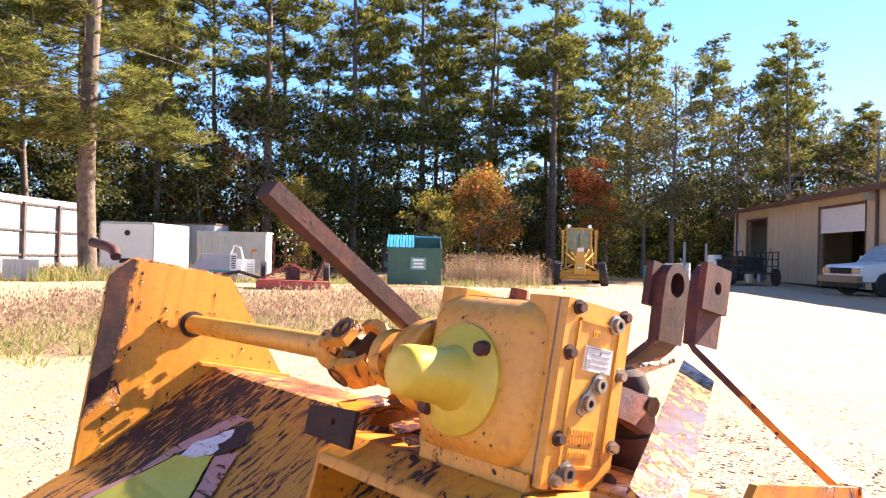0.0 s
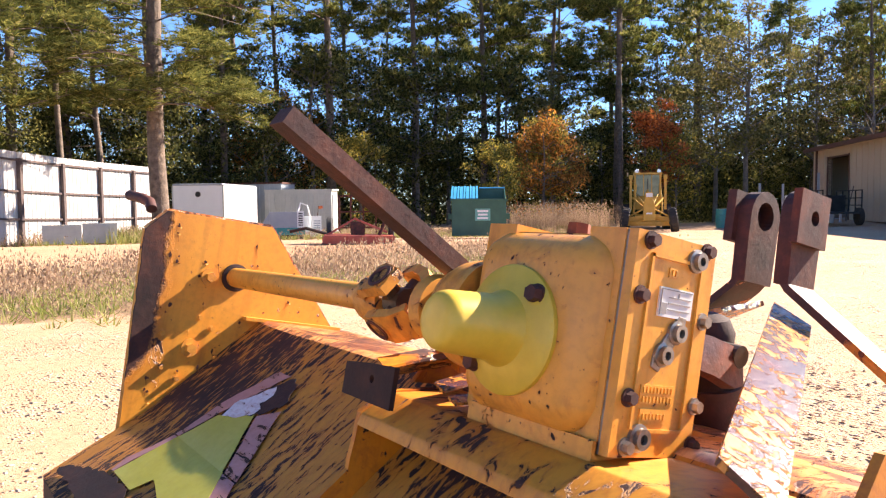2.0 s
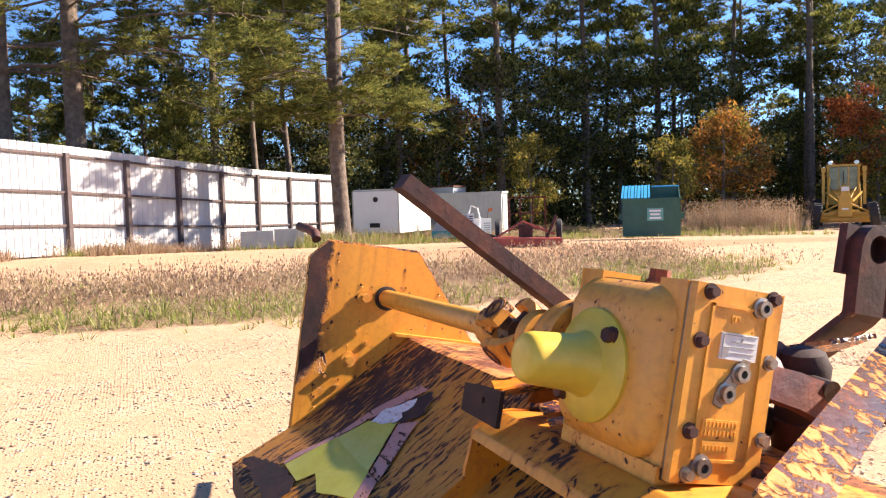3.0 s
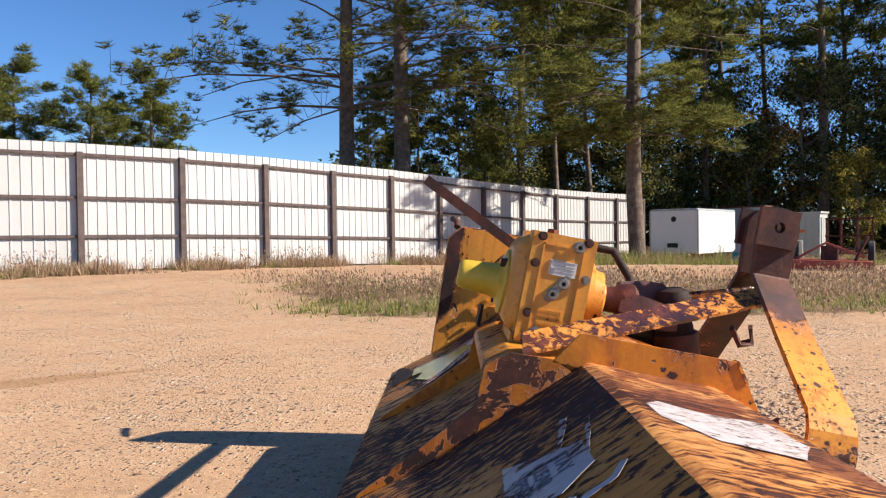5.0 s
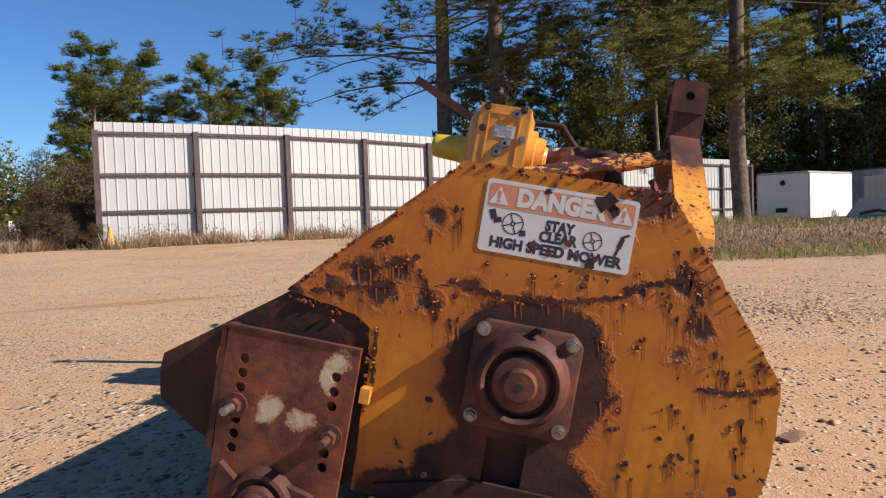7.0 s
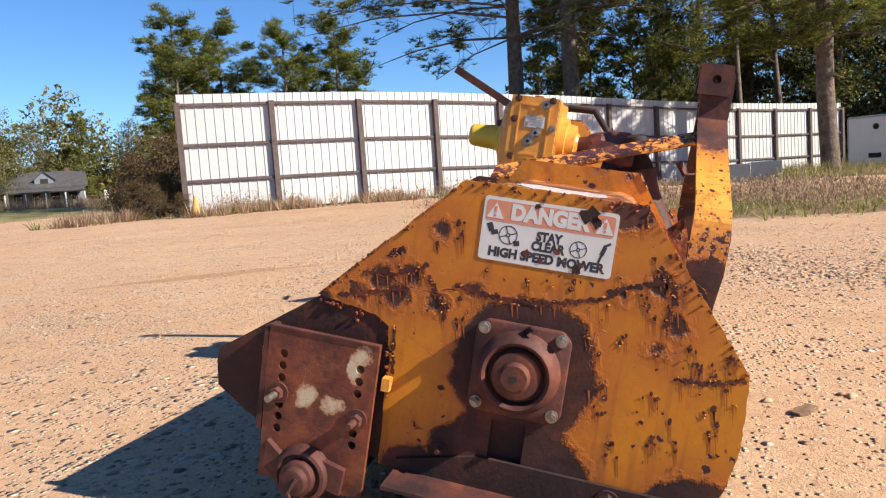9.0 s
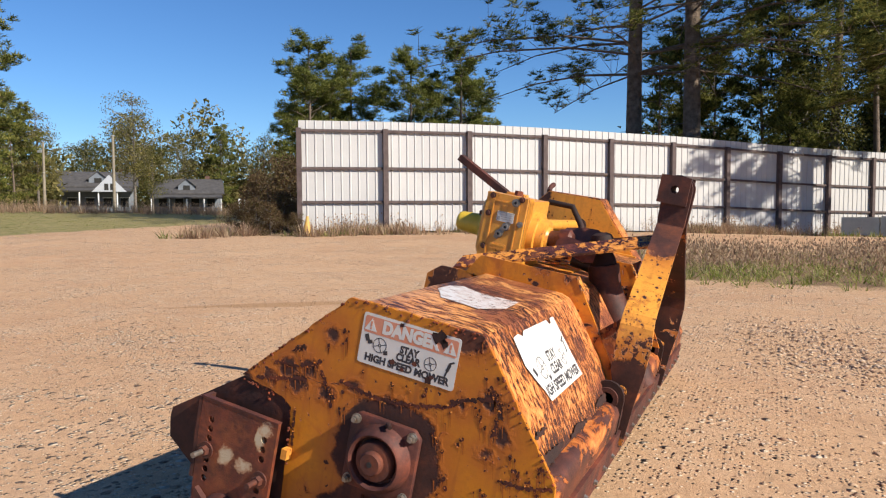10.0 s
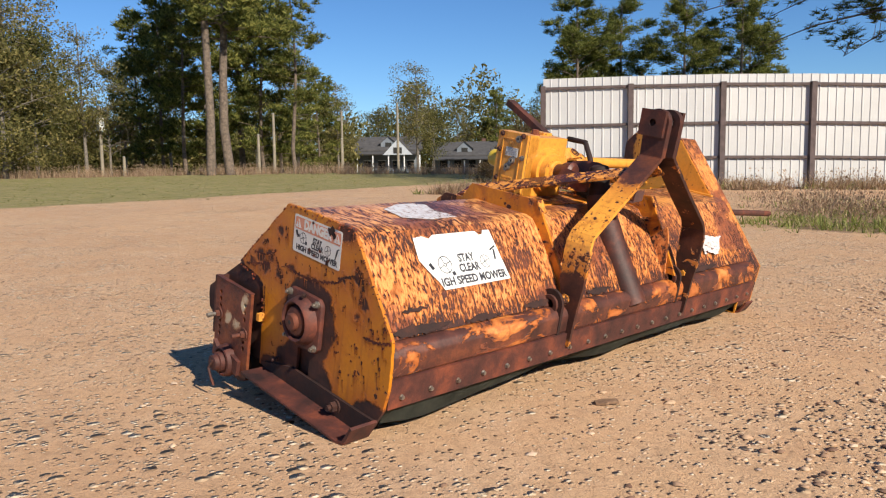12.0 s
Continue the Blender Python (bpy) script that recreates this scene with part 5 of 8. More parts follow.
dec = mower_part("warning_sticker", prism(rounded(W, H, 0.006), 0.0, 0.0006, 0, None, "z"), sticker_white, "torn white and red danger sticker")
dec.matrix_basis = M1
I4 = Matrix()
flat([(x, y + 0.031) for x, y in rounded(W - 0.010, 0.036, 0.005)], I4, 0.0007, sticker_red, "header_band", dec)
lettering("DANGER", 0.036, at(I4, 0.0, 0.031, 0.0011), sticker_white, dec, width=0.135, bold=0.06)
for x in (-0.093, 0.093):
    flat([(x - 0.015, 0.018), (x + 0.015, 0.018), (x, 0.045)], I4, 0.0010, sticker_white, "triangle", dec)
    flat([(x - 0.0018, 0.027), (x + 0.0018, 0.027), (x + 0.0025, 0.038), (x - 0.0025, 0.038)], I4, 0.0013, sticker_red, "mark", dec)
    flat([(x - 0.002, 0.021), (x + 0.002, 0.021), (x + 0.002, 0.025), (x - 0.002, 0.025)], I4, 0.0013, sticker_red, "dot", dec)
lettering("STAY", 0.0215, at(I4, 0.004, -0.003, 0.00075), ink, dec, width=0.045, bold=0.055)
lettering("CLEAR", 0.0215, at(I4, 0.004, -0.020, 0.00075), ink, dec, width=0.058, bold=0.055)
lettering("HIGH SPEED MOWER", 0.0215, at(I4, 0.002, -0.040, 0.00075), ink, dec, width=0.200, bold=0.055)
wheel_sign(I4, -0.066, -0.008, 0.0165, dec)
wheel_sign(I4, 0.055, -0.014, 0.0145, dec)
bar_mark(I4, -0.098, 0.002, 0.010, 0.015, 0.4, dec)
bar_mark(I4, -0.090, -0.006, 0.012, 0.008, 0.3, dec)
bar_mark(I4, -0.050, -0.020, 0.010, 0.009, 0.2, dec)
bar_mark(I4, 0.096, -0.010, 0.007, 0.016, -0.3, dec)
bar_mark(I4, 0.092, -0.024, 0.004, 0.013, -0.3, dec)
bar_mark(I4, 0.101, 0.001, 0.013, 0.004, 0.5, dec)
# torn spots where rust has come through
for x, y, r, seed in ((0.066, 0.046, 0.018, 1), (0.078, 0.036, 0.012, 8), (-0.022, 0.048, 0.006, 2), (-0.030, -0.033, 0.007, 3), (0.056, -0.048, 0.010, 4), (-0.006, -0.044, 0.005, 5), (0.02, -0.024, 0.006, 6), (0.062, -0.040, 0.006, 7)):
    rr = random.Random(seed)
    flat([(x + r * rr.uniform(0.55, 1.2) * math.cos(0.5236 * k), y + r * rr.uniform(0.5, 1.1) * math.sin(0.5236 * k)) for k in range(12)], I4, 0.0014, rust_black if r > 0.008 else rust_plain, "torn_spot", dec)

# white sticker on the front slope
fx = Vector((0.0, 1.0, 0.0))
fy = Vector((0.158 - 0.262, 0.0, 0.268 - 0.135)).normalized()
fz = fx.cross(fy)
c = Vector((0.209, 0.400, 0.203)) + fz * 0.0035
M2 = Matrix(((fx.x, fy.x, fz.x, c.x), (fx.y, fy.y, fz.y, c.y), (fx.z, fy.z, fz.z, c.z), (0, 0, 0, 1)))
outline = [(-0.175, 0.080), (-0.14, 0.084), (-0.115, 0.074), (-0.095, 0.085), (0.09, 0.084), (0.100, 0.070), (0.118, 0.072), (0.124, 0.084), (0.155, 0.084), (0.175, -0.086), (-0.118, -0.088), (-0.130, -0.062), (-0.150, -0.035), (-0.180, 0.012)]
dec2 = mower_part("front_sticker", prism(outline, 0.0, 0.0007, 0, None, "z"), simple_mat("sticker_bright", (0.80, 0.80, 0.78), (0.74, 0.73, 0.70), 14, 0.35, bump=0.05), "large white warning sticker with black letters")
dec2.matrix_basis = M2
lettering("STAY", 0.035, at(I4, 0.010, 0.002, 0.00075), ink, dec2, width=0.070, bold=0.04)
lettering("CLEAR", 0.035, at(I4, 0.012, -0.030, 0.00075), ink, dec2, width=0.090, bold=0.04)
lettering("IGH SPEED MOWER", 0.035, at(I4, 0.020, -0.066, 0.00075), ink, dec2, width=0.285, bold=0.04)
wheel_sign(I4, -0.085, -0.012, 0.028, dec2)
wheel_sign(I4, 0.088, -0.018, 0.022, dec2)
bar_mark(I4, -0.140, -0.012, 0.012, 0.022, 0.5, dec2)
bar_mark(I4, -0.060, -0.042, 0.014, 0.012, 0.2, dec2)
bar_mark(I4, 0.140, 0.000, 0.008, 0.034, -0.2, dec2)
bar_mark(I4, 0.140, 0.022, 0.030, 0.006, 0.4, dec2)

# faded remains of stickers
def slope_patch(points, plane_pt, ux, uy, material, name, label, lift=0.004):
    """A thin patch lying on a sheet: points in (along ux, along uy) from plane_pt."""
    ux, uy = Vector(ux).normalized(), Vector(uy).normalized()
    uz = ux.cross(uy)
    p = Vector(plane_pt) + uz * lift
    ob = mower_part(name, prism(points, 0.0, 0.0006, 0, None, "z"), material, label)
    ob.matrix_basis = Matrix(((ux.x, uy.x, uz.x, p.x), (ux.y, uy.y, uz.y, p.y), (ux.z, uy.z, uz.z, p.z), (0, 0, 0, 1)))
    return ob


faded_white = painted_rust("faded_white_film", (0.66, 0.65, 0.65), 0.24, stretch=(2.0, 4.5, 1), scale=20, stain=0.45, fade=(0.62, 0.57, 0.54), rough=0.35, light=1.4)
faded_green = simple_mat("faded_green_sticker", (0.46, 0.42, 0.045), (0.56, 0.52, 0.10), 5, 0.25, bump=0.05)
faded_pink = painted_rust("faded_pink_band", (0.46, 0.22, 0.20), 0.30, stretch=(1, 3, 1), scale=18, stain=0.2, fade=(0.50, 0.27, 0.24), rough=0.4)
faded_blue = painted_rust("peeled_grey_sticker", (0.44, 0.43, 0.45), 0.42, stretch=(3.5, 1.0, 1), rot=(0, 0, 0.5), scale=13, stain=0.15, rough=0.35, fade=(0.26, 0.19, 0.10), light=1.3)
slope_patch(ragged([(-0.112, 0.39), (-0.062, 0.30), (0.044, 0.285), (0.088, 0.37), (0.080, 0.487), (-0.028, 0.475), (-0.085, 0.505), (-0.112, 0.47)], 0.03, 0.002, 4), (0, 0, 0.2975), (1, 0, 0), (0, 1, 0), faded_white, "top_sticker", "weathered white sticker on the hood top", 0.0010)
RU, RV = (0, 1, 0), (-0.235, 0, -0.232)
base = (-0.150, 0, 0.290)
slope = lambda u: (-0.150 - u) / 0.7116
LV = (-0.168, 0, -0.128)
fold = (-0.385, 0, 0.058)
low = lambda u: (-0.385 - u) / 0.7954
slope_patch(ragged([(2.041, slope(-0.387)), (1.778, slope(-0.387)), (1.876, slope(-0.300)), (1.993, slope(-0.328))], 0.03, 0.002, 4), base, RU, RV, faded_green, "green_sticker", "faded yellow-green sticker on the rear slope")
slope_patch(ragged([(2.041, low(-0.384)), (2.076, low(-0.489)), (1.948, low(-0.488)), (1.927, low(-0.455)), (1.838, low(-0.471)), (1.715, low(-0.432)), (1.778, low(-0.384))], 0.03, 0.002, 14), fold, RU, LV, faded_green, "green_sticker", "torn lower half of the faded yellow-green sticker")
slope_patch(ragged([(2.060, slope(-0.383)), (2.041, slope(-0.383)), (1.999, slope(-0.326)), (1.900, slope(-0.223)), (1.960, slope(-0.223)), (2.03, slope(-0.31))], 0.03, 0.004, 5), base, RU, RV, faded_pink, "pink_band", "faded pink stripe")
slope_patch(ragged([(2.060, low(-0.386)), (2.100, low(-0.462)), (2.090, low(-0.489)), (2.078, low(-0.489)), (2.042, low(-0.386))], 0.03, 0.003, 15), fold, RU, LV, faded_pink, "pink_band", "faded pink stripe")
slope_patch(ragged([(1.865, slope(-0.300)), (1.772, slope(-0.383)), (1.715, slope(-0.383)), (1.809, slope(-0.278))], 0.03, 0.004, 6), base, RU, RV, faded_pink, "pink_band", "faded pink stripe")
slope_patch(ragged([(1.774, low(-0.386)), (1.700, low(-0.445)), (1.648, low(-0.440)), (1.717, low(-0.386))], 0.03, 0.003, 16), fold, RU, LV, faded_pink, "pink_band", "faded pink stripe")
slope_patch(ragged([(1.881, slope(-0.304)), (1.953, slope(-0.296)), (1.921, slope(-0.250)), (1.874, slope(-0.224)), (1.817, slope(-0.262))], 0.012, 0.010, 9), base, RU, RV, rust_black, "bare_patch", "bare black patch", 0.0046)
slope_patch(ragged([(1.973, slope(-0.325)), (1.98, slope(-0.300)), (1.905, slope(-0.248)), (1.885, slope(-0.262)), (1.900, slope(-0.282)), (1.877, slope(-0.288)), (1.886, slope(-0.304))], 0.012, 0.008, 6), base, RU, RV, faded_white, "white_scrap", "white scrap of film", 0.0054)
slope_patch(ragged([(2.28, low(-0.550)), (2.22, low(-0.530)), (2.109, low(-0.500)), (1.960, low(-0.490)), (1.915, low(-0.505)), (1.93, low(-0.550))], 0.012, 0.008, 8), fold, RU, LV, rust_black, "bare_patch", "bare black lower corner", 0.0048)
grey = slope_patch(ragged([(0.505, slope(-0.297)), (0.310, slope(-0.305)), (0.285, slope(-0.245)), (0.320, slope(-0.205)), (0.420, slope(-0.205)), (0.450, slope(-0.245))], 0.03, 0.003, 6), base, RU, RV, faded_blue, "grey_sticker", "peeled grey sticker on the rear slope with dark letters", 0.0032)
for pts_ in ([(0.56, -0.215), (0.43, -0.235), (0.425, -0.229), (0.55, -0.206)], [(0.262, -0.180), (0.232, -0.196), (0.228, -0.240), (0.238, -0.240), (0.244, -0.200), (0.27, -0.186)], [(0.50, -0.190), (0.36, -0.207), (0.36, -0.203), (0.49, -0.184)], [(0.29, -0.262), (0.25, -0.235), (0.245, -0.240), (0.28, -0.268)]):
    slope_patch(ragged([(a_, slope(b_)) for a_, b_ in pts_], 0.012, 0.002, 3), base, RU, RV, faded_blue, "film_shred", "pale shred of torn film", 0.0034)
worn_ink = simple_mat("worn_ink", (0.05, 0.055, 0.08), (0.12, 0.12, 0.15), 30, 0.5)
for word, y_, u_, wide_ in (("STAY", 0.380, -0.233, 0.072), ("CLEAR", 0.382, -0.258, 0.090), ("SPEED", 0.376, -0.282, 0.088)):
    lettering(word, 0.034, at(I4, y_, slope(u_), 0.0014, math.pi), worn_ink, grey, width=wide_, bold=0.02)
slope_patch(ragged([(1.868, 0.0), (2.08, 0.02), (1.985, 0.10), (1.86, 0.09)], 0.015, 0.012, 6), (0.235, 0, 0.172), (0, 1, 0), (0.104, 0, -0.133), faded_white, "white_scrap", "scuffed white scrap of film", -0.005)
for k, (ya, yb, da, db) in enumerate(((0.05, 0.27, 0.082, 0.108), (0.33, 0.50, 0.090, 0.108), (0.60, 0.74, 0.084, 0.106), (0.10, 0.20, 0.030, 0.045), (0.95, 1.10, 0.085, 0.106), (1.66, 1.95, 0.086, 0.107))):
    slope_patch(ragged([(ya, da + 0.012), (ya + 0.04, db), (yb - 0.05, db), (yb, da + 0.010), (yb - 0.06, da + 0.004), (ya + 0.05, da)], 0.010, 0.006, 30 + k), (0.262, 0, 0.135), (0, 1, 0), (0.056, 0, -0.095), rust_black, "bare_patch", "black bare patch at the foot of the slope", -0.0052)

# ---- trees ----
def tuft_template(rng, blades, length, width, flat=0.0):
    """Thin blades fanned out from a point: verts and triangles."""
    v, f = [], []
    for k in range(blades):
        d = rng.normal(size=3)
        d[2] = abs(d[2]) * 0.8 + 0.1
        d /= np.linalg.norm(d)
        side = np.cross(d, rng.normal(size=3))
        side *= width / np.linalg.norm(side)
        l = length * rng.uniform(0.7, 1.15)
        v += [d * l * 0.06 - side, d * l * 0.06 + side, d * l]
        f.append((3 * k, 3 * k + 1, 3 * k + 2))
    return np.array(v), np.array(f)


def scatter(template, places, scales, rng, lean=None):
    """Copies a small mesh to many places with random turns; returns verts and faces."""
    tv, tf = template
    n_ = len(places)
    q = rng.normal(size=(n_, 4))
    q /= np.linalg.norm(q, axis=1)[:, None]
    w, x, y, z = q.T
    R = np.stack([1 - 2 * (y * y + z * z), 2 * (x * y - z * w), 2 * (x * z + y * w), 2 * (x * y + z * w), 1 - 2 * (x * x + z * z), 2 * (y * z - x * w),
                  2 * (x * z - y * w), 2 * (y * z + x * w), 1 - 2 * (x * x + y * y)], 1).reshape(-1, 3, 3)
    if lean is not None:
        a = rng.uniform(0, 6.283, n_)
        R = np.zeros((n_, 3, 3))
        R[:, 0, 0], R[:, 0, 1], R[:, 1, 0], R[:, 1, 1], R[:, 2, 2] = np.cos(a), -np.sin(a), np.sin(a), np.cos(a), 1
    V = np.einsum("nij,vj->nvi", R, tv) * np.asarray(scales)[:, None, None] + np.asarray(places)[:, None, :]
    F = tf[None] + (np.arange(n_) * len(tv))[:, None, None]
    return V.reshape(-1, 3), F.reshape(-1, tf.shape[1])


def limb_mesh(bm, p0, p1, r0, r1, sag=0.0, n_=5, seg=4):
    p0, p1 = Vector(p0), Vector(p1)
    pts = [p0.lerp(p1, k / seg) + Vector((0, 0, sag * math.sin(3.1416 * k / seg))) for k in range(seg + 1)]
    return tube(pts, r0, n_, bm, r1)


def make_pine(seed, height, bare, reach, trunk_r, tufts, lean=0.0, thin=1.0, tuft_len=0.45, blades=7, droop=0.1, puff=1.15, wide=0.040, leaf_set=None, twigs=1.35, plump=0.7, stout=0.16):
    """A southern pine: tall bare trunk, uneven whorls of limbs, tufts of needles gathered on the twigs."""
    rng = np.random.default_rng(seed)
    root = thing("pine_tree", Matrix(), "tall pine with a bare trunk and an uneven green crown", "tree", "pines")
    sway, phase = rng.normal(size=2) * 0.10, rng.uniform(0, 6.283, 2)
    bend = [Vector((lean * (k / 8) + sway[0] * math.sin(phase[0] + k * 0.7) * (k > 0), sway[1] * math.sin(phase[1] + k * 0.6) * (k > 0), height * k / 8)) for k in range(9)]
    bend[0].z = -0.3
    bm = tube(bend, trunk_r, 10, None, trunk_r * 0.22)
    at = lambda h: bend[min(7, int(h / height * 8))].lerp(bend[min(7, int(h / height * 8)) + 1], h / height * 8 - min(7, int(h / height * 8)))
    spots, sizes = [], []
    # a few dead stubs below the crown
    for k in range(5):
        h0 = height * bare * rng.uniform(0.55, 1.0)
        a = rng.uniform(0, 6.283)
        L = rng.uniform(0.4, 1.5)
        limb_mesh(bm, at(h0), at(h0) + Vector((math.cos(a) * L, math.sin(a) * L, -0.1 * L)), 0.025, 0.008, 0.0, 3, 2)
    h = height * bare
    while h < height * 0.985:
        s = (h / height - bare) / (1 - bare)
        shape = (0.40 + 0.60 * math.sin(3.1416 * min(1, 0.18 + s * 0.75)) ** 0.8) * (1 - 0.55 * s ** 2.5)
        for k in range(rng.integers(2, 5)):
            a = rng.uniform(0, 6.283)
            L = reach * shape * rng.uniform(0.45, 1.1)
            base = at(h)
            up = L * (0.12 - droop + (0.60 + droop) * s) * rng.uniform(0.5, 1.4)
            tip = base + Vector((math.cos(a) * L, math.sin(a) * L, up))
            limb_mesh(bm, base, tip, trunk_r * stout * (1.15 - s), 0.012, 0.06 * L, 4, 3)
            for j in range(max(2, int(twigs * L))):
                f = 1.0 if j == 0 else rng.uniform(0.34, 1.0)
                c = base.lerp(tip, f)
                c.z += 0.06 * L * math.sin(3.1416 * f)
                side = rng.normal() * 0.26 * L * (1.15 - 0.7 * f)
                e = c + Vector((-math.sin(a) * side, math.cos(a) * side, abs(rng.normal()) * 0.10 * L - 0.03 * abs(side)))
                if (e - c).length > 0.15:
                    limb_mesh(bm, c, e, 0.016, 0.006, 0.0, 3, 1)
                m = int(tufts * rng.uniform(0.6, 1.4))
                r = rng.uniform(0.30, 0.62) * puff
                for i in range(m):
                    o = rng.normal(size=3)
                    o *= r * rng.random() ** 0.4 / np.linalg.norm(o)
                    spots.append((e.x + o[0] * 1.25, e.y + o[1] * 1.25, e.z + o[2] * plump))
                    sizes.append(rng.uniform(0.7, 1.2))
        h += rng.uniform(0.35, 0.95) * height / 17 * thin
    part("trunk", bm, bark, root, "", smooth=True)
    v, f = scatter(tuft_template(rng, blades, tuft_len, wide * tuft_len / 0.5), np.array(spots), np.array(sizes), rng, lean=1)
    crown = new("crown", raw_mesh("crown", v, f, leaf_set or needles))
    crown.parent = root
    return root


def leaf_template(size):
    a = size
    v = np.array([(0, -0.42 * a, 0), (0.25 * a, 0.48 * a, 0.1 * a), (1.75 * a, 0, 0)])
    return v, np.array([(0, 1, 2)])


def make_broadleaf(seed, height, reach, trunk_r, leaves, mat, name="broadleaf_tree", label="leafy tree in autumn colour", leaf=0.13, bare=0.25, bark_mat=None, group="broadleaf trees"):
    """A branching tree: limbs fork twice and carry clumps of small leaves."""
    rng = np.random.default_rng(seed)
    root = thing(name, Matrix(), label, "tree", group)
    bm = tube([(0, 0, -0.2), (0.05, 0.03, height * 0.3), (rng.normal() * 0.2, rng.normal() * 0.2, height * 0.62), (rng.normal() * 0.3, rng.normal() * 0.3, height * 0.95)], trunk_r, 8, None, trunk_r * 0.15)
    clumps = []
    for k in range(int(10 + height * 1.6)):
        s = rng.uniform(bare, 0.95)
        a = rng.uniform(0, 6.283)
        L = reach * math.sin(3.1416 * min(0.97, 0.22 + 0.75 * (s - bare) / (1 - bare))) * rng.uniform(0.55, 1.1)
        base = Vector((0, 0, height * s * 0.92))
        tip = base + Vector((math.cos(a) * L, math.sin(a) * L, L * rng.uniform(0.15, 0.7)))
        limb_mesh(bm, base, tip, trunk_r * 0.30, 0.012, 0.05 * L, 4, 3)
        for j in range(3):
            f = rng.uniform(0.35, 0.9)
            b2 = base.lerp(tip, f)
            t2 = b2 + Vector(rng.normal(size=3)) * L * 0.28
            limb_mesh(bm, b2, t2, 0.02, 0.006, 0, 3, 2)
            clumps.append((t2, 0.16 * reach))
        clumps.append((tip, 0.17 * reach))
    part("trunk", bm, bark_mat or bark_grey, root, "", smooth=True)
    per = max(4, leaves // len(clumps))
    ball = lambda k: (lambda o: o / np.linalg.norm(o, axis=1)[:, None] * rng.random((k, 1)) ** 0.45)(rng.normal(size=(k, 3)))
    spots = np.concatenate([np.array(c)[None] + ball(per) * r * 1.6 * np.array((1.1, 1.1, 0.7)) for c, r in clumps])
    v, f = scatter(leaf_template(leaf), spots, rng.uniform(0.6, 1.4, len(spots)), rng)
    crown = new("crown", raw_mesh("crown", v, f, mat))
    crown.parent = root
    return root


def polar(az, d, eye=(0.0, 0.0)):
    """A place at az degrees clockwise from +y, d metres from eye."""
    return eye[0] + d * math.sin(radians(az)), eye[1] + d * math.cos(radians(az))


def put(ob, x, y, turn=0.0, size=1.0, first=None):
    """Stands a copy of a tree at a place; the first use moves the model itself."""
    m = Matrix.Translation((x, y, gz(x, y))) @ Matrix.Rotation(turn, 4, "Z")
    key = ob.name
    if key not in used:
        used.add(key)
        ob.matrix_basis = m @ Matrix.Scale(size, 4)
        return ob
    made = copy_thing(ob, m)
    made.scale = (size, size, size)
    return made


used = set()
tree_rng = random.Random(7)
PINES = [make_pine(11, 22, 0.40, 3.6, 0.27, 14, blades=8, wide=0.046), make_pine(12, 24, 0.50, 3.5, 0.29, 14, blades=8, wide=0.046), make_pine(13, 19, 0.36, 3.4, 0.22, 14, blades=8, wide=0.046),
         make_pine(14, 21, 0.56, 3.2, 0.20, 14, 0.5, blades=8, wide=0.046), make_pine(15, 15, 0.10, 3.6, 0.17, 13, puff=1.25, blades=7, wide=0.05)]
ROUND = make_pine(23, 16, 0.34, 3.9, 0.22, 13, thin=0.72, puff=0.85, droop=-0.10, blades=12, wide=0.026, leaf_set=needles_sunny, twigs=2.3, plump=0.95)
BIG = make_pine(21, 24, 0.26, 9.6, 0.37, 11, thin=0.85, tuft_len=0.30, blades=12, droop=0.22, puff=0.72, wide=0.026, twigs=2.0, plump=0.8, stout=0.14)
BIG_LOW = make_pine(22, 25, 0.19, 5.8, 0.32, 16, thin=0.72, tuft_len=0.32, blades=18, droop=0.30, puff=0.85, wide=0.020, twigs=2.3, plump=0.8, stout=0.10)
LAWN = make_pine(26, 25, 0.36, 5.0, 0.34, 15, thin=0.75, blades=9, wide=0.042, twigs=2.0, plump=0.85)
LAWN_BARE = make_pine(27, 27, 0.60, 4.2, 0.29, 15, thin=0.8, blades=9, wide=0.042, twigs=1.9, plump=0.85)
DEAD = make_pine(24, 13, 0.86, 2.4, 0.15, 16, lean=-0.9, thin=0.7, blades=9, leaf_set=needles_sunny)
GREENS = [make_broadleaf(31, 11, 3.4, 0.16, 6600, leaves_green, label="dense green understory tree at the edge of the woods", leaf=0.118),
          make_broadleaf(32, 7.5, 3.0, 0.12, 6400, leaves_green, bare=0.04, label="dense green understory tree at the edge of the woods", leaf=0.112),
          make_broadleaf(33, 14, 3.6, 0.18, 7600, leaves_olive, label="thinning olive-green hardwood among the pines", leaf=0.115)]
COLOURS = [make_broadleaf(41, 7.5, 2.4, 0.10, 6000, leaves_orange, bare=0.12, label="small hardwood with orange autumn leaves", leaf=0.105),
           make_broadleaf(42, 8.2, 1.9, 0.10, 6000, leaves_red, bare=0.2, label="small hardwood with red autumn leaves", leaf=0.10),
           make_broadleaf(43, 7.0, 2.4, 0.10, 6000, leaves_yellow, bare=0.12, label="small hardwood with yellowing leaves", leaf=0.105)]
SHRUB = make_broadleaf(51, 3.4, 2.0, 0.07, 5200, leaves_brown, name="shrub", label="tangled brown shrub at the end of the fence", leaf=0.075, bare=0.0, group="shrubs")
FULL = make_broadleaf(35, 9.0, 4.4, 0.20, 13000, leaves_olive, bare=0.05, label="full olive-green hardwood at the lawn's far side", leaf=0.13)
BARE = make_broadleaf(52, 9, 3.2, 0.16, 800, leaves_brown, label="nearly leafless grey hardwood", leaf=0.11, group="bare trees")


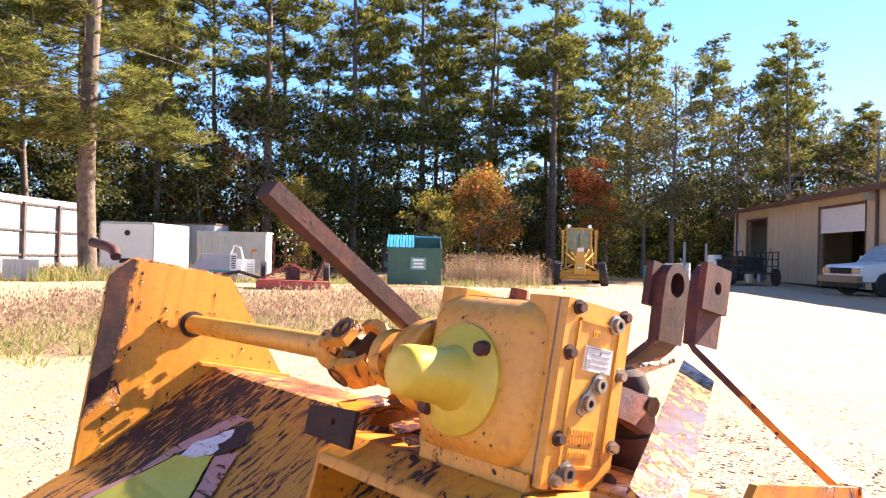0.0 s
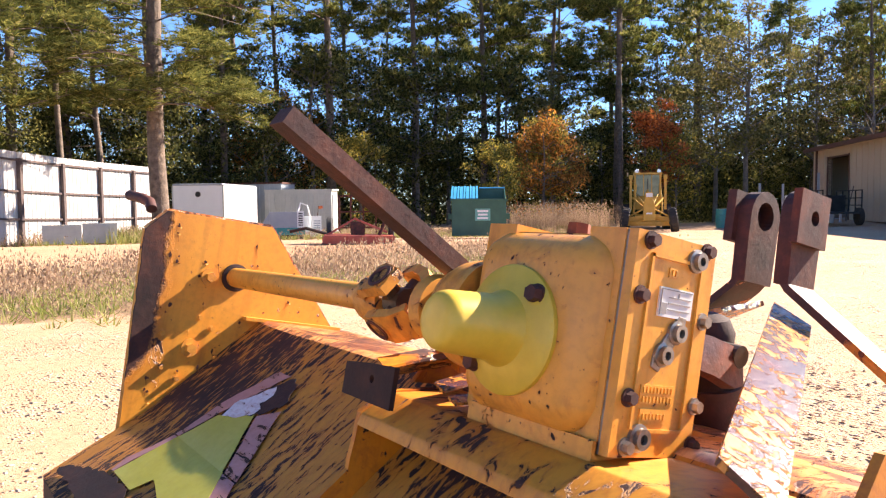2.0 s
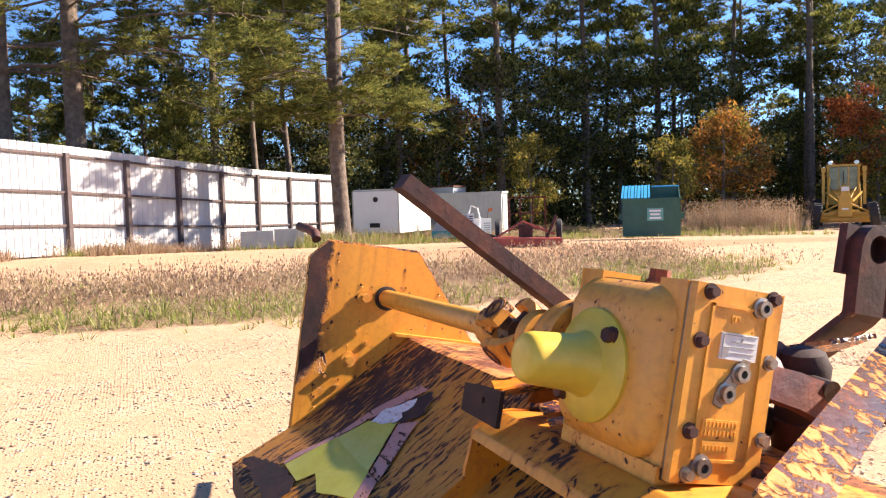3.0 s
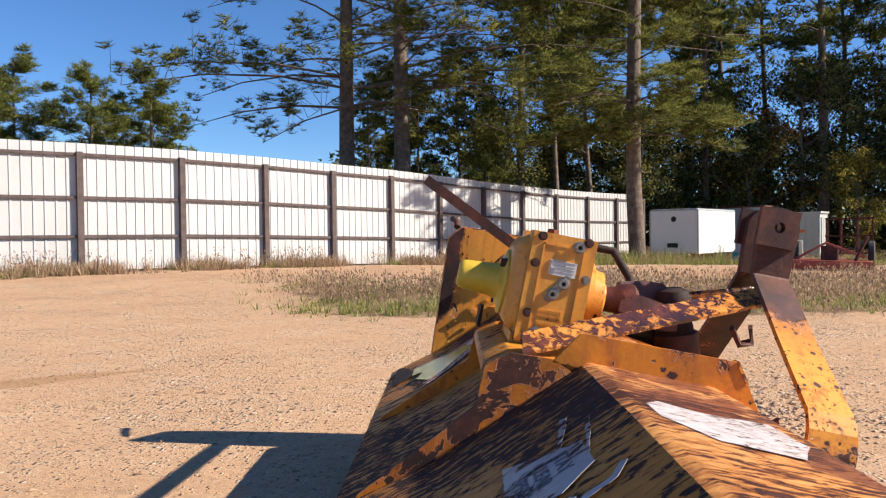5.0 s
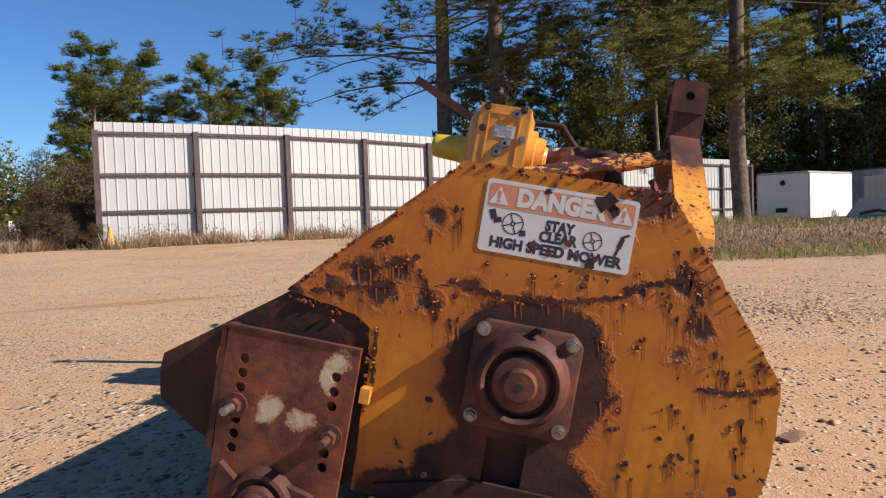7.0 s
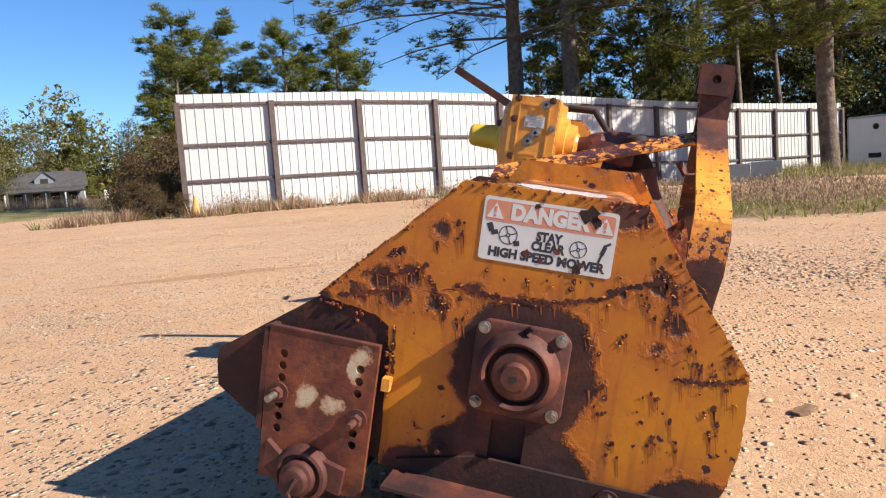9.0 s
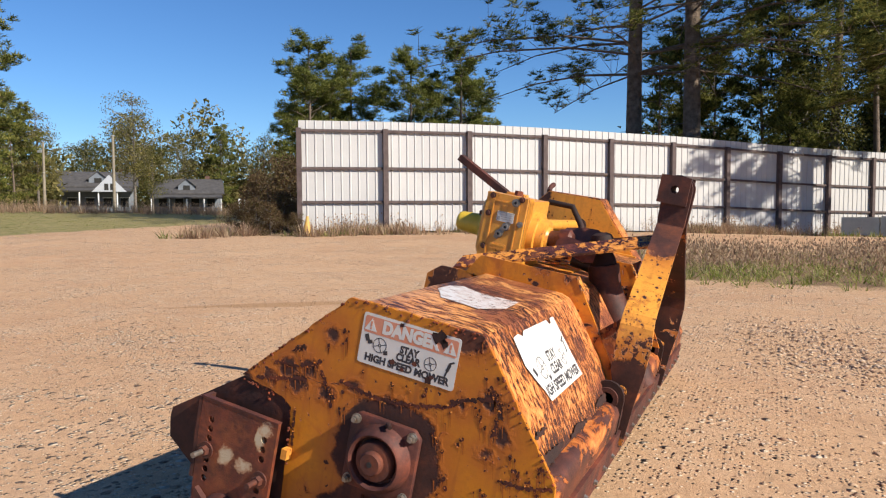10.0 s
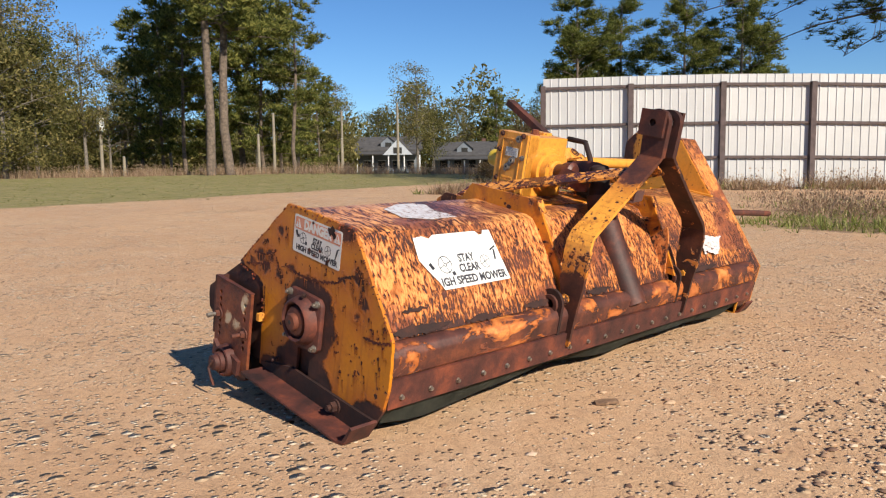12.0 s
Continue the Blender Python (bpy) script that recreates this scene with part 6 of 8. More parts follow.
def clear_of(x, y):
    """Keeps the woods off the yard, the workshop and the stored machines."""
    if 20 < x < 46 and y < 0.95 * x - 8.0 and y > 0.95 * x - 34:
        return False
    return beside_fence(x, y) < -1.0 or y > 1.05 * (44 - x) or x > 30


def tree_line(az):
    """How much further out the woods begin behind the grader, the workshop and the fence's end."""
    if az > 60:
        return 16 if az > 66 else 11
    if az < 8:
        return -4 if az < 6 else 0
    return min(12.5, 39.0 / math.cos(radians(az)) - 38.5)


# the woods behind fence, machines and workshop
for row, (d0, step) in enumerate(((38.5, 4.6), (45, 5.0), (54, 6.0))):
    az = -7.0 + row * 1.3
    while az < 86:
        d = d0 + tree_rng.uniform(-1.5, 2.5) + tree_line(az)
        x, y = polar(az, d)
        if clear_of(x, y) and not (row == 1 and az < 11):
            tall = (0.95 if az < 58.5 else 0.80) if 53 < az < 66 else (0.55 if az >= 66 else (0.42 if az < 4.5 else 1.0))
            put(tree_rng.choice(PINES[:4] if row else PINES), x, y, tree_rng.uniform(0, 6.28), tree_rng.uniform(0.80, 1.10) * tall)
        az += math.degrees(step / d) * tree_rng.uniform(0.75, 1.3)
az = 5.0
while az < 25:
    x, y = polar(az, 36.2 + tree_rng.uniform(-0.6, 1.6))
    if beside_fence(x, y) < -1.2 and not (abs(x - 4.75) < 1.2 and y < 36):
        put(tree_rng.choice(PINES[:3]), x, y, tree_rng.uniform(0, 6.28), tree_rng.uniform(0.72, 0.95))
    az += tree_rng.uniform(3.6, 5.6)
az = -7.0
while az < 84:
    for d in (37.5, 42.5):
        dd = d + tree_rng.uniform(-1.0, 3.0) + tree_line(az)
        x, y = polar(az + tree_rng.uniform(-1, 1), dd)
        if az < 3:
            if d < 40:
                put(PINES[4], x, y + 4, az, tree_rng.uniform(0.55, 0.75))
        elif clear_of(x, y):
            put(tree_rng.choice(GREENS[:2] if az < 40 else GREENS), x, y, tree_rng.uniform(0, 6.28), tree_rng.uniform(0.65, 1.05))
    az += 3.6
for ob, x, y, s in ((COLOURS[0], 26.2, 28.7, 0.82), (COLOURS[2], 23.4, 29.2, 0.68), (COLOURS[1], 32.2, 26.2, 0.88), (COLOURS[0], 28.6, 30.6, 0.80), (COLOURS[2], 27.6, 30.2, 0.92),
                    (COLOURS[2], 19.5, 36.0, 0.8), (COLOURS[0], 17.5, 41.0, 1.15), (COLOURS[2], 33.5, 26.0, 0.8)):
    put(ob, x, y, x, s)
for az, d, s in ((57, 47, 1.0), (61.5, 52, 0.95), (64, 58, 0.85), (67, 60, 0.9), (70, 58, 0.8), (55, 50, 0.9), (72.5, 52, 0.8)):
    x, y = polar(az, d)
    put(GREENS[2], x, y, az, s)
# one tall pine over the workshop, thin trees at the yard's edge
for ob, x, y, s, turn in ((PINES[1], 38.0, 34.0, 0.92, 0.4), (BARE, 46.0, 16.5, 1.1, 1.0), (BARE, 43.5, 20.5, 0.9, 2.0)):
    put(ob, x, y, turn, s)
# single pines at the fence
for ob, x, y, s, turn in ((BIG, -4.41, 29.07, 1.0, 0.3), (BIG, -2.21, 29.29, 1.04, 2.6), (BIG_LOW, 6.61, 27.2, 1.0, 1.0), (PINES[3], 6.3, 44.0, 0.95, 2.0), (DEAD, 4.75, 33.0, 1.0, 0.0)):
    put(ob, x, y, turn, s)
# pines west of the fence
for az, d, s in ((-35.0, 60, 0.84), (-31.8, 66, 0.90), (-27.4, 62, 0.82), (-23.6, 63, 0.86), (-33.4, 63, 0.7)):
    x, y = polar(az, d, (1.8, -1.2))
    put(ROUND, x, y, tree_rng.uniform(0, 6.28), s)
for az, d, s, ob in ((-62.3, 49, 1.0, LAWN_BARE), (-60.9, 50, 0.94, LAWN), (-64.0, 60, 0.72, PINES[2]), (-56.2, 60, 0.80, PINES[2]), (-58.5, 64, 1.0, PINES[4]), (-65.5, 66, 0.95, PINES[4]), (-60, 70, 1.0, PINES[0]),
                     (-67, 72, 0.9, PINES[4]), (-54.5, 80, 0.7, PINES[4]), (-57.2, 68, 0.9, PINES[4]), (-62.5, 66, 0.95, PINES[4]), (-64, 75, 0.85, PINES[2])):
    x, y = polar(az, d, (1.8, -1.2))
    put(ob, x, y, az, s)
for az in range(-86, -20, 3):
    d = 88 + tree_rng.uniform(-8, 10) + (34 if -52 < az < -38 else 0)
    x, y = polar(az, d, (1.8, -1.2))
    put(tree_rng.choice(GREENS + [GREENS[2], PINES[4]]), x, y, az, tree_rng.uniform(0.75, 1.1))
for az, d, s, ob in ((-76.5, 50, 1.0, GREENS[2]), (-73.5, 54, 0.9, GREENS[0]), (-70.5, 60, 0.8, GREENS[2]), (-79, 50, 1.0, GREENS[0]), (-75, 58, 1.0, GREENS[2]), (-47.0, 84, 0.95, GREENS[2]), (-45.8, 95, 0.8, GREENS[0]), (-78, 60, 1.2, BARE), (-69, 62, 0.7, BARE),
                     (-75.4, 50, 0.84, FULL), (-79.0, 52, 0.9, FULL), (-72.0, 62, 0.62, FULL), (-76.0, 62, 1.35, BARE)):
    x, y = polar(az, d, (1.8, -1.2))
    put(ob, x, y, az, s)
for x, y, s in ((-12.7, 17.6, 0.62), (-13.8, 19.4, 0.72), (-12.2, 19.1, 0.66), (-15.2, 22.7, 0.85), (-11.8, 15.9, 0.34), (-12.6, 15.7, 0.26), (-14.4, 18.2, 0.5), (-16.5, 21.0, 0.6), (-11.2, 14.5, 0.24), (-11.9, 14.8, 0.28), (-10.45, 14.55, 0.17), (-12.6, 14.9, 0.24)):
    put(SHRUB, x, y, x * 3, s)


def leaf_mass(name, label, arcs, clumps, per, size, radius, mats, seed):
    """Uncounted foliage of distant woods in clumps along arcs (az0, az1, distance, depth, height)."""
    rng = np.random.default_rng(seed)
    spots = []
    for az0, az1, d, depth, h in arcs:
        k = int(clumps * (az1 - az0) / sum(a[1] - a[0] for a in arcs))
        a = np.radians(rng.uniform(az0, az1, k))
        r = d + rng.uniform(0, depth, k)
        x, y = r * np.sin(a), r * np.cos(a)
        bump = 0.70 + 0.30 * np.sin(a * 41) * np.sin(a * 17 + 1)
        z = ground_z(x, y) + h * bump * rng.beta(1.0, 1.35, k)
        o = rng.normal(size=(k, per, 3))
        o *= (rng.random((k, per, 1)) ** 0.45) / np.linalg.norm(o, axis=2)[..., None]
        o *= radius * rng.uniform(0.6, 1.4, (k, 1, 1)) * np.array((1.2, 1.2, 0.8))
        spots.append((np.stack([x, y, z], 1)[:, None, :] + o).reshape(-1, 3))
    spots = np.concatenate(spots)
    v, f = scatter(leaf_template(size), spots, rng.uniform(0.6, 1.5, len(spots)), rng)
    ob = new(name, raw_mesh(name, v, f, mats))
    return tagged(ob, label, "woods", kind="stuff")


leaf_mass("far_woods", "deep shaded foliage of the woods behind the yard", [(-9, 60, 60, 12, 11), (60, 86, 76, 10, 9), (46, 86, 66, 8, 7), (50, 84, 62, 8, 15)], 2500, 46, 0.26, 1.35, leaves_green, 61)
leaf_mass("woods_edge", "low leafy growth along the edge of the woods", [(-2, 20, 41, 5, 3.2), (20, 34, 44.5, 5, 3.4), (34, 59, 50.5, 5, 4.2)], 900, 40, 0.11, 0.75, leaves_green, 62)
leaf_mass("far_treeline", "distant mixed tree line beyond the lawn", [(-90, -52, 98, 10, 13), (-52, -36, 122, 8, 19), (-36, -18, 105, 10, 13), (-92, -18, 126, 6, 9)], 2700, 50, 0.37, 1.8, leaves_olive, 63)

# ---- stored machines and buildings ----
green_paint = simple_mat("green_enamel", (0.018, 0.085, 0.055), (0.03, 0.11, 0.07), 3, 0.5, bump=0.1)
blue_plastic = simple_mat("blue_lid_plastic", (0.03, 0.30, 0.55), (0.05, 0.36, 0.60), 3, 0.45, bump=0.05)
# near-black for dark parts, and for shade inside openings put into colour
dark_void = simple_mat("dark_parts_and_shade", (0.012, 0.012, 0.012), (0.03, 0.028, 0.025), 4, 0.9)
machine_yellow = simple_mat("machine_yellow", (0.52, 0.30, 0.03), (0.60, 0.36, 0.06), 4, 0.5, bump=0.1)
glass_dark = simple_mat("dusty_glass", (0.20, 0.21, 0.17), (0.30, 0.30, 0.24), 5, 0.15, bump=0.02)
tyre_mat = simple_mat("tyre_rubber", (0.020, 0.020, 0.020), (0.05, 0.045, 0.04), 10, 0.85, bump=0.4, bscale=30)
tan_metal = simple_mat("tan_wall_sheet", (0.50, 0.40, 0.27), (0.54, 0.44, 0.31), 0.8, 0.55, bump=0.05)
brown_trim = simple_mat("brown_trim", (0.10, 0.050, 0.035), (0.14, 0.07, 0.05), 4, 0.5)
grey_box = simple_mat("grey_painted_steel", (0.30, 0.33, 0.36), (0.38, 0.40, 0.42), 2, 0.5)
white_paint = simple_mat("white_paint", (0.74, 0.74, 0.74), (0.80, 0.80, 0.79), 2, 0.35, bump=0.03)
teal_paint = simple_mat("teal_paint", (0.02, 0.22, 0.22), (0.03, 0.28, 0.27), 3, 0.5)
red_paint = simple_mat("faded_red_paint", (0.32, 0.05, 0.03), (0.40, 0.10, 0.06), 5, 0.55)
galvanised = simple_mat("galvanised_sheet", (0.34, 0.36, 0.34), (0.45, 0.46, 0.43), 3, 0.45, 0.5)
chrome = simple_mat("bright_metal", (0.65, 0.65, 0.65), (0.5, 0.5, 0.5), 8, 0.25, 0.9)
cone_yellow = simple_mat("yellow_cone", (0.62, 0.36, 0.06), (0.50, 0.30, 0.10), 9, 0.6)


def stand(name, x, y, turn, label, category, group="", dz=0.0):
    """An empty on the ground at (x, y), turned so that its +y points turn degrees clockwise from north."""
    return thing(name, pose(x, y, gz(x, y) + dz, 0, 0, -turn), label, category, group)


def wheel(parent, x, y, z, r, w, axis=(1, 0, 0), rim=None, lugs=0):
    a = Vector(axis).normalized()
    c = Vector((x, y, z))
    prof = [(-w / 2, r * 0.62), (-w / 2, r * 0.9), (-w * 0.36, r), (w * 0.36, r), (w / 2, r * 0.9), (w / 2, r * 0.62)]
    bm = lathe([(d + w / 2, q) for d, q in prof], c - a * w / 2, a, 26)
    if lugs:
        for k in range(lugs):
            t = 6.2832 * k / lugs
            q = frame_to(a)
            p = c + q @ Vector((math.cos(t) * r * 1.0, math.sin(t) * r * 1.0, 0))
            own = bmesh.new()
            bmesh.ops.create_cube(own, size=1)
            own.transform(Matrix.Translation(p) @ (q @ Matrix.Rotation(t, 3, "Z")).to_4x4() @ Matrix.Diagonal((r * 0.08, r * 0.10, w * 0.95, 1)))
            merge(bm, own)
    ob = part("wheel", bm, tyre_mat, parent, smooth=True)
    part("rim", lathe([(0, r * 0.60), (w * 0.9, r * 0.60), (w * 0.8, r * 0.25), (w * 0.95, r * 0.12)], c - a * w * 0.45, a, 20), rim or white_paint, ob, smooth=True)
    return ob


# rubbish skip
d = stand("dumpster", 14.45, 19.45, 38.5, "green steel dumpster with one blue ribbed lid open beside it", "dumpster")
part("body", prism([(-0.86, -0.62), (0.86, -0.62), (0.86, 0.65), (-0.86, 0.65)], 0.10, 0.16, 0, None, "z"), green_paint, d)
part("front_wall", box(-0.86, 0.86, -0.64, -0.60, 0.12, 1.24, 0.01), green_paint, d)
part("back_wall", box(-0.86, 0.86, 0.61, 0.65, 0.12, 1.62, 0.01), green_paint, d)
for x in (-0.86, 0.83):
    part("side_wall", prism([(-0.62, 0.12), (0.63, 0.12), (0.63, 1.62), (-0.62, 1.24)], x, x + 0.03, 0.004, None, "x"), green_paint, d)
    part("fork_pocket", box(x - 0.12 if x < 0 else x + 0.03, x if x < 0 else x + 0.15, -0.45, 0.40, 0.62, 0.80, 0.01), green_paint, d)
part("rim", box(-0.90, 0.90, -0.67, -0.61, 1.20, 1.27, 0.008), green_paint, d)
lid = bmesh.new()
for k in range(9):
    x = -0.86 + k * 0.1
    strap([(x, -0.66, 1.27), (x, 0.0, 1.52), (x, 0.66, 1.68)], 0.098 if k % 2 else 0.060, 0.03 if k % 2 else 0.055, across=(1, 0, 0), bm=lid, bevel=0)
part("lid", lid, blue_plastic, d, "ribbed sky-blue plastic lid")
lid = bmesh.new()
for k in range(9):
    x = 0.06 + k * 0.095
    strap([(x, 0.66, 1.66), (x, 0.78, 1.40), (x, 0.82, 0.9)], 0.095, 0.035, across=(1, 0, 0), bm=lid, bevel=0)
part("open_lid", lid, blue_plastic, d)
# near-black block in place of the shade inside the skip
part("inside", box(-0.80, 0.80, -0.58, 0.58, 0.17, 0.60), dark_void, d)
s_ = part("sign_plate", box(-0.12, 0.36, -0.652, -0.644, 0.58, 0.96), simple_mat("sign_green", (0.10, 0.32, 0.28), (0.14, 0.38, 0.33), 6, 0.5), d, "pale green notice plate")
for z, w in ((0.88, 0.34), (0.77, 0.30), (0.66, 0.34)):
    part("text_bar", box(0.12 - w / 2, 0.12 + w / 2, -0.656, -0.653, z - 0.03, z + 0.03), white_paint, s_)

# motor grader seen from its front
g = stand("motor_grader", 27.25, 22.87, 49.5, "old yellow motor grader with a glazed cab facing the yard", "motor grader")
grader_glass = simple_mat("greenish_cab_glass", (0.13, 0.15, 0.09), (0.26, 0.27, 0.17), 3, 0.12, bump=0.02)
for s in (-1, 1):
    wheel(g, s * 1.08, -0.2, 0.55, 0.55, 0.36, (1, 0, 0.16 * s), machine_yellow, 20)
    wheel(g, s * 1.02, 4.2, 0.62, 0.62, 0.42, (1, 0, 0), machine_yellow, 22)
    part("axle_arm", strap([(s * 0.10, -0.2, 0.74), (s * 0.90, -0.2, 0.58)], 0.16, 0.12, across=(0, 1, 0)), machine_yellow, g)
    part("tie_rod", rod((s * 0.12, -0.34, 0.50), (s * 0.92, -0.34, 0.50), 0.030, n=8), machine_yellow, g)
    part("lean_strut", rod((s * 0.20, -0.28, 1.05), (s * 0.88, -0.25, 0.70), 0.035, n=8), machine_yellow, g)
    part("cab_post", box(s * 0.60 - 0.045, s * 0.60 + 0.045, 1.95, 2.03, 1.25, 2.72, 0.01), machine_yellow, g)
    part("cab_post", box(s * 0.60 - 0.045, s * 0.60 + 0.045, 3.0, 3.08, 1.25, 2.72, 0.01), machine_yellow, g)
    part("side_glass", box(s * 0.60 - 0.01, s * 0.60 + 0.01, 2.03, 3.0, 1.75, 2.66), grader_glass, g)
    part("lift_ram", rod((s * 0.55, 1.2, 2.2), (s * 0.66, 1.0, 0.85), 0.045, n=10), machine_yellow, g)
    part("ram_tower", box(s * 0.80 - 0.06, s * 0.80 + 0.06, 1.35, 1.48, 1.0, 2.55, 0.02), machine_yellow, g)
    part("ram_head", box(s * 0.80 - 0.09, s * 0.80 + 0.09, 1.28, 1.50, 2.46, 2.66, 0.02), machine_yellow, g)
    part("control_rod", rod((s * 0.22, 0.1, 1.30), (s * 0.50, 1.9, 1.75), 0.022, n=8), machine_yellow, g)
    part("brace", strap([(s * 0.28, -0.2, 1.15), (s * 0.70, 1.3, 1.55)], 0.07, 0.05, across=(0, 0, 1)), machine_yellow, g)
    part("headlight", lathe([(0, 0.05), (0.06, 0.10), (0.07, 0.095)], (s * 0.52, 1.93, 2.86), (0, -1, 0), 16), chrome, g)
    part("mirror_arm", rod((s * 0.62, 1.9, 2.3), (s * 0.95, 1.7, 2.35), 0.018, n=8), machine_yellow, g)
part("main_beam", box(-0.15, 0.15, -0.3, 3.0, 0.95, 1.22, 0.02), machine_yellow, g)
part("nose", prism([(-0.27, 0.50), (0.27, 0.50), (0.24, 1.28), (0.15, 1.52), (-0.15, 1.52), (-0.24, 1.28)], -0.55, -0.25, 0.02), machine_yellow, g)
part("nose_plate", box(-0.14, 0.14, -0.57, -0.553, 1.58, 1.76), white_paint, g)
part("nose_bracket", box(-0.17, 0.17, -0.55, -0.40, 1.50, 1.80, 0.02), machine_yellow, g)
part("name_bar", box(-0.13, 0.13, -0.568, -0.553, 0.80, 0.87), white_paint, g)
part("push_bar", box(-0.62, 0.62, -0.42, -0.32, 0.34, 0.44, 0.02), machine_yellow, g)
part("cab_roof", box(-0.68, 0.68, 1.85, 3.2, 2.70, 2.79, 0.03), machine_yellow, g)
part("cab_base", box(-0.58, 0.58, 1.97, 3.1, 1.0, 1.62, 0.02), machine_yellow, g)
part("windscreen", box(-0.55, 0.55, 1.98, 2.0, 1.66, 2.68), grader_glass, g)
for x in (-0.19, 0.19):
    part("glazing_bar", box(x - 0.02, x + 0.02, 1.955, 1.978, 1.64, 2.70), machine_yellow, g)
part("wiper", box(-0.02, 0.02, 1.945, 1.955, 1.9, 2.5), black_rubber, g)
part("steering_column", rod((0, 1.75, 1.35), (0, 1.95, 1.95), 0.05, n=10), machine_yellow, g)
part("blade", box(-1.25, 1.25, 1.3, 1.38, 0.22, 0.66, 0.03), machine_yellow, g)
part("turn_circle", lathe([(0, 0.60), (0.10, 0.60), (0.10, 0.52), (0, 0.52)], (0, 1.35, 0.68), (0, 0, 1), 28), machine_yellow, g)
part("engine_hood", box(-0.5, 0.5, 3.2, 5.4, 1.0, 1.9, 0.05), machine_yellow, g)

# workshop
WL, WR = Vector((36.3, 19.95, 0)), Vector((25.7, 9.25, 0))
wd = (WR - WL).normalized()
wn_ = Vector((wd.y, -wd.x, 0))
wn_ = wn_ if wn_.dot(Vector((-1, 1, 0))) > 0 else -wn_
base_z = gz(33, 16) - 0.02


root = thing("workshop", Matrix(((wd.x, -wn_.x, 0, WL.x), (wd.y, -wn_.y, 0, WL.y), (0, 0, 1, base_z), (0, 0, 0, 1))), "long tan sheet-metal workshop with open roller doors", "building")
LEN, HT = 30.0, 3.35
doors = [(2.05, 4.65, 2.85), (10.25, 13.8, 2.95)]
edges = [0.0] + [v for a, b, _ in doors for v in (a, b)] + [LEN]
for a, b in zip(edges[0::2], edges[1::2]):
    bm = box(a, b, 0, 0.15, 0, HT)
    part("wall", bm, tan_metal, root)
    x = a + 0.15
    while x < b - 0.1:
        part("wall_rib", box(x, x + 0.05, -0.018, 0.004, 0.02, HT - 0.1), tan_metal, root)
        x += 0.61
for a, b, h in doors:
    part("wall", box(a, b, 0, 0.15, h, HT), tan_metal, root)
    dr = part("door_frame", box(a - 0.12, a, -0.03, 0.18, 0, h + 0.1, 0.005), brown_trim, root)
    part("door_frame", box(b, b + 0.06, -0.03, 0.18, 0, h + 0.1, 0.005), brown_trim, root)
    part("door_frame", box(a, b, -0.03, 0.18, h, h + 0.08, 0.005), brown_trim, root)
for k in range(7):
    part("roller_slat", box(10.25, 13.8, 0.06, 0.09, 2.95 - 0.135 * (k + 1), 2.95 - 0.135 * k - 0.006, 0.004), white_paint, root)
part("wall", box(0, 0.15, 0.15, 12, 0, HT + 0.3), tan_metal, root)
part("wall", box(LEN - 0.15, LEN, 0.15, 12, 0, HT + 0.3), tan_metal, root)
part("wall", box(0, LEN, 11.85, 12, 0, HT), tan_metal, root)
part("roof", prism([(-0.35, HT), (6.0, HT + 1.0), (12.3, HT), (12.3, HT + 0.08), (6.0, HT + 1.1), (-0.35, HT + 0.10)], -0.3, LEN + 0.3, 0, None, "x"), brown_trim, root)
part("gutter", box(-0.3, LEN, -0.42, -0.28, HT - 0.08, HT + 0.10, 0.01), brown_trim, root)
for x in (0.55, 14.6):
    part("downpipe", box(x, x + 0.10, -0.10, -0.02, 0, HT, 0.01), brown_trim, root)
part("floor_slab", box(0.15, LEN, 0.15, 11.8, 0.0, 0.04), grey_box, root)
# near-black sheet across the room, painted in place of indoor shade
part("shade_backdrop", box(0.2, LEN - 0.2, 5.9, 6.0, 0.04, HT), dark_void, root)
part("wall_lamp", box(14.3, 14.6, -0.35, -0.05, HT - 0.35, HT - 0.12, 0.03), galvanised, root)
shelf = thing("shelf_rack", root.matrix_world @ Matrix.Translation((2.4, 1.6, 0.04)), "dark steel shelf rack with boxes inside the workshop door", "shelf")
for z in (0.3, 0.8, 1.3, 1.8):
    part("shelf_board", box(0, 2.0, 0, 0.6, z, z + 0.04), grey_box, shelf)
for x in (0, 1.96):
    part("shelf_post", box(x, x + 0.04, 0, 0.04, 0, 2.1), grey_box, shelf)
for k, (x, z) in enumerate(((0.1, 0.34), (0.6, 0.34), (1.2, 0.84), (0.3, 0.84), (1.5, 1.34), (0.7, 1.34))):
    bx = part("storage_box", box(-0.2, 0.2, -0.2, 0.2, 0, 0.28, 0.01), grey_box if k % 2 else old_wood)
    bx.matrix_world = shelf.matrix_world @ Matrix.Translation((x + 0.2, 0.3, z))
    tagged(bx, "storage box on the workshop shelf", "box", "boxes on the shelf")


def wall_thing(name, along, out, label, category):
    m = root.matrix_world @ Matrix.Translation((along, -out, 0))
    m.translation.z = gz(m.translation.x, m.translation.y)
    return thing(name, m, label, category)


cart = wall_thing("utility_trailer", 7.6, 2.2, "black wire-sided utility trailer with white wheels beside the workshop", "trailer")
part("deck", box(0, 2.6, -0.7, 0.7, 0.45, 0.52, 0.01), black_rubber, cart)
for x in (0, 0.65, 1.3, 1.95, 2.56):
    for y in (-0.7, 0.66):
        part("stake", box(x, x + 0.04, y, y + 0.04, 0.5, 1.35), black_rubber, cart)
for z in (0.75, 1.02, 1.31):
    for y in (-0.7, 0.66):
        part("side_rail", box(0, 2.6, y, y + 0.04, z, z + 0.04), black_rubber, cart)
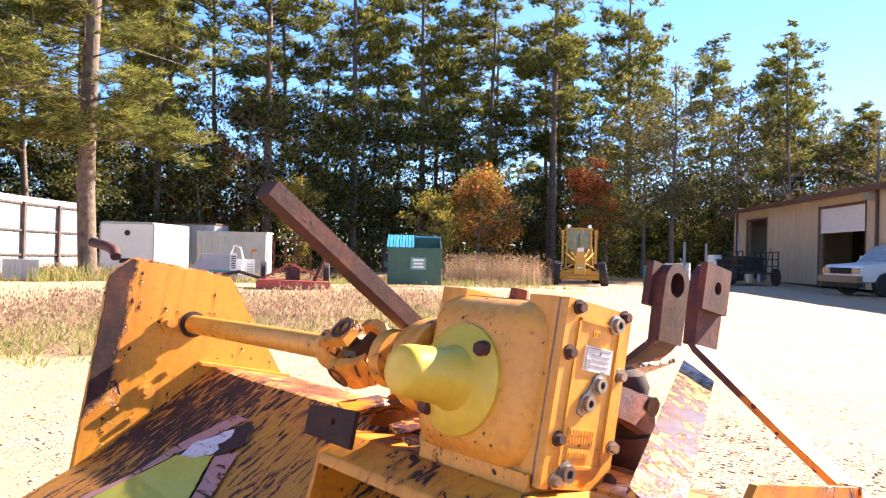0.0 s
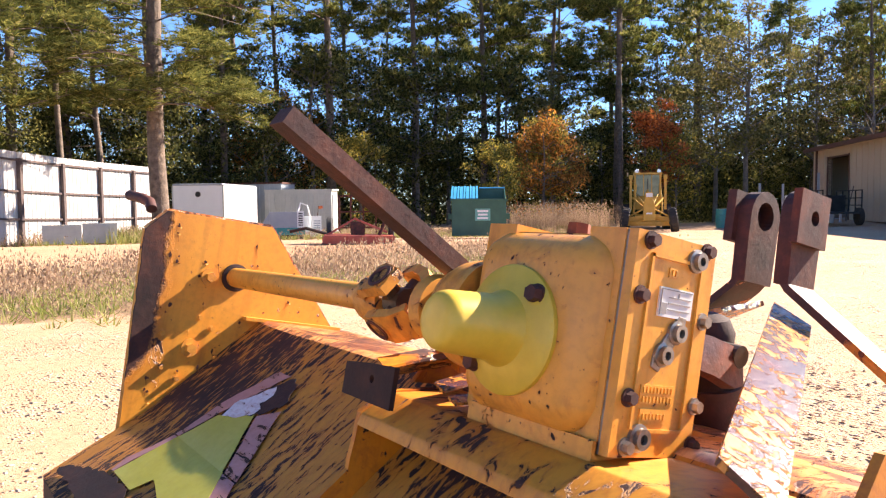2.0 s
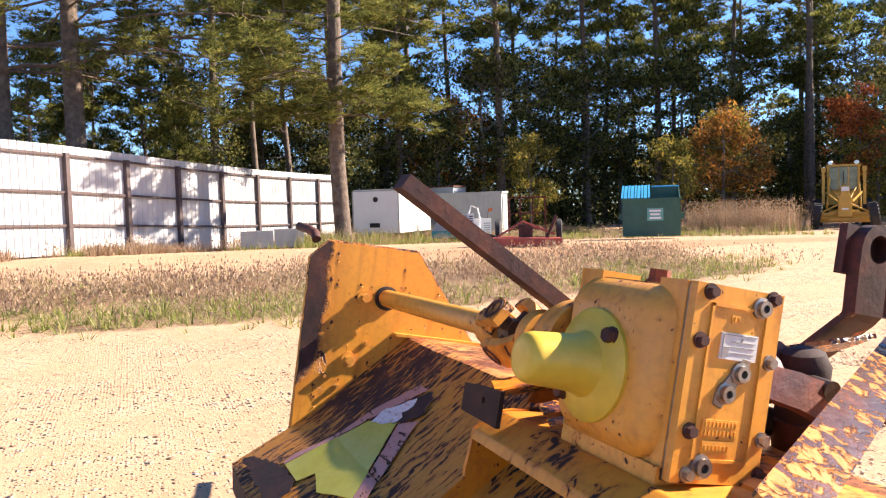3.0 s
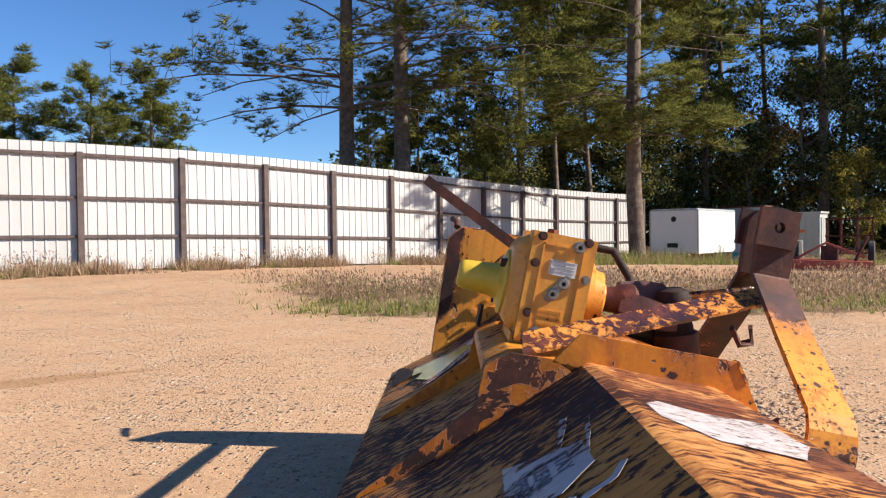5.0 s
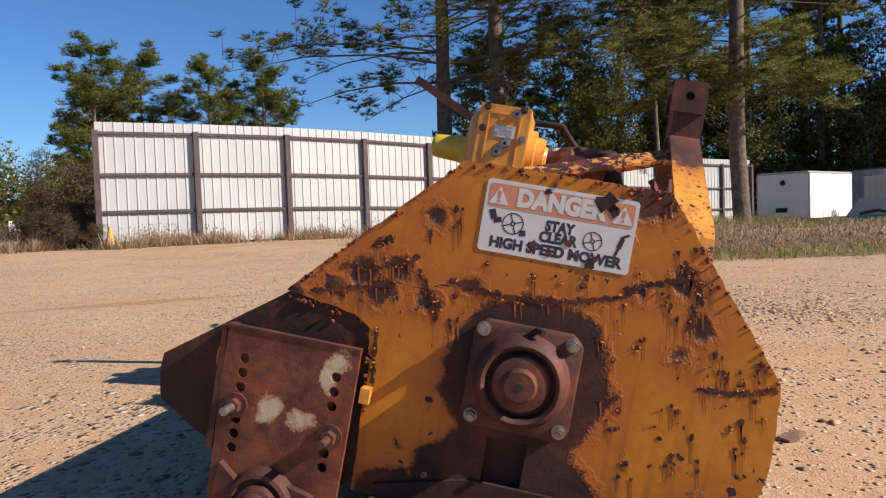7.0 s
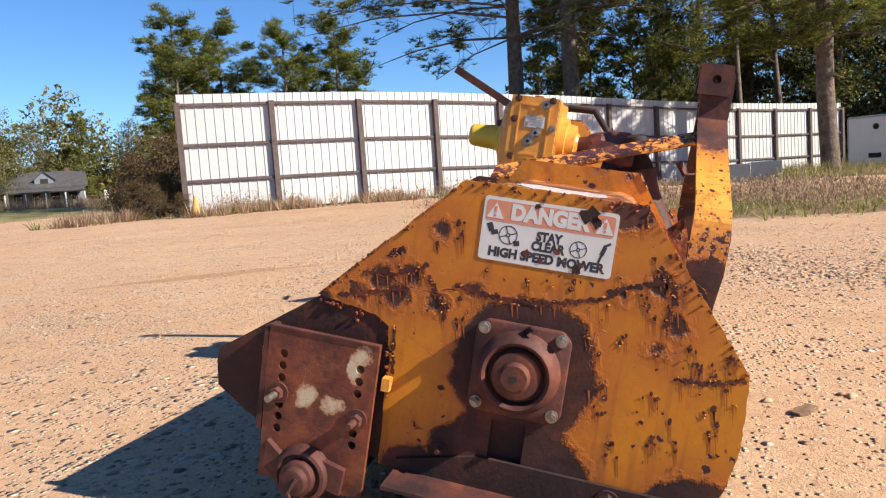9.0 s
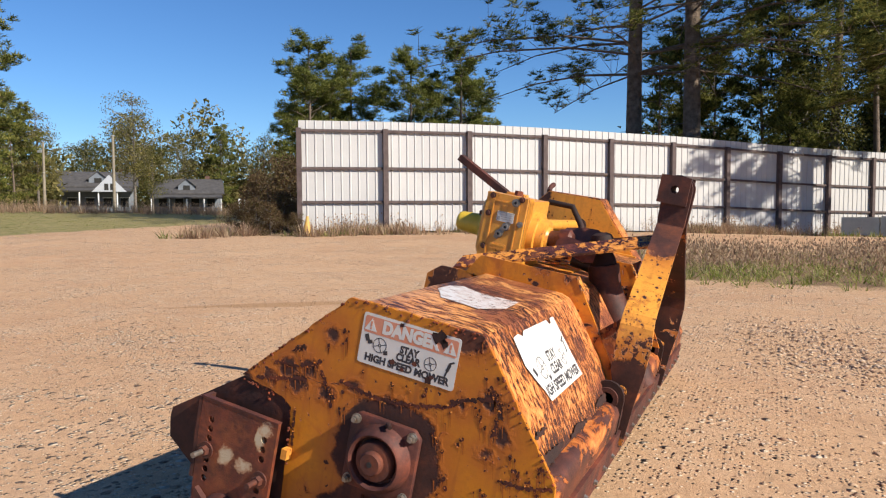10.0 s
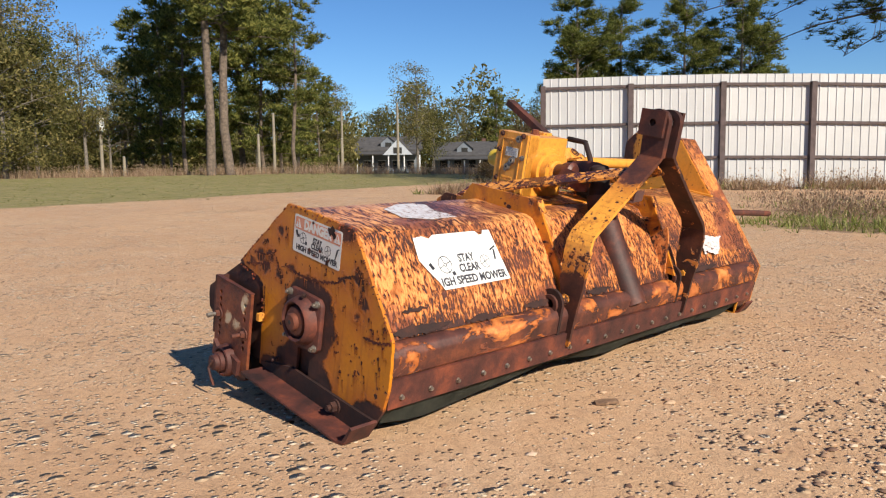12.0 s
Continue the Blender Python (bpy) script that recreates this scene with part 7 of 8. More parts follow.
part("load", box(0.3, 1.5, -0.5, 0.5, 0.53, 1.15, 0.08), dark_void, cart)
wheel(cart, 1.9, -0.85, 0.34, 0.34, 0.2, (0, -1, 0), white_paint)
wheel(cart, 1.9, 0.85, 0.34, 0.34, 0.2, (0, 1, 0), white_paint)
binx = wall_thing("dark_bin", 4.6, 1.6, "dark plastic bin in front of the workshop door", "bin")
part("body", prism([(-0.55, 0), (0.55, 0), (0.65, 0.95), (-0.65, 0.95)], -0.45, 0.45, 0.03), dark_void, binx)
part("rim", box(-0.7, 0.7, -0.5, 0.5, 0.93, 1.0, 0.02), black_rubber, binx)
bk = wall_thing("bucket", 6.9, 1.5, "white plastic bucket on the ground", "bucket")
part("body", lathe([(0, 0.13), (0.30, 0.16), (0.36, 0.165), (0.36, 0.15), (0.33, 0.0)], (0, 0, 0), (0, 0, 1), 18), white_paint, bk, smooth=True)
part("handle", tube([(-0.16, 0, 0.32), (-0.1, 0, 0.45), (0.1, 0, 0.45), (0.16, 0, 0.32)], 0.006, 6), steel, bk)
pp = wall_thing("white_pipe", 6.6, 1.0, "white plastic pipe standing by the wall", "pipe")
part("pipe_body", rod((0, 0, 0), (0.02, 0.0, 1.15), 0.055), white_paint, pp)
sh_ = wall_thing("shovel", 6.1, 0.6, "long-handled shovel leaning at the wall", "shovel")
part("handle", rod((0, 0, 0.2), (-0.35, 0.4, 1.5), 0.018), old_wood, sh_)
part("shovel_blade", prism([(-0.12, 0), (0.12, 0), (0.10, 0.25), (-0.10, 0.25)], -0.01, 0.01, 0.004), steel, sh_)
pal = wall_thing("pallet_stack", 1.2, 3.0, "low stack of yellowish parts on a pallet", "pallet")
for k in range(4):
    part("pallet_board", box(-0.7, 0.7, -0.5 + 0.27 * k, -0.3 + 0.27 * k, 0.10, 0.13), old_wood, pal)
for x in (-0.65, 0, 0.6):
    part("bearer", box(x, x + 0.09, -0.5, 0.55, 0, 0.10), old_wood, pal)
part("stacked_parts", box(-0.5, 0.3, -0.3, 0.3, 0.13, 0.36, 0.05), machine_yellow, pal)
att = wall_thing("dark_attachment", -0.6, 2.6, "dark machine attachment standing at the workshop corner", "attachment")
part("body", box(-0.6, 0.7, -0.4, 0.4, 0.05, 0.7, 0.08), dark_void, att)
part("arm", strap([(-0.4, 0, 0.6), (0.1, 0, 1.15), (0.5, 0, 0.9)], 0.15, 0.12, across=(0, 1, 0)), black_rubber, att)

# white utility vehicle
car = thing("pickup_truck", pose(23.3, 9.65, gz(23, 9), 0, 0, -122), "white pickup truck with a tan bumper parked by the workshop", "truck")
prof = [(0.0, 0.42), (0.0, 0.78), (0.10, 0.92), (1.15, 1.02), (1.75, 1.52), (2.05, 1.60), (3.05, 1.60), (3.25, 1.05), (5.0, 1.05), (5.0, 0.45)]
part("body", prism(prof, -0.85, 0.85, 0.04, None, "x"), white_paint, car, smooth=True)
part("windscreen", prism([(1.20, 1.055), (1.72, 1.50), (1.70, 1.52), (1.18, 1.07)], -0.74, 0.74, 0, None, "x"), glass_dark, car)
for s in (-1, 1):
    part("side_window", prism([(1.45, 1.08), (1.85, 1.50), (2.95, 1.52), (3.05, 1.08)], s * 0.852, s * 0.862, 0, None, "x"), glass_dark, car)
    wheel(car, s * 0.78, 0.85, 0.36, 0.36, 0.24, (s, 0, 0), chrome)
    wheel(car, s * 0.78, 3.95, 0.36, 0.36, 0.24, (s, 0, 0), chrome)
    part("headlight", box(s * 0.66 - 0.16, s * 0.66 + 0.16, -0.03, 0.02, 0.66, 0.84, 0.02), chrome, car)
    part("mirror", box(s * 0.97 - 0.08, s * 0.97 + 0.08, 1.45, 1.53, 1.08, 1.24, 0.02), white_paint, car)
part("grille", box(-0.46, 0.46, -0.03, 0.02, 0.66, 0.84, 0.01), dark_void, car)
part("bumper", box(-0.88, 0.88, -0.14, 0.05, 0.40, 0.60, 0.03), simple_mat("tan_bumper", (0.24, 0.17, 0.10), (0.30, 0.22, 0.13), 6, 0.5), car, "tan front bumper")
part("lower_valance", box(-0.8, 0.8, -0.05, 0.1, 0.25, 0.42, 0.02), black_rubber, car)

# row of trailers, containers and implements along the far side
tr = thing("cargo_trailer", Matrix(((0.76, 0.65, 0, 7.95), (-0.65, 0.76, 0, 30.6), (0, 0, 1, gz(9.5, 30)), (0, 0, 0, 1))), "white enclosed cargo trailer with a small round vent", "trailer")
part("body", box(0, 2.05, 0, 4.0, 0.38, 2.15, 0.05), white_paint, tr, smooth=True)
part("roof_cap", prism([(-0.03, 2.12), (2.08, 2.12), (2.0, 2.20), (0.05, 2.20)], -0.02, 4.02, 0.02), grey_box, tr)
v_ = part("vent", lathe([(0, 0.10), (0.02, 0.10), (0.03, 0.07)], (1.03, 0.0, 1.78), (0, -1, 0), 18), dark_void, tr)
part("vent_ring", lathe([(0, 0.12), (0.015, 0.12)], (1.03, 0.0, 1.78), (0, -1, 0), 18), steel, v_)
part("door_latch", box(0.75, 1.20, -0.02, 0.0, 0.62, 0.80, 0.01), dark_void, tr)
part("corner_trim", box(-0.02, 0.03, -0.015, 0.03, 0.38, 2.12), galvanised, tr)
part("corner_trim", box(2.02, 2.07, -0.015, 0.03, 0.38, 2.12), galvanised, tr)
part("bumper", box(0.3, 1.75, -0.15, 0, 0.28, 0.38, 0.01), galvanised, tr)
wheel(tr, 0.1, 2.2, 0.36, 0.36, 0.2, (-1, 0, 0))
wheel(tr, 1.95, 2.2, 0.36, 0.36, 0.2, (1, 0, 0))


def container(name, x, y, turn, w, l, h, side_mat, end_mat, label, rust_top=False):
    c_ = stand(name, x, y, turn, label, "container", "storage containers")
    part("body", box(0, w, 0.04, l, 0.1, h, 0.02), side_mat, c_)
    k = 0.1
    while k < l - 0.1:
        part("wall_rib", box(-0.03, 0.004, k, k + 0.12, 0.2, h - 0.15), side_mat, c_)
        k += 0.28
    for i in range(7):
        part("end_rib", box(0.12 + i * (w - 0.3) / 6, 0.2 + i * (w - 0.3) / 6, 0.0, 0.05, 0.25, h - 0.2), side_mat, c_)
    part("side_panel", box(w - 0.01, w + 0.02, 0.06, l - 0.02, 0.14, h - 0.06), end_mat, c_)
    k = 0.15
    while k < l - 0.2:
        part("side_rib", box(w + 0.015, w + 0.045, k, k + 0.14, 0.2, h - 0.12), end_mat, c_)
        k += 0.30
    part("top_rail", box(-0.03, w + 0.03, -0.02, l + 0.02, h - 0.02, h + 0.06, 0.01), rust_plain if rust_top else side_mat, c_)
    part("base_rail", box(-0.02, w + 0.02, -0.02, l + 0.02, 0.0, 0.14, 0.01), grey_box, c_)
    return c_


container("shipping_container", 14.6, 35.2, -40, 1.5, 6.0, 2.45, simple_mat("blue_grey_steel", (0.26, 0.31, 0.36), (0.32, 0.37, 0.42), 2, 0.55), white_metal, "blue-grey shipping container with a white ribbed end and rusty top", True)
container("storage_box_trailer", 15.9, 32.4, -44, 0.9, 3.4, 2.05, simple_mat("pale_grey_steel", (0.42, 0.44, 0.42), (0.50, 0.51, 0.48), 2, 0.55), simple_mat("cream_steel", (0.55, 0.52, 0.44), (0.6, 0.58, 0.5), 2, 0.55), "pale grey storage box with a cream end")
gen = stand("welder_generator", 10.9, 26.9, 23.5, "white engine welder on a teal base with hoses", "generator")
part("base", box(-0.85, 0.85, -0.35, 0.35, 0.15, 0.42, 0.02), teal_paint, gen)
part("hood", box(-0.45, 0.55, -0.33, 0.33, 0.42, 1.02, 0.04), grey_box, gen)
part("sloped_front", prism([(-0.85, 0.42), (-0.45, 0.42), (-0.45, 1.0)], -0.30, 0.30, 0.01), grey_box, gen)
pn = part("end_panel", box(0.55, 0.80, -0.33, 0.33, 0.42, 1.05, 0.02), white_paint, gen)
for k in range(6):
    part("louvre", box(0.60, 0.76, -0.345, -0.328, 0.50 + 0.085 * k, 0.54 + 0.085 * k), dark_void, pn)
part("hose", tube([(0.60, 0, 1.05), (0.70, 0.1, 1.35), (0.95, 0.0, 1.25), (1.05, -0.1, 0.8), (1.0, -0.1, 0.3)], 0.03, 8), white_paint, gen, smooth=True)
part("skid", box(-0.8, 0.8, -0.3, 0.3, 0.0, 0.15, 0.01), dark_void, gen)
ac = stand("air_unit", 12.3, 27.2, 26, "small white air unit with a grille", "air unit")
part("body", box(-0.35, 0.35, -0.25, 0.25, 0.05, 0.85, 0.03), white_paint, ac)
for k in range(6):
    part("louvre", box(0.05, 0.30, -0.262, -0.248, 0.2 + 0.09 * k, 0.24 + 0.09 * k), grey_box, ac)
part("flag_pole", rod((0.2, 0, 0.85), (0.25, 0, 1.25), 0.01), rust_plain, ac)
part("flag", prism([(0.25, 1.12), (0.42, 1.16), (0.40, 1.26), (0.25, 1.25)], -0.005, 0.005), simple_mat("orange_cloth", (0.6, 0.12, 0.03), (0.65, 0.18, 0.05), 9, 0.8), ac)
# lightened rust: the rack's sunlight is put into its colour
rack_rust = rust_mat("sunlit_rack_rust", (2.6, 1.9, 1.6), 0.8)
rk = stand("rusty_rack", 15.4, 29.1, 30, "tall rusty steel rack of welded bars", "rack")
for x in (-0.8, -0.3, 0.25, 0.8):
    part("upright", box(x - 0.03, x + 0.03, -0.03, 0.03, 0, 1.75), rack_rust, rk)
    part("upright", box(x - 0.03, x + 0.03, 0.9, 0.96, 0, 1.75), rack_rust, rk)
for z in (0.3, 1.0, 1.7):
    part("crossbar", box(-0.85, 0.85, -0.03, 0.03, z, z + 0.06), rack_rust, rk)
    part("crossbar", box(-0.85, 0.85, 0.9, 0.96, z, z + 0.06), rack_rust, rk)
ri = stand("rotary_cutter", 8.55, 16.9, 30, "red rusty rotary cutter implement lying in the weeds", "implement")
part("deck", prism([(-0.85, 0.10), (0.85, 0.06), (0.85, 0.20), (-0.85, 0.24)], -0.6, 0.6, 0.02), red_paint, ri)
part("deck_skirt", box(-0.88, 0.88, -0.64, -0.60, 0.02, 0.20, 0.01), red_paint, ri)
for s in (-1, 1):
    part("frame_arm", strap([(-0.8, s * 0.3, 0.22), (-0.1, s * 0.1, 0.62), (0.7, s * 0.3, 0.28)], 0.08, 0.05, across=(0, 1, 0)), red_paint, ri)
    part("upright_bar", rod((0.5, s * 0.35, 0.2), (0.75, s * 0.3, 0.75), 0.035), rust_plain, ri)
part("gear_case", box(-0.2, 0.15, -0.18, 0.18, 0.22, 0.55, 0.05), rust_plain, ri)
part("draw_bar", tube([(-0.8, 0, 0.25), (-1.3, -0.1, 0.4), (-1.7, -0.1, 0.32)], 0.04, 8), rust_black, ri)
wheel(ri, 0.82, 0.45, 0.33, 0.33, 0.14, (1, 0, 0), rust_plain)
wheel(ri, -0.75, 0.5, 0.33, 0.33, 0.14, (-1, 0, 0), rust_plain)
cr = thing("metal_trough", Matrix(((0.985, 0.17, 0, 2.74), (-0.17, 0.985, 0, 26.2), (0, 0, 1, gz(3.5, 26)), (0, 0, 0, 1))), "pair of grey-green ribbed metal troughs by the fence", "trough")
part("trough_body", box(0, 1.08, 0, 0.6, 0.04, 0.62, 0.04), galvanised, cr)
part("trough_body", box(1.12, 2.1, 0, 0.6, 0.04, 0.66, 0.04), galvanised, cr)
for k in range(9):
    part("slat", box(1.16 + 0.105 * k, 1.22 + 0.105 * k, -0.02, 0.0, 0.08, 0.62), galvanised, cr)
cn = stand("marker_cone", -9.98, 14.38, -33, "faded yellow cone standing in the weeds", "cone")
part("cone_body", lathe([(0, 0.13), (0.04, 0.12), (0.48, 0.035), (0.50, 0.03)], (0, 0, 0), (0.03, 0.0, 1), 18), cone_yellow, cn, smooth=True)
part("cone_foot", box(-0.16, 0.16, -0.16, 0.16, 0.0, 0.025, 0.01), cone_yellow, cn)
# drums and pallets between grader and workshop
for k, (x, y, h, mat, label) in enumerate(((31.2, 21.6, 0.9, teal_paint, "teal drum"), (32.0, 21.2, 0.85, red_paint, "red drum"), (33.0, 20.9, 0.95, white_paint, "white tank"), (33.6, 19.4, 0.9, white_paint, "white tank"), (34.3, 19.9, 1.25, white_paint, "pale panel crate"))):
    dr = stand("storage_drum", x, y, 50, label + " standing at the edge of the yard", "drum", "drums by the woods")
    part("drum_body", lathe([(0, 0.36), (h * 0.33, 0.36), (h * 0.34, 0.38), (h * 0.36, 0.36), (h * 0.66, 0.36), (h * 0.67, 0.38), (h * 0.69, 0.36), (h, 0.36)], (0, 0, 0), (0, 0, 1), 18), mat, dr, smooth=True)
    part("drum_lid", lathe([(0, 0.34), (0.02, 0.34)], (0, 0, h - 0.005), (0, 0, 1), 18), galvanised, dr)
for x, y, h in ((32.6, 20.6, 2.0), (34.2, 18.6, 2.2), (35.0, 20.8, 1.9)):
    po = stand("steel_post", x, y, 50, "thin blue-grey steel post at the yard's edge", "post", "steel posts")
    part("post_body", box(-0.05, 0.05, -0.05, 0.05, 0, h, 0.005), grey_box, po)
    part("foot_plate", box(-0.15, 0.15, -0.15, 0.15, 0, 0.02), grey_box, po)

# ---- houses, poles beyond the lawn ----
siding = simple_mat("grey_blue_siding", (0.13, 0.15, 0.18), (0.18, 0.20, 0.23), 1, 0.6)
pale_siding = simple_mat("pale_siding", (0.34, 0.37, 0.42), (0.42, 0.44, 0.48), 2, 0.6)
shingle = simple_mat("grey_shingles", (0.045, 0.043, 0.045), (0.09, 0.085, 0.085), 2, 0.9)


def house(x, y, turn, label, two):
    h_ = stand("house", x, y, turn, label, "house", "houses beyond the lawn")
    w, d_, eave = 9.2, 7.0, (3.6 if two else 2.7)
    part("wall", box(-w / 2, w / 2, 0, d_, 0, eave), siding, h_)
    part("roof", prism([(-0.6, eave - 0.1), (d_ / 2, eave + 1.9), (d_ + 0.6, eave - 0.1), (d_ + 0.6, eave + 0.1), (d_ / 2, eave + 2.15), (-0.6, eave + 0.1)], -w / 2 - 0.4, w / 2 + 0.4, 0, None, "x"), shingle, h_)
    dm = part("dormer", prism([(-1.1, eave + 0.3), (1.1, eave + 0.3), (1.1, eave + 1.1), (0, eave + 2.0), (-1.1, eave + 1.1)], 0.3, 3.0), siding, h_)
    part("dormer_window", box(-0.45, 0.45, 0.26, 0.31, eave + 0.45, eave + 1.15), dark_void, dm)
    for s in (-1, 1):
        part("dormer_roof", strap([(s * 1.35, 1.6, eave + 0.95), (0, 1.6, eave + 2.1)], 3.0, 0.10, across=(0, 1, 0)), shingle, dm)
    for k in range(4):
        wn2 = part("window", box(-3.6 + 2.1 * k, -2.6 + 2.1 * k, -0.04, 0.02, 0.9, 2.1), dark_void, h_)
        part("window_frame", box(-3.7 + 2.1 * k, -2.5 + 2.1 * k, -0.06, -0.02, 2.1, 2.2), white_paint, wn2)
    part("porch_roof", prism([(-2.4, eave - 0.7), (0.0, eave - 0.1), (0.0, eave), (-2.5, eave - 0.55)], -w / 2, w / 2, 0, None, "x"), shingle, h_)
    part("porch_floor", box(-w / 2, w / 2, -2.3, 0, 0, 0.3), old_wood, h_)
    for k in range(5):
        part("porch_post", box(-w / 2 + 0.05 + k * (w - 0.25) / 4, -w / 2 + 0.2 + k * (w - 0.25) / 4, -2.3, -2.15, 0.3, eave - 0.62), white_paint, h_)
    if two:
        gable = part("front_gable", prism([(-0.8, eave - 0.7), (3.4, eave - 0.7), (1.3, eave + 1.5)], -2.6, -2.4), pale_siding, h_, "pale boarded front gable")
        for x0 in (0.7, 1.4):
            part("gable_window", box(x0, x0 + 0.5, -2.64, -2.59, eave - 0.5, eave + 0.35), dark_void, gable)
    part("chimney", box(2.6, 3.2, 4.0, 4.6, eave, eave + 2.6), brown_trim, h_)
    return h_


house(-81.5, 70.6, -49.2, "pale two-storey house with a gabled front beyond the lawn", True)
house(-73.8, 78.6, -43.2, "low house with a dormer and a white porch beyond the lawn", False)
van = stand("parked_van", -66.5, 84.0, -38, "white van parked beside the far house", "van")
part("body", prism([(-2.2, 0.35), (2.2, 0.35), (2.2, 1.0), (1.5, 1.15), (1.0, 1.9), (-2.2, 1.95)], -0.9, 0.9, 0.08), white_paint, van)
for s in (-1.4, 1.4):
    wheel(van, s, -0.9, 0.35, 0.35, 0.22, (0, -1, 0))
    wheel(van, s, 0.9, 0.35, 0.35, 0.22, (0, 1, 0))
part("window", prism([(0.95, 1.15), (1.4, 1.15), (0.95, 1.8), (-0.4, 1.8), (-0.4, 1.15)], -0.915, -0.905), glass_dark, van)
pole_wood = simple_mat("utility_pole_wood", (0.20, 0.17, 0.13), (0.30, 0.26, 0.20), 4, 0.9)
for x, y, h, lean in ((-54.3, 19.75, 5.0, 0.0), (-47.6, 42.5, 6.2, 0.0), (-48.9, 30.8, 4.6, 0.05), (-49.5, 29.8, 3.0, 0.0), (-57.8, 44.2, 6.3, 0.0), (-53.2, 20.9, 1.4, 0.0), (-55.0, 42.0, 3.4, 0.0)):
    po = stand("utility_pole", x, y, 0, "weathered wooden utility pole on the lawn", "pole", "utility poles")
    part("pole_shaft", rod((0, 0, -0.2), (lean, 0, h), 0.13, 0.10, 12), pole_wood, po, smooth=True)
    part("pole_cap", rod((lean, 0, h), (lean, 0, h + 0.05), 0.11, 0.05, 12), galvanised, po)
    if h == 5.0:
        part("meter_box", box(0.0, 0.55, -0.25, 0.1, 3.3, 4.2, 0.03), white_paint, po)
        part("crossarm", box(-0.6, 0.6, -0.06, 0.06, 3.3, 3.42), pole_wood, po)
    if h == 6.3:
        part("lamp_head", box(-0.6, -0.1, -0.1, 0.1, 5.4, 5.6, 0.04), white_paint, po)

# ---- weeds, grass and gravel ----
def blade_template(rng, blades, height, width, spread_):
    v, f = [], []
    for k in range(blades):
        a = rng.uniform(0, 6.283)
        o = np.array((math.cos(a), math.sin(a), 0)) * spread_ * rng.uniform(0.1, 1)
        h = height * rng.uniform(0.5, 1.1)
        s = np.array((-math.sin(a), math.cos(a), 0)) * width
        tip = o * rng.uniform(1.2, 2.4) + np.array((0, 0, h))
        v += [o * 0.5 - s, o * 0.5 + s, tip]
        f.append((3 * k, 3 * k + 1, 3 * k + 2))
    return np.array(v), np.array(f)


def seed_template(rng, blades, height, width, spread_):
    """Stems with small ragged seed heads."""
    v, f = blade_template(rng, blades, height, width, spread_)
    v, f = list(v), list(f)
    for k in range(blades):
        tip = v[3 * k + 2]
        for j in range(4):
            o = rng.normal(size=3) * (0.025, 0.025, 0.05)
            s = rng.normal(size=3) * 0.009
            i = len(v)
            v += [tip + o - s, tip + o + s, tip + o + (0, 0, 0.035)]
            f.append((i, i + 1, i + 2))
    return np.array(v), np.array(f)


def weed_field(name, label, chance, area, count, template, material, seed, smin=0.5, smax=1.3):
    rng = np.random.default_rng(seed)
    x0, x1, y0, y1 = area
    x, y = rng.uniform(x0, x1, count), rng.uniform(y0, y1, count)
    keep = rng.random(count) < chance(x, y)
    x, y = x[keep], y[keep]
    v, f = scatter(template, np.stack([x, y, ground_z(x, y) - 0.01], 1), rng.uniform(smin, smax, len(x)), rng, lean=1)
    return tagged(new(name, raw_mesh(name, v, f, material)), label, "weeds", kind="stuff")


wr = np.random.default_rng(5)
clump = lambda x, y: np.array([max(0.0, noise.noise((a * 0.45, b * 0.45, 5)) + 0.45) for a, b in zip(x, y)])
front_edge = lambda x, y: smooth(10.5, 7.5, y) * smooth(-4, -2, x)
greener = lambda x, y: np.clip(clump(x, y) + 0.5 * front_edge(x, y), 0, 1)
weed_field("green_weeds", "green weeds at the edge of the overgrown patch", lambda x, y: weeds(x, y) * greener(x, y) * 0.8 * smooth(0.6, 1.6, beside_fence(x, y)), (-6, 12, 6, 16), 10000, blade_template(wr, 8, 0.11, 0.008, 0.14), weed_green, 71)
weed_field("dry_weeds", "dry brown weeds with seed heads", lambda x, y: weeds(x, y) * np.clip(1.15 - greener(x, y), 0, 1) * np.clip(clump(y * 1.7, x * 1.7) * 1.6 - 0.2, 0, 1) * 0.8, (-6, 12, 6, 16), 24000, seed_template(wr, 5, 0.24, 0.0040, 0.20), weed_dry, 72)
weed_field("back_weeds", "green weeds round the stored machines", lambda x, y: weeds(x, y) * clump(x, y) * 0.8 * smooth(1.0, 2.0, beside_fence(x, y)), (-3, 30, 16, 40), 22000, blade_template(wr, 9, 0.22, 0.011, 0.12), weed_green, 76)
weed_field("back_dry_weeds", "brown weeds round the stored machines", lambda x, y: weeds(x, y) * clump(x + 9, y) * 0.5, (-3, 26, 16, 40), 11000, seed_template(wr, 6, 0.26, 0.006, 0.14), weed_dry, 77)
tall = lambda x, y: smooth(1.15, 0.6, np.hypot(((x - 23.3) * 0.72 - (y - 24.6) * 0.69) / 2.5, ((x - 23.3) * 0.69 + (y - 24.6) * 0.72) / 1.5))
weed_field("tall_grass", "tall brownish dry grass between dumpster and grader", tall, (19, 28, 20, 29), 6000, seed_template(wr, 7, 1.05, 0.007, 0.22), weed_dry, 73, 0.5, 1.2)
weed_field("grass_foot", "green grass under the tall dry grass", tall, (19, 28, 20, 29), 5000, blade_template(wr, 9, 0.40, 0.012, 0.16), weed_green, 78, 0.6, 1.3)
fence_edge = lambda x, y: smooth(0.9, 0.2, np.abs(beside_fence(x, y) - 0.45)) * smooth(-12.6, -11.5, x) * np.clip(clump(x, y) * 1.5 - 0.25, 0.05, 1) * 0.85
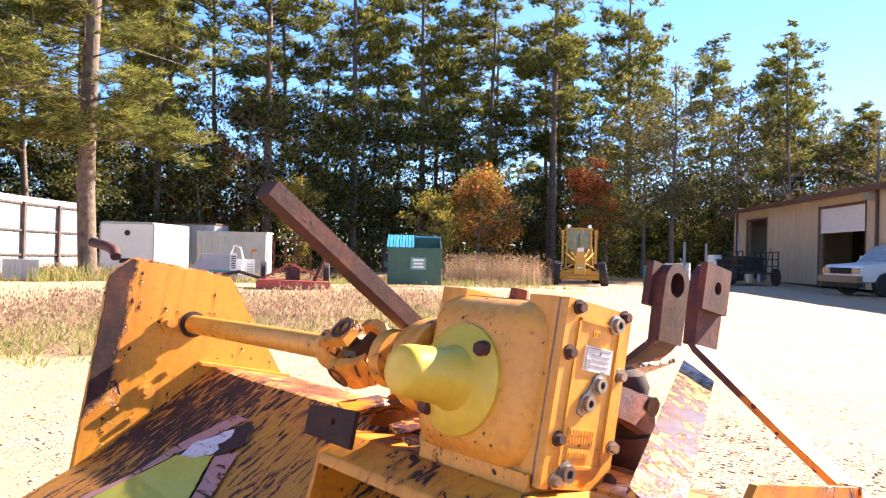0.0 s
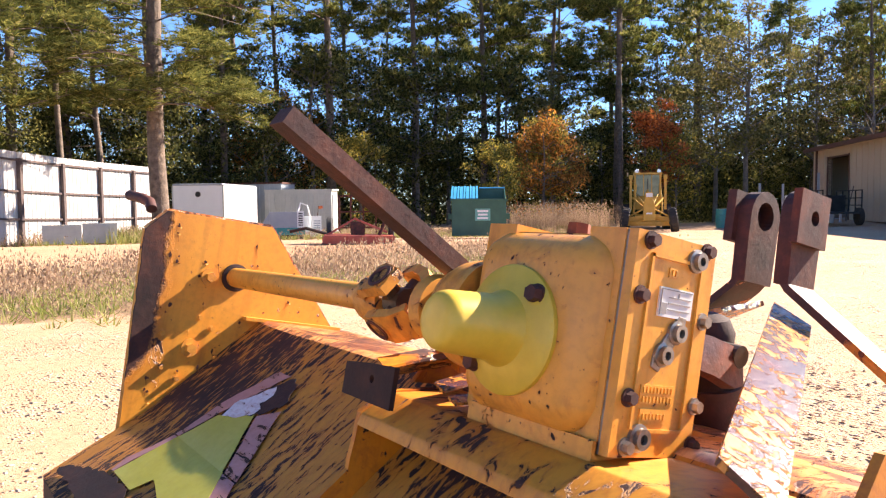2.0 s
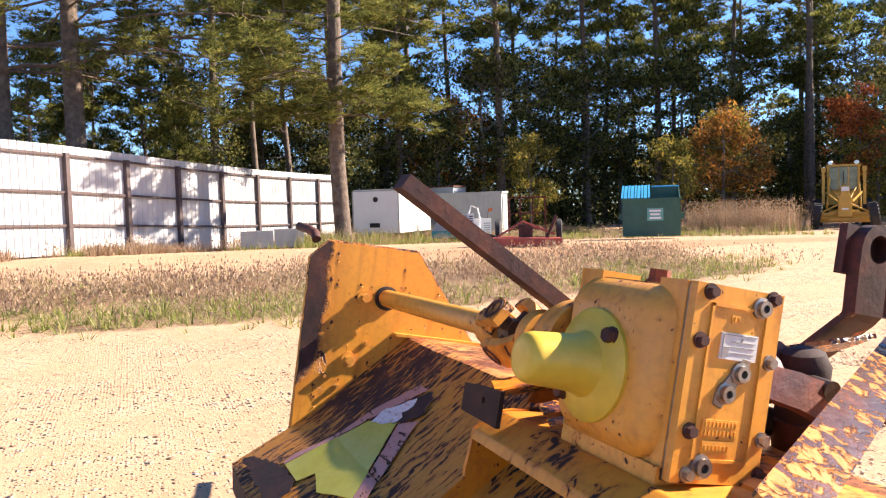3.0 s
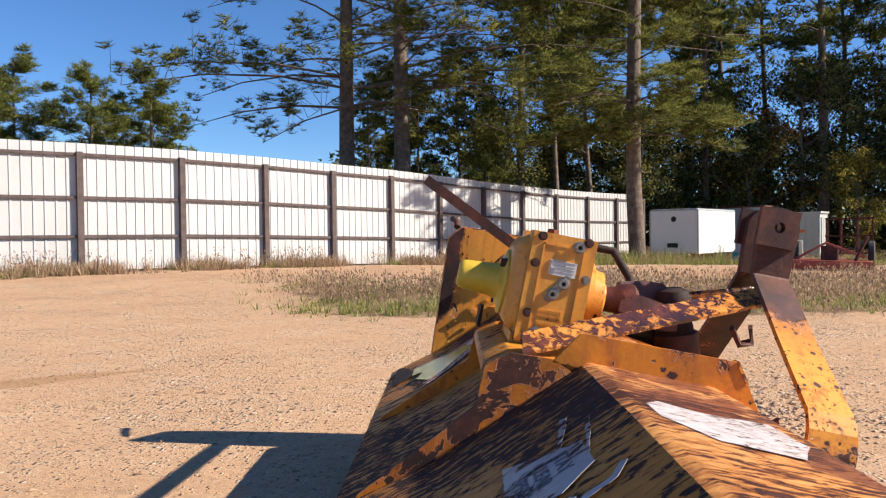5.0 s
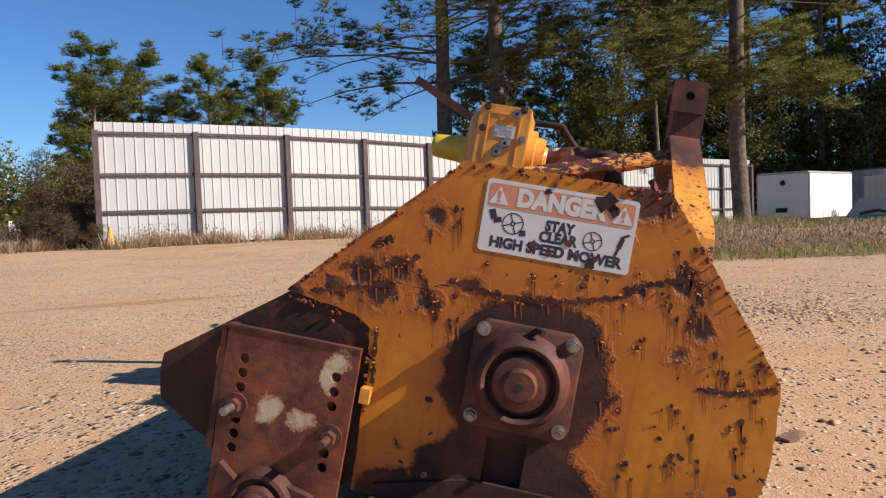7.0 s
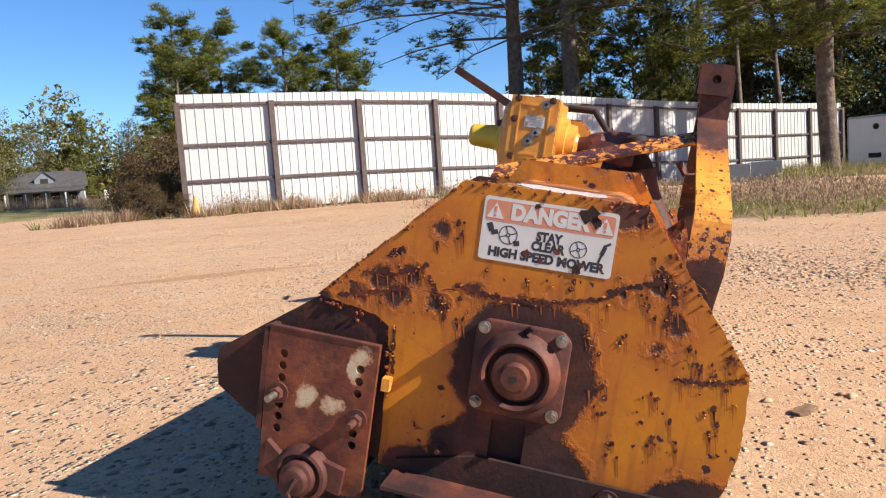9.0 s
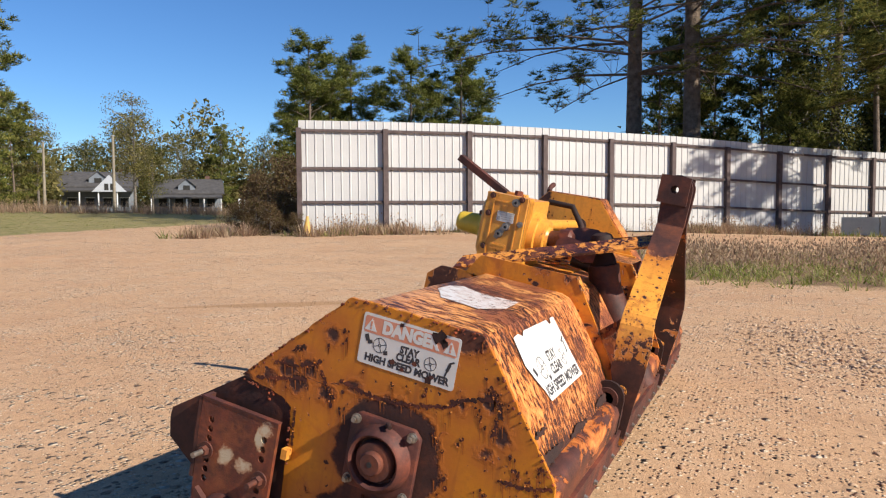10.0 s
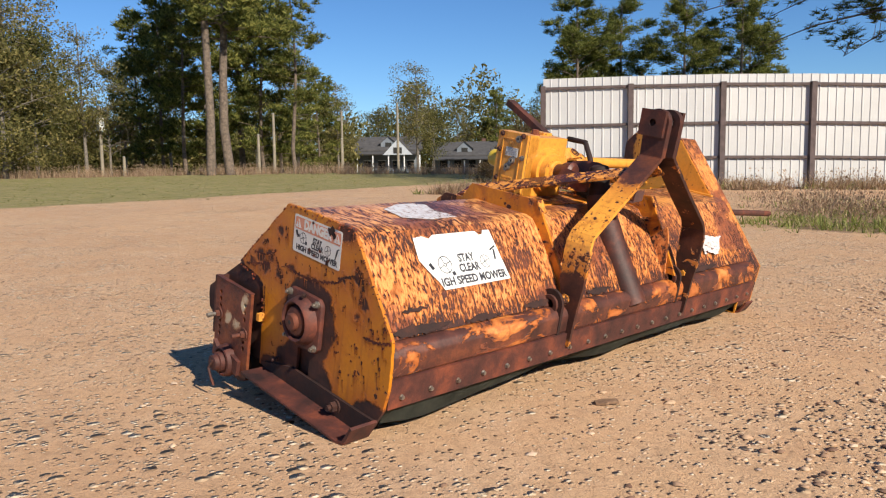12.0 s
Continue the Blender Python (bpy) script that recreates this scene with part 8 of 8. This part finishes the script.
weed_field("fence_weeds", "straggling brown weeds at the foot of the fence", fence_edge, (-13, 9, 14, 38), 16000, seed_template(wr, 7, 0.36, 0.006, 0.12), weed_dry, 74, 0.4, 1.5)
bush = lambda x, y: smooth(0.3, 0.6, clump(x * 1.4, y * 1.4)) * smooth(0.4, 1.0, beside_fence(x, y)) * smooth(5.2, 3.2, beside_fence(x, y)) * smooth(4.0, 6.5, x)
weed_field("tall_green_weeds", "tall green weeds between the fence and the stored machines", bush, (-2, 14, 18, 34), 9000, blade_template(wr, 10, 0.55, 0.014, 0.22), weed_green, 79, 0.5, 1.3)
weed_field("tall_brown_weeds", "tall brown weeds between the fence and the stored machines", bush, (-2, 14, 18, 34), 6000, seed_template(wr, 6, 0.62, 0.006, 0.22), weed_dry, 85, 0.5, 1.2)
tangle = lambda x, y: smooth(0.15, 0.5, clump(x * 1.1 + 4, y * 1.1)) * smooth(1.5, 0.5, np.abs(beside_fence(x, y) - 0.55)) * smooth(-13.2, -11.9, x)
weed_field("fence_tangle", "low tangled brown growth at the foot of the fence", tangle, (-14, 2, 12, 29), 18000, blade_template(wr, 10, 0.30, 0.011, 0.22), weed_dry, 86, 0.4, 1.4)
weed_field("fence_green", "low green growth at the foot of the fence", lambda x, y: 0.7 * tangle(x + 0.4, y), (-14, 2, 12, 29), 9000, blade_template(wr, 9, 0.20, 0.010, 0.20), weed_green, 88, 0.4, 1.4)
weed_field("verge_grass", "ragged dry grass along the far side of the lawn", lambda x, y: smooth(44, 48, np.hypot(x, y)) * smooth(56, 52, np.hypot(x, y)) * smooth(0.2, 0.6, clump(x, y)), (-56, -24, 8, 46), 14000, seed_template(wr, 7, 0.50, 0.012, 0.25), weed_dry, 87, 0.5, 1.3)
weed_field("lawn_tufts", "short grass tufts at the lawn's edge", lambda x, y: lawn(x, y) * 0.5, (-40, -10, -6, 40), 14000, blade_template(wr, 8, 0.035, 0.008, 0.10), weed_green, 75)

# loose stones
def gravel(name, label, chance, area, count, lo, hi, seed, even=0.22):
    rng = np.random.default_rng(seed)
    x0, x1, y0, y1 = area
    x, y = rng.uniform(x0, x1, count), rng.uniform(y0, y1, count)
    keep = rng.random(count) < chance(x, y)
    x, y = x[keep], y[keep]
    k = len(x)
    octa = np.array([(1, 0, 0), (-1, 0, 0), (0, 1, 0), (0, -1, 0), (0, 0, 1), (0, 0, -1), (0.6, 0.6, 0.45), (-0.6, 0.6, 0.4), (-0.6, -0.6, 0.45), (0.6, -0.6, 0.4)])
    tris = np.array([(0, 6, 4), (6, 2, 4), (2, 7, 4), (7, 1, 4), (1, 8, 4), (8, 3, 4), (3, 9, 4), (9, 0, 4), (0, 2, 6), (2, 1, 7), (1, 3, 8), (3, 0, 9)])
    r = lo + (hi - lo) * rng.power(even, k)
    V = octa[None] * rng.uniform(0.5, 1.2, (k, 10, 3)) * r[:, None, None] * (1.1, 0.85, 0.42)
    a = rng.uniform(0, 6.283, k)
    c, s = np.cos(a), np.sin(a)
    V = np.stack([V[..., 0] * c[:, None] - V[..., 1] * s[:, None], V[..., 0] * s[:, None] + V[..., 1] * c[:, None], V[..., 2]], -1)
    V += np.stack([x, y, ground_z(x, y) + r * 0.08 - 0.002], 1)[:, None, :]
    F = tris[None] + (np.arange(k) * 10)[:, None, None]
    return tagged(new(name, raw_mesh(name, V.reshape(-1, 3), F.reshape(-1, 3), stone_mat)), label, "gravel", kind="stuff")


n = Nodes("loose_stones")
gi = n.node("NewGeometry")
col = n.ramp(gi.outputs["Random Per Island"], [(0.0, (0.16, 0.085, 0.055)), (0.22, (0.36, 0.22, 0.135)), (0.6, (0.55, 0.36, 0.22)), (0.88, (0.66, 0.48, 0.33)), (1.0, (0.34, 0.25, 0.21))])
stone_mat = n.done(n.mix(0.4, col, n.ramp(n.noise(n.pos(world_space=True), 90, 3), [(0.3, 0.5), (0.7, 1.0)]), "MULTIPLY"), 0.9)
under = lambda x, y: 1.0 - ((x > -0.45) & (x < 0.42) & (y > -0.1) & (y < 2.45)) * 1.0
patchy = lambda x, y: np.array([0.35 + 0.65 * max(0.0, min(1.0, 0.5 + 1.6 * noise.noise((a * 0.8, b * 0.8, 9)))) for a, b in zip(x, y)])
gravel("fine_gravel", "fine sandy gravel on the yard", lambda x, y: patchy(x, y) * under(x, y), (-5.0, 4.5, -1.5, 7.5), 17000, 0.003, 0.011, 81)
gravel("loose_stones", "loose brown stones on the yard", lambda x, y: patchy(x, y) ** 1.5 * under(x, y), (-4.0, 5.0, -1.5, 6.0), 2600, 0.006, 0.022, 82)
gravel("front_stones", "angular brown stones strewn before the mower", lambda x, y: patchy(x, y) ** 2.2 * under(x, y) * smooth(0.45, 1.0, x), (0.4, 3.4, -1.5, 4.6), 24000, 0.005, 0.020, 84, 0.40)
gravel("far_gravel", "scattered gravel further out on the yard", lambda x, y: patchy(x, y), (-12, 12, 5.5, 14), 4500, 0.006, 0.022, 83)
ch = thing("wood_chip", pose(0.65, 0.675, gz(0.65, 0.675) + 0.005, 3, -4, 40), "flat brown scrap of bark on the gravel", "bark")
part("bark_piece", prism([(-0.034, -0.016), (-0.004, -0.022), (0.006, -0.014), (0.036, -0.012), (0.033, 0.014), (-0.012, 0.019), (-0.037, 0.008)], -0.004, 0.004, 0.001, None, "z"), simple_mat("bark_scrap", (0.15, 0.085, 0.05), (0.27, 0.165, 0.095), 60, 0.9), ch)
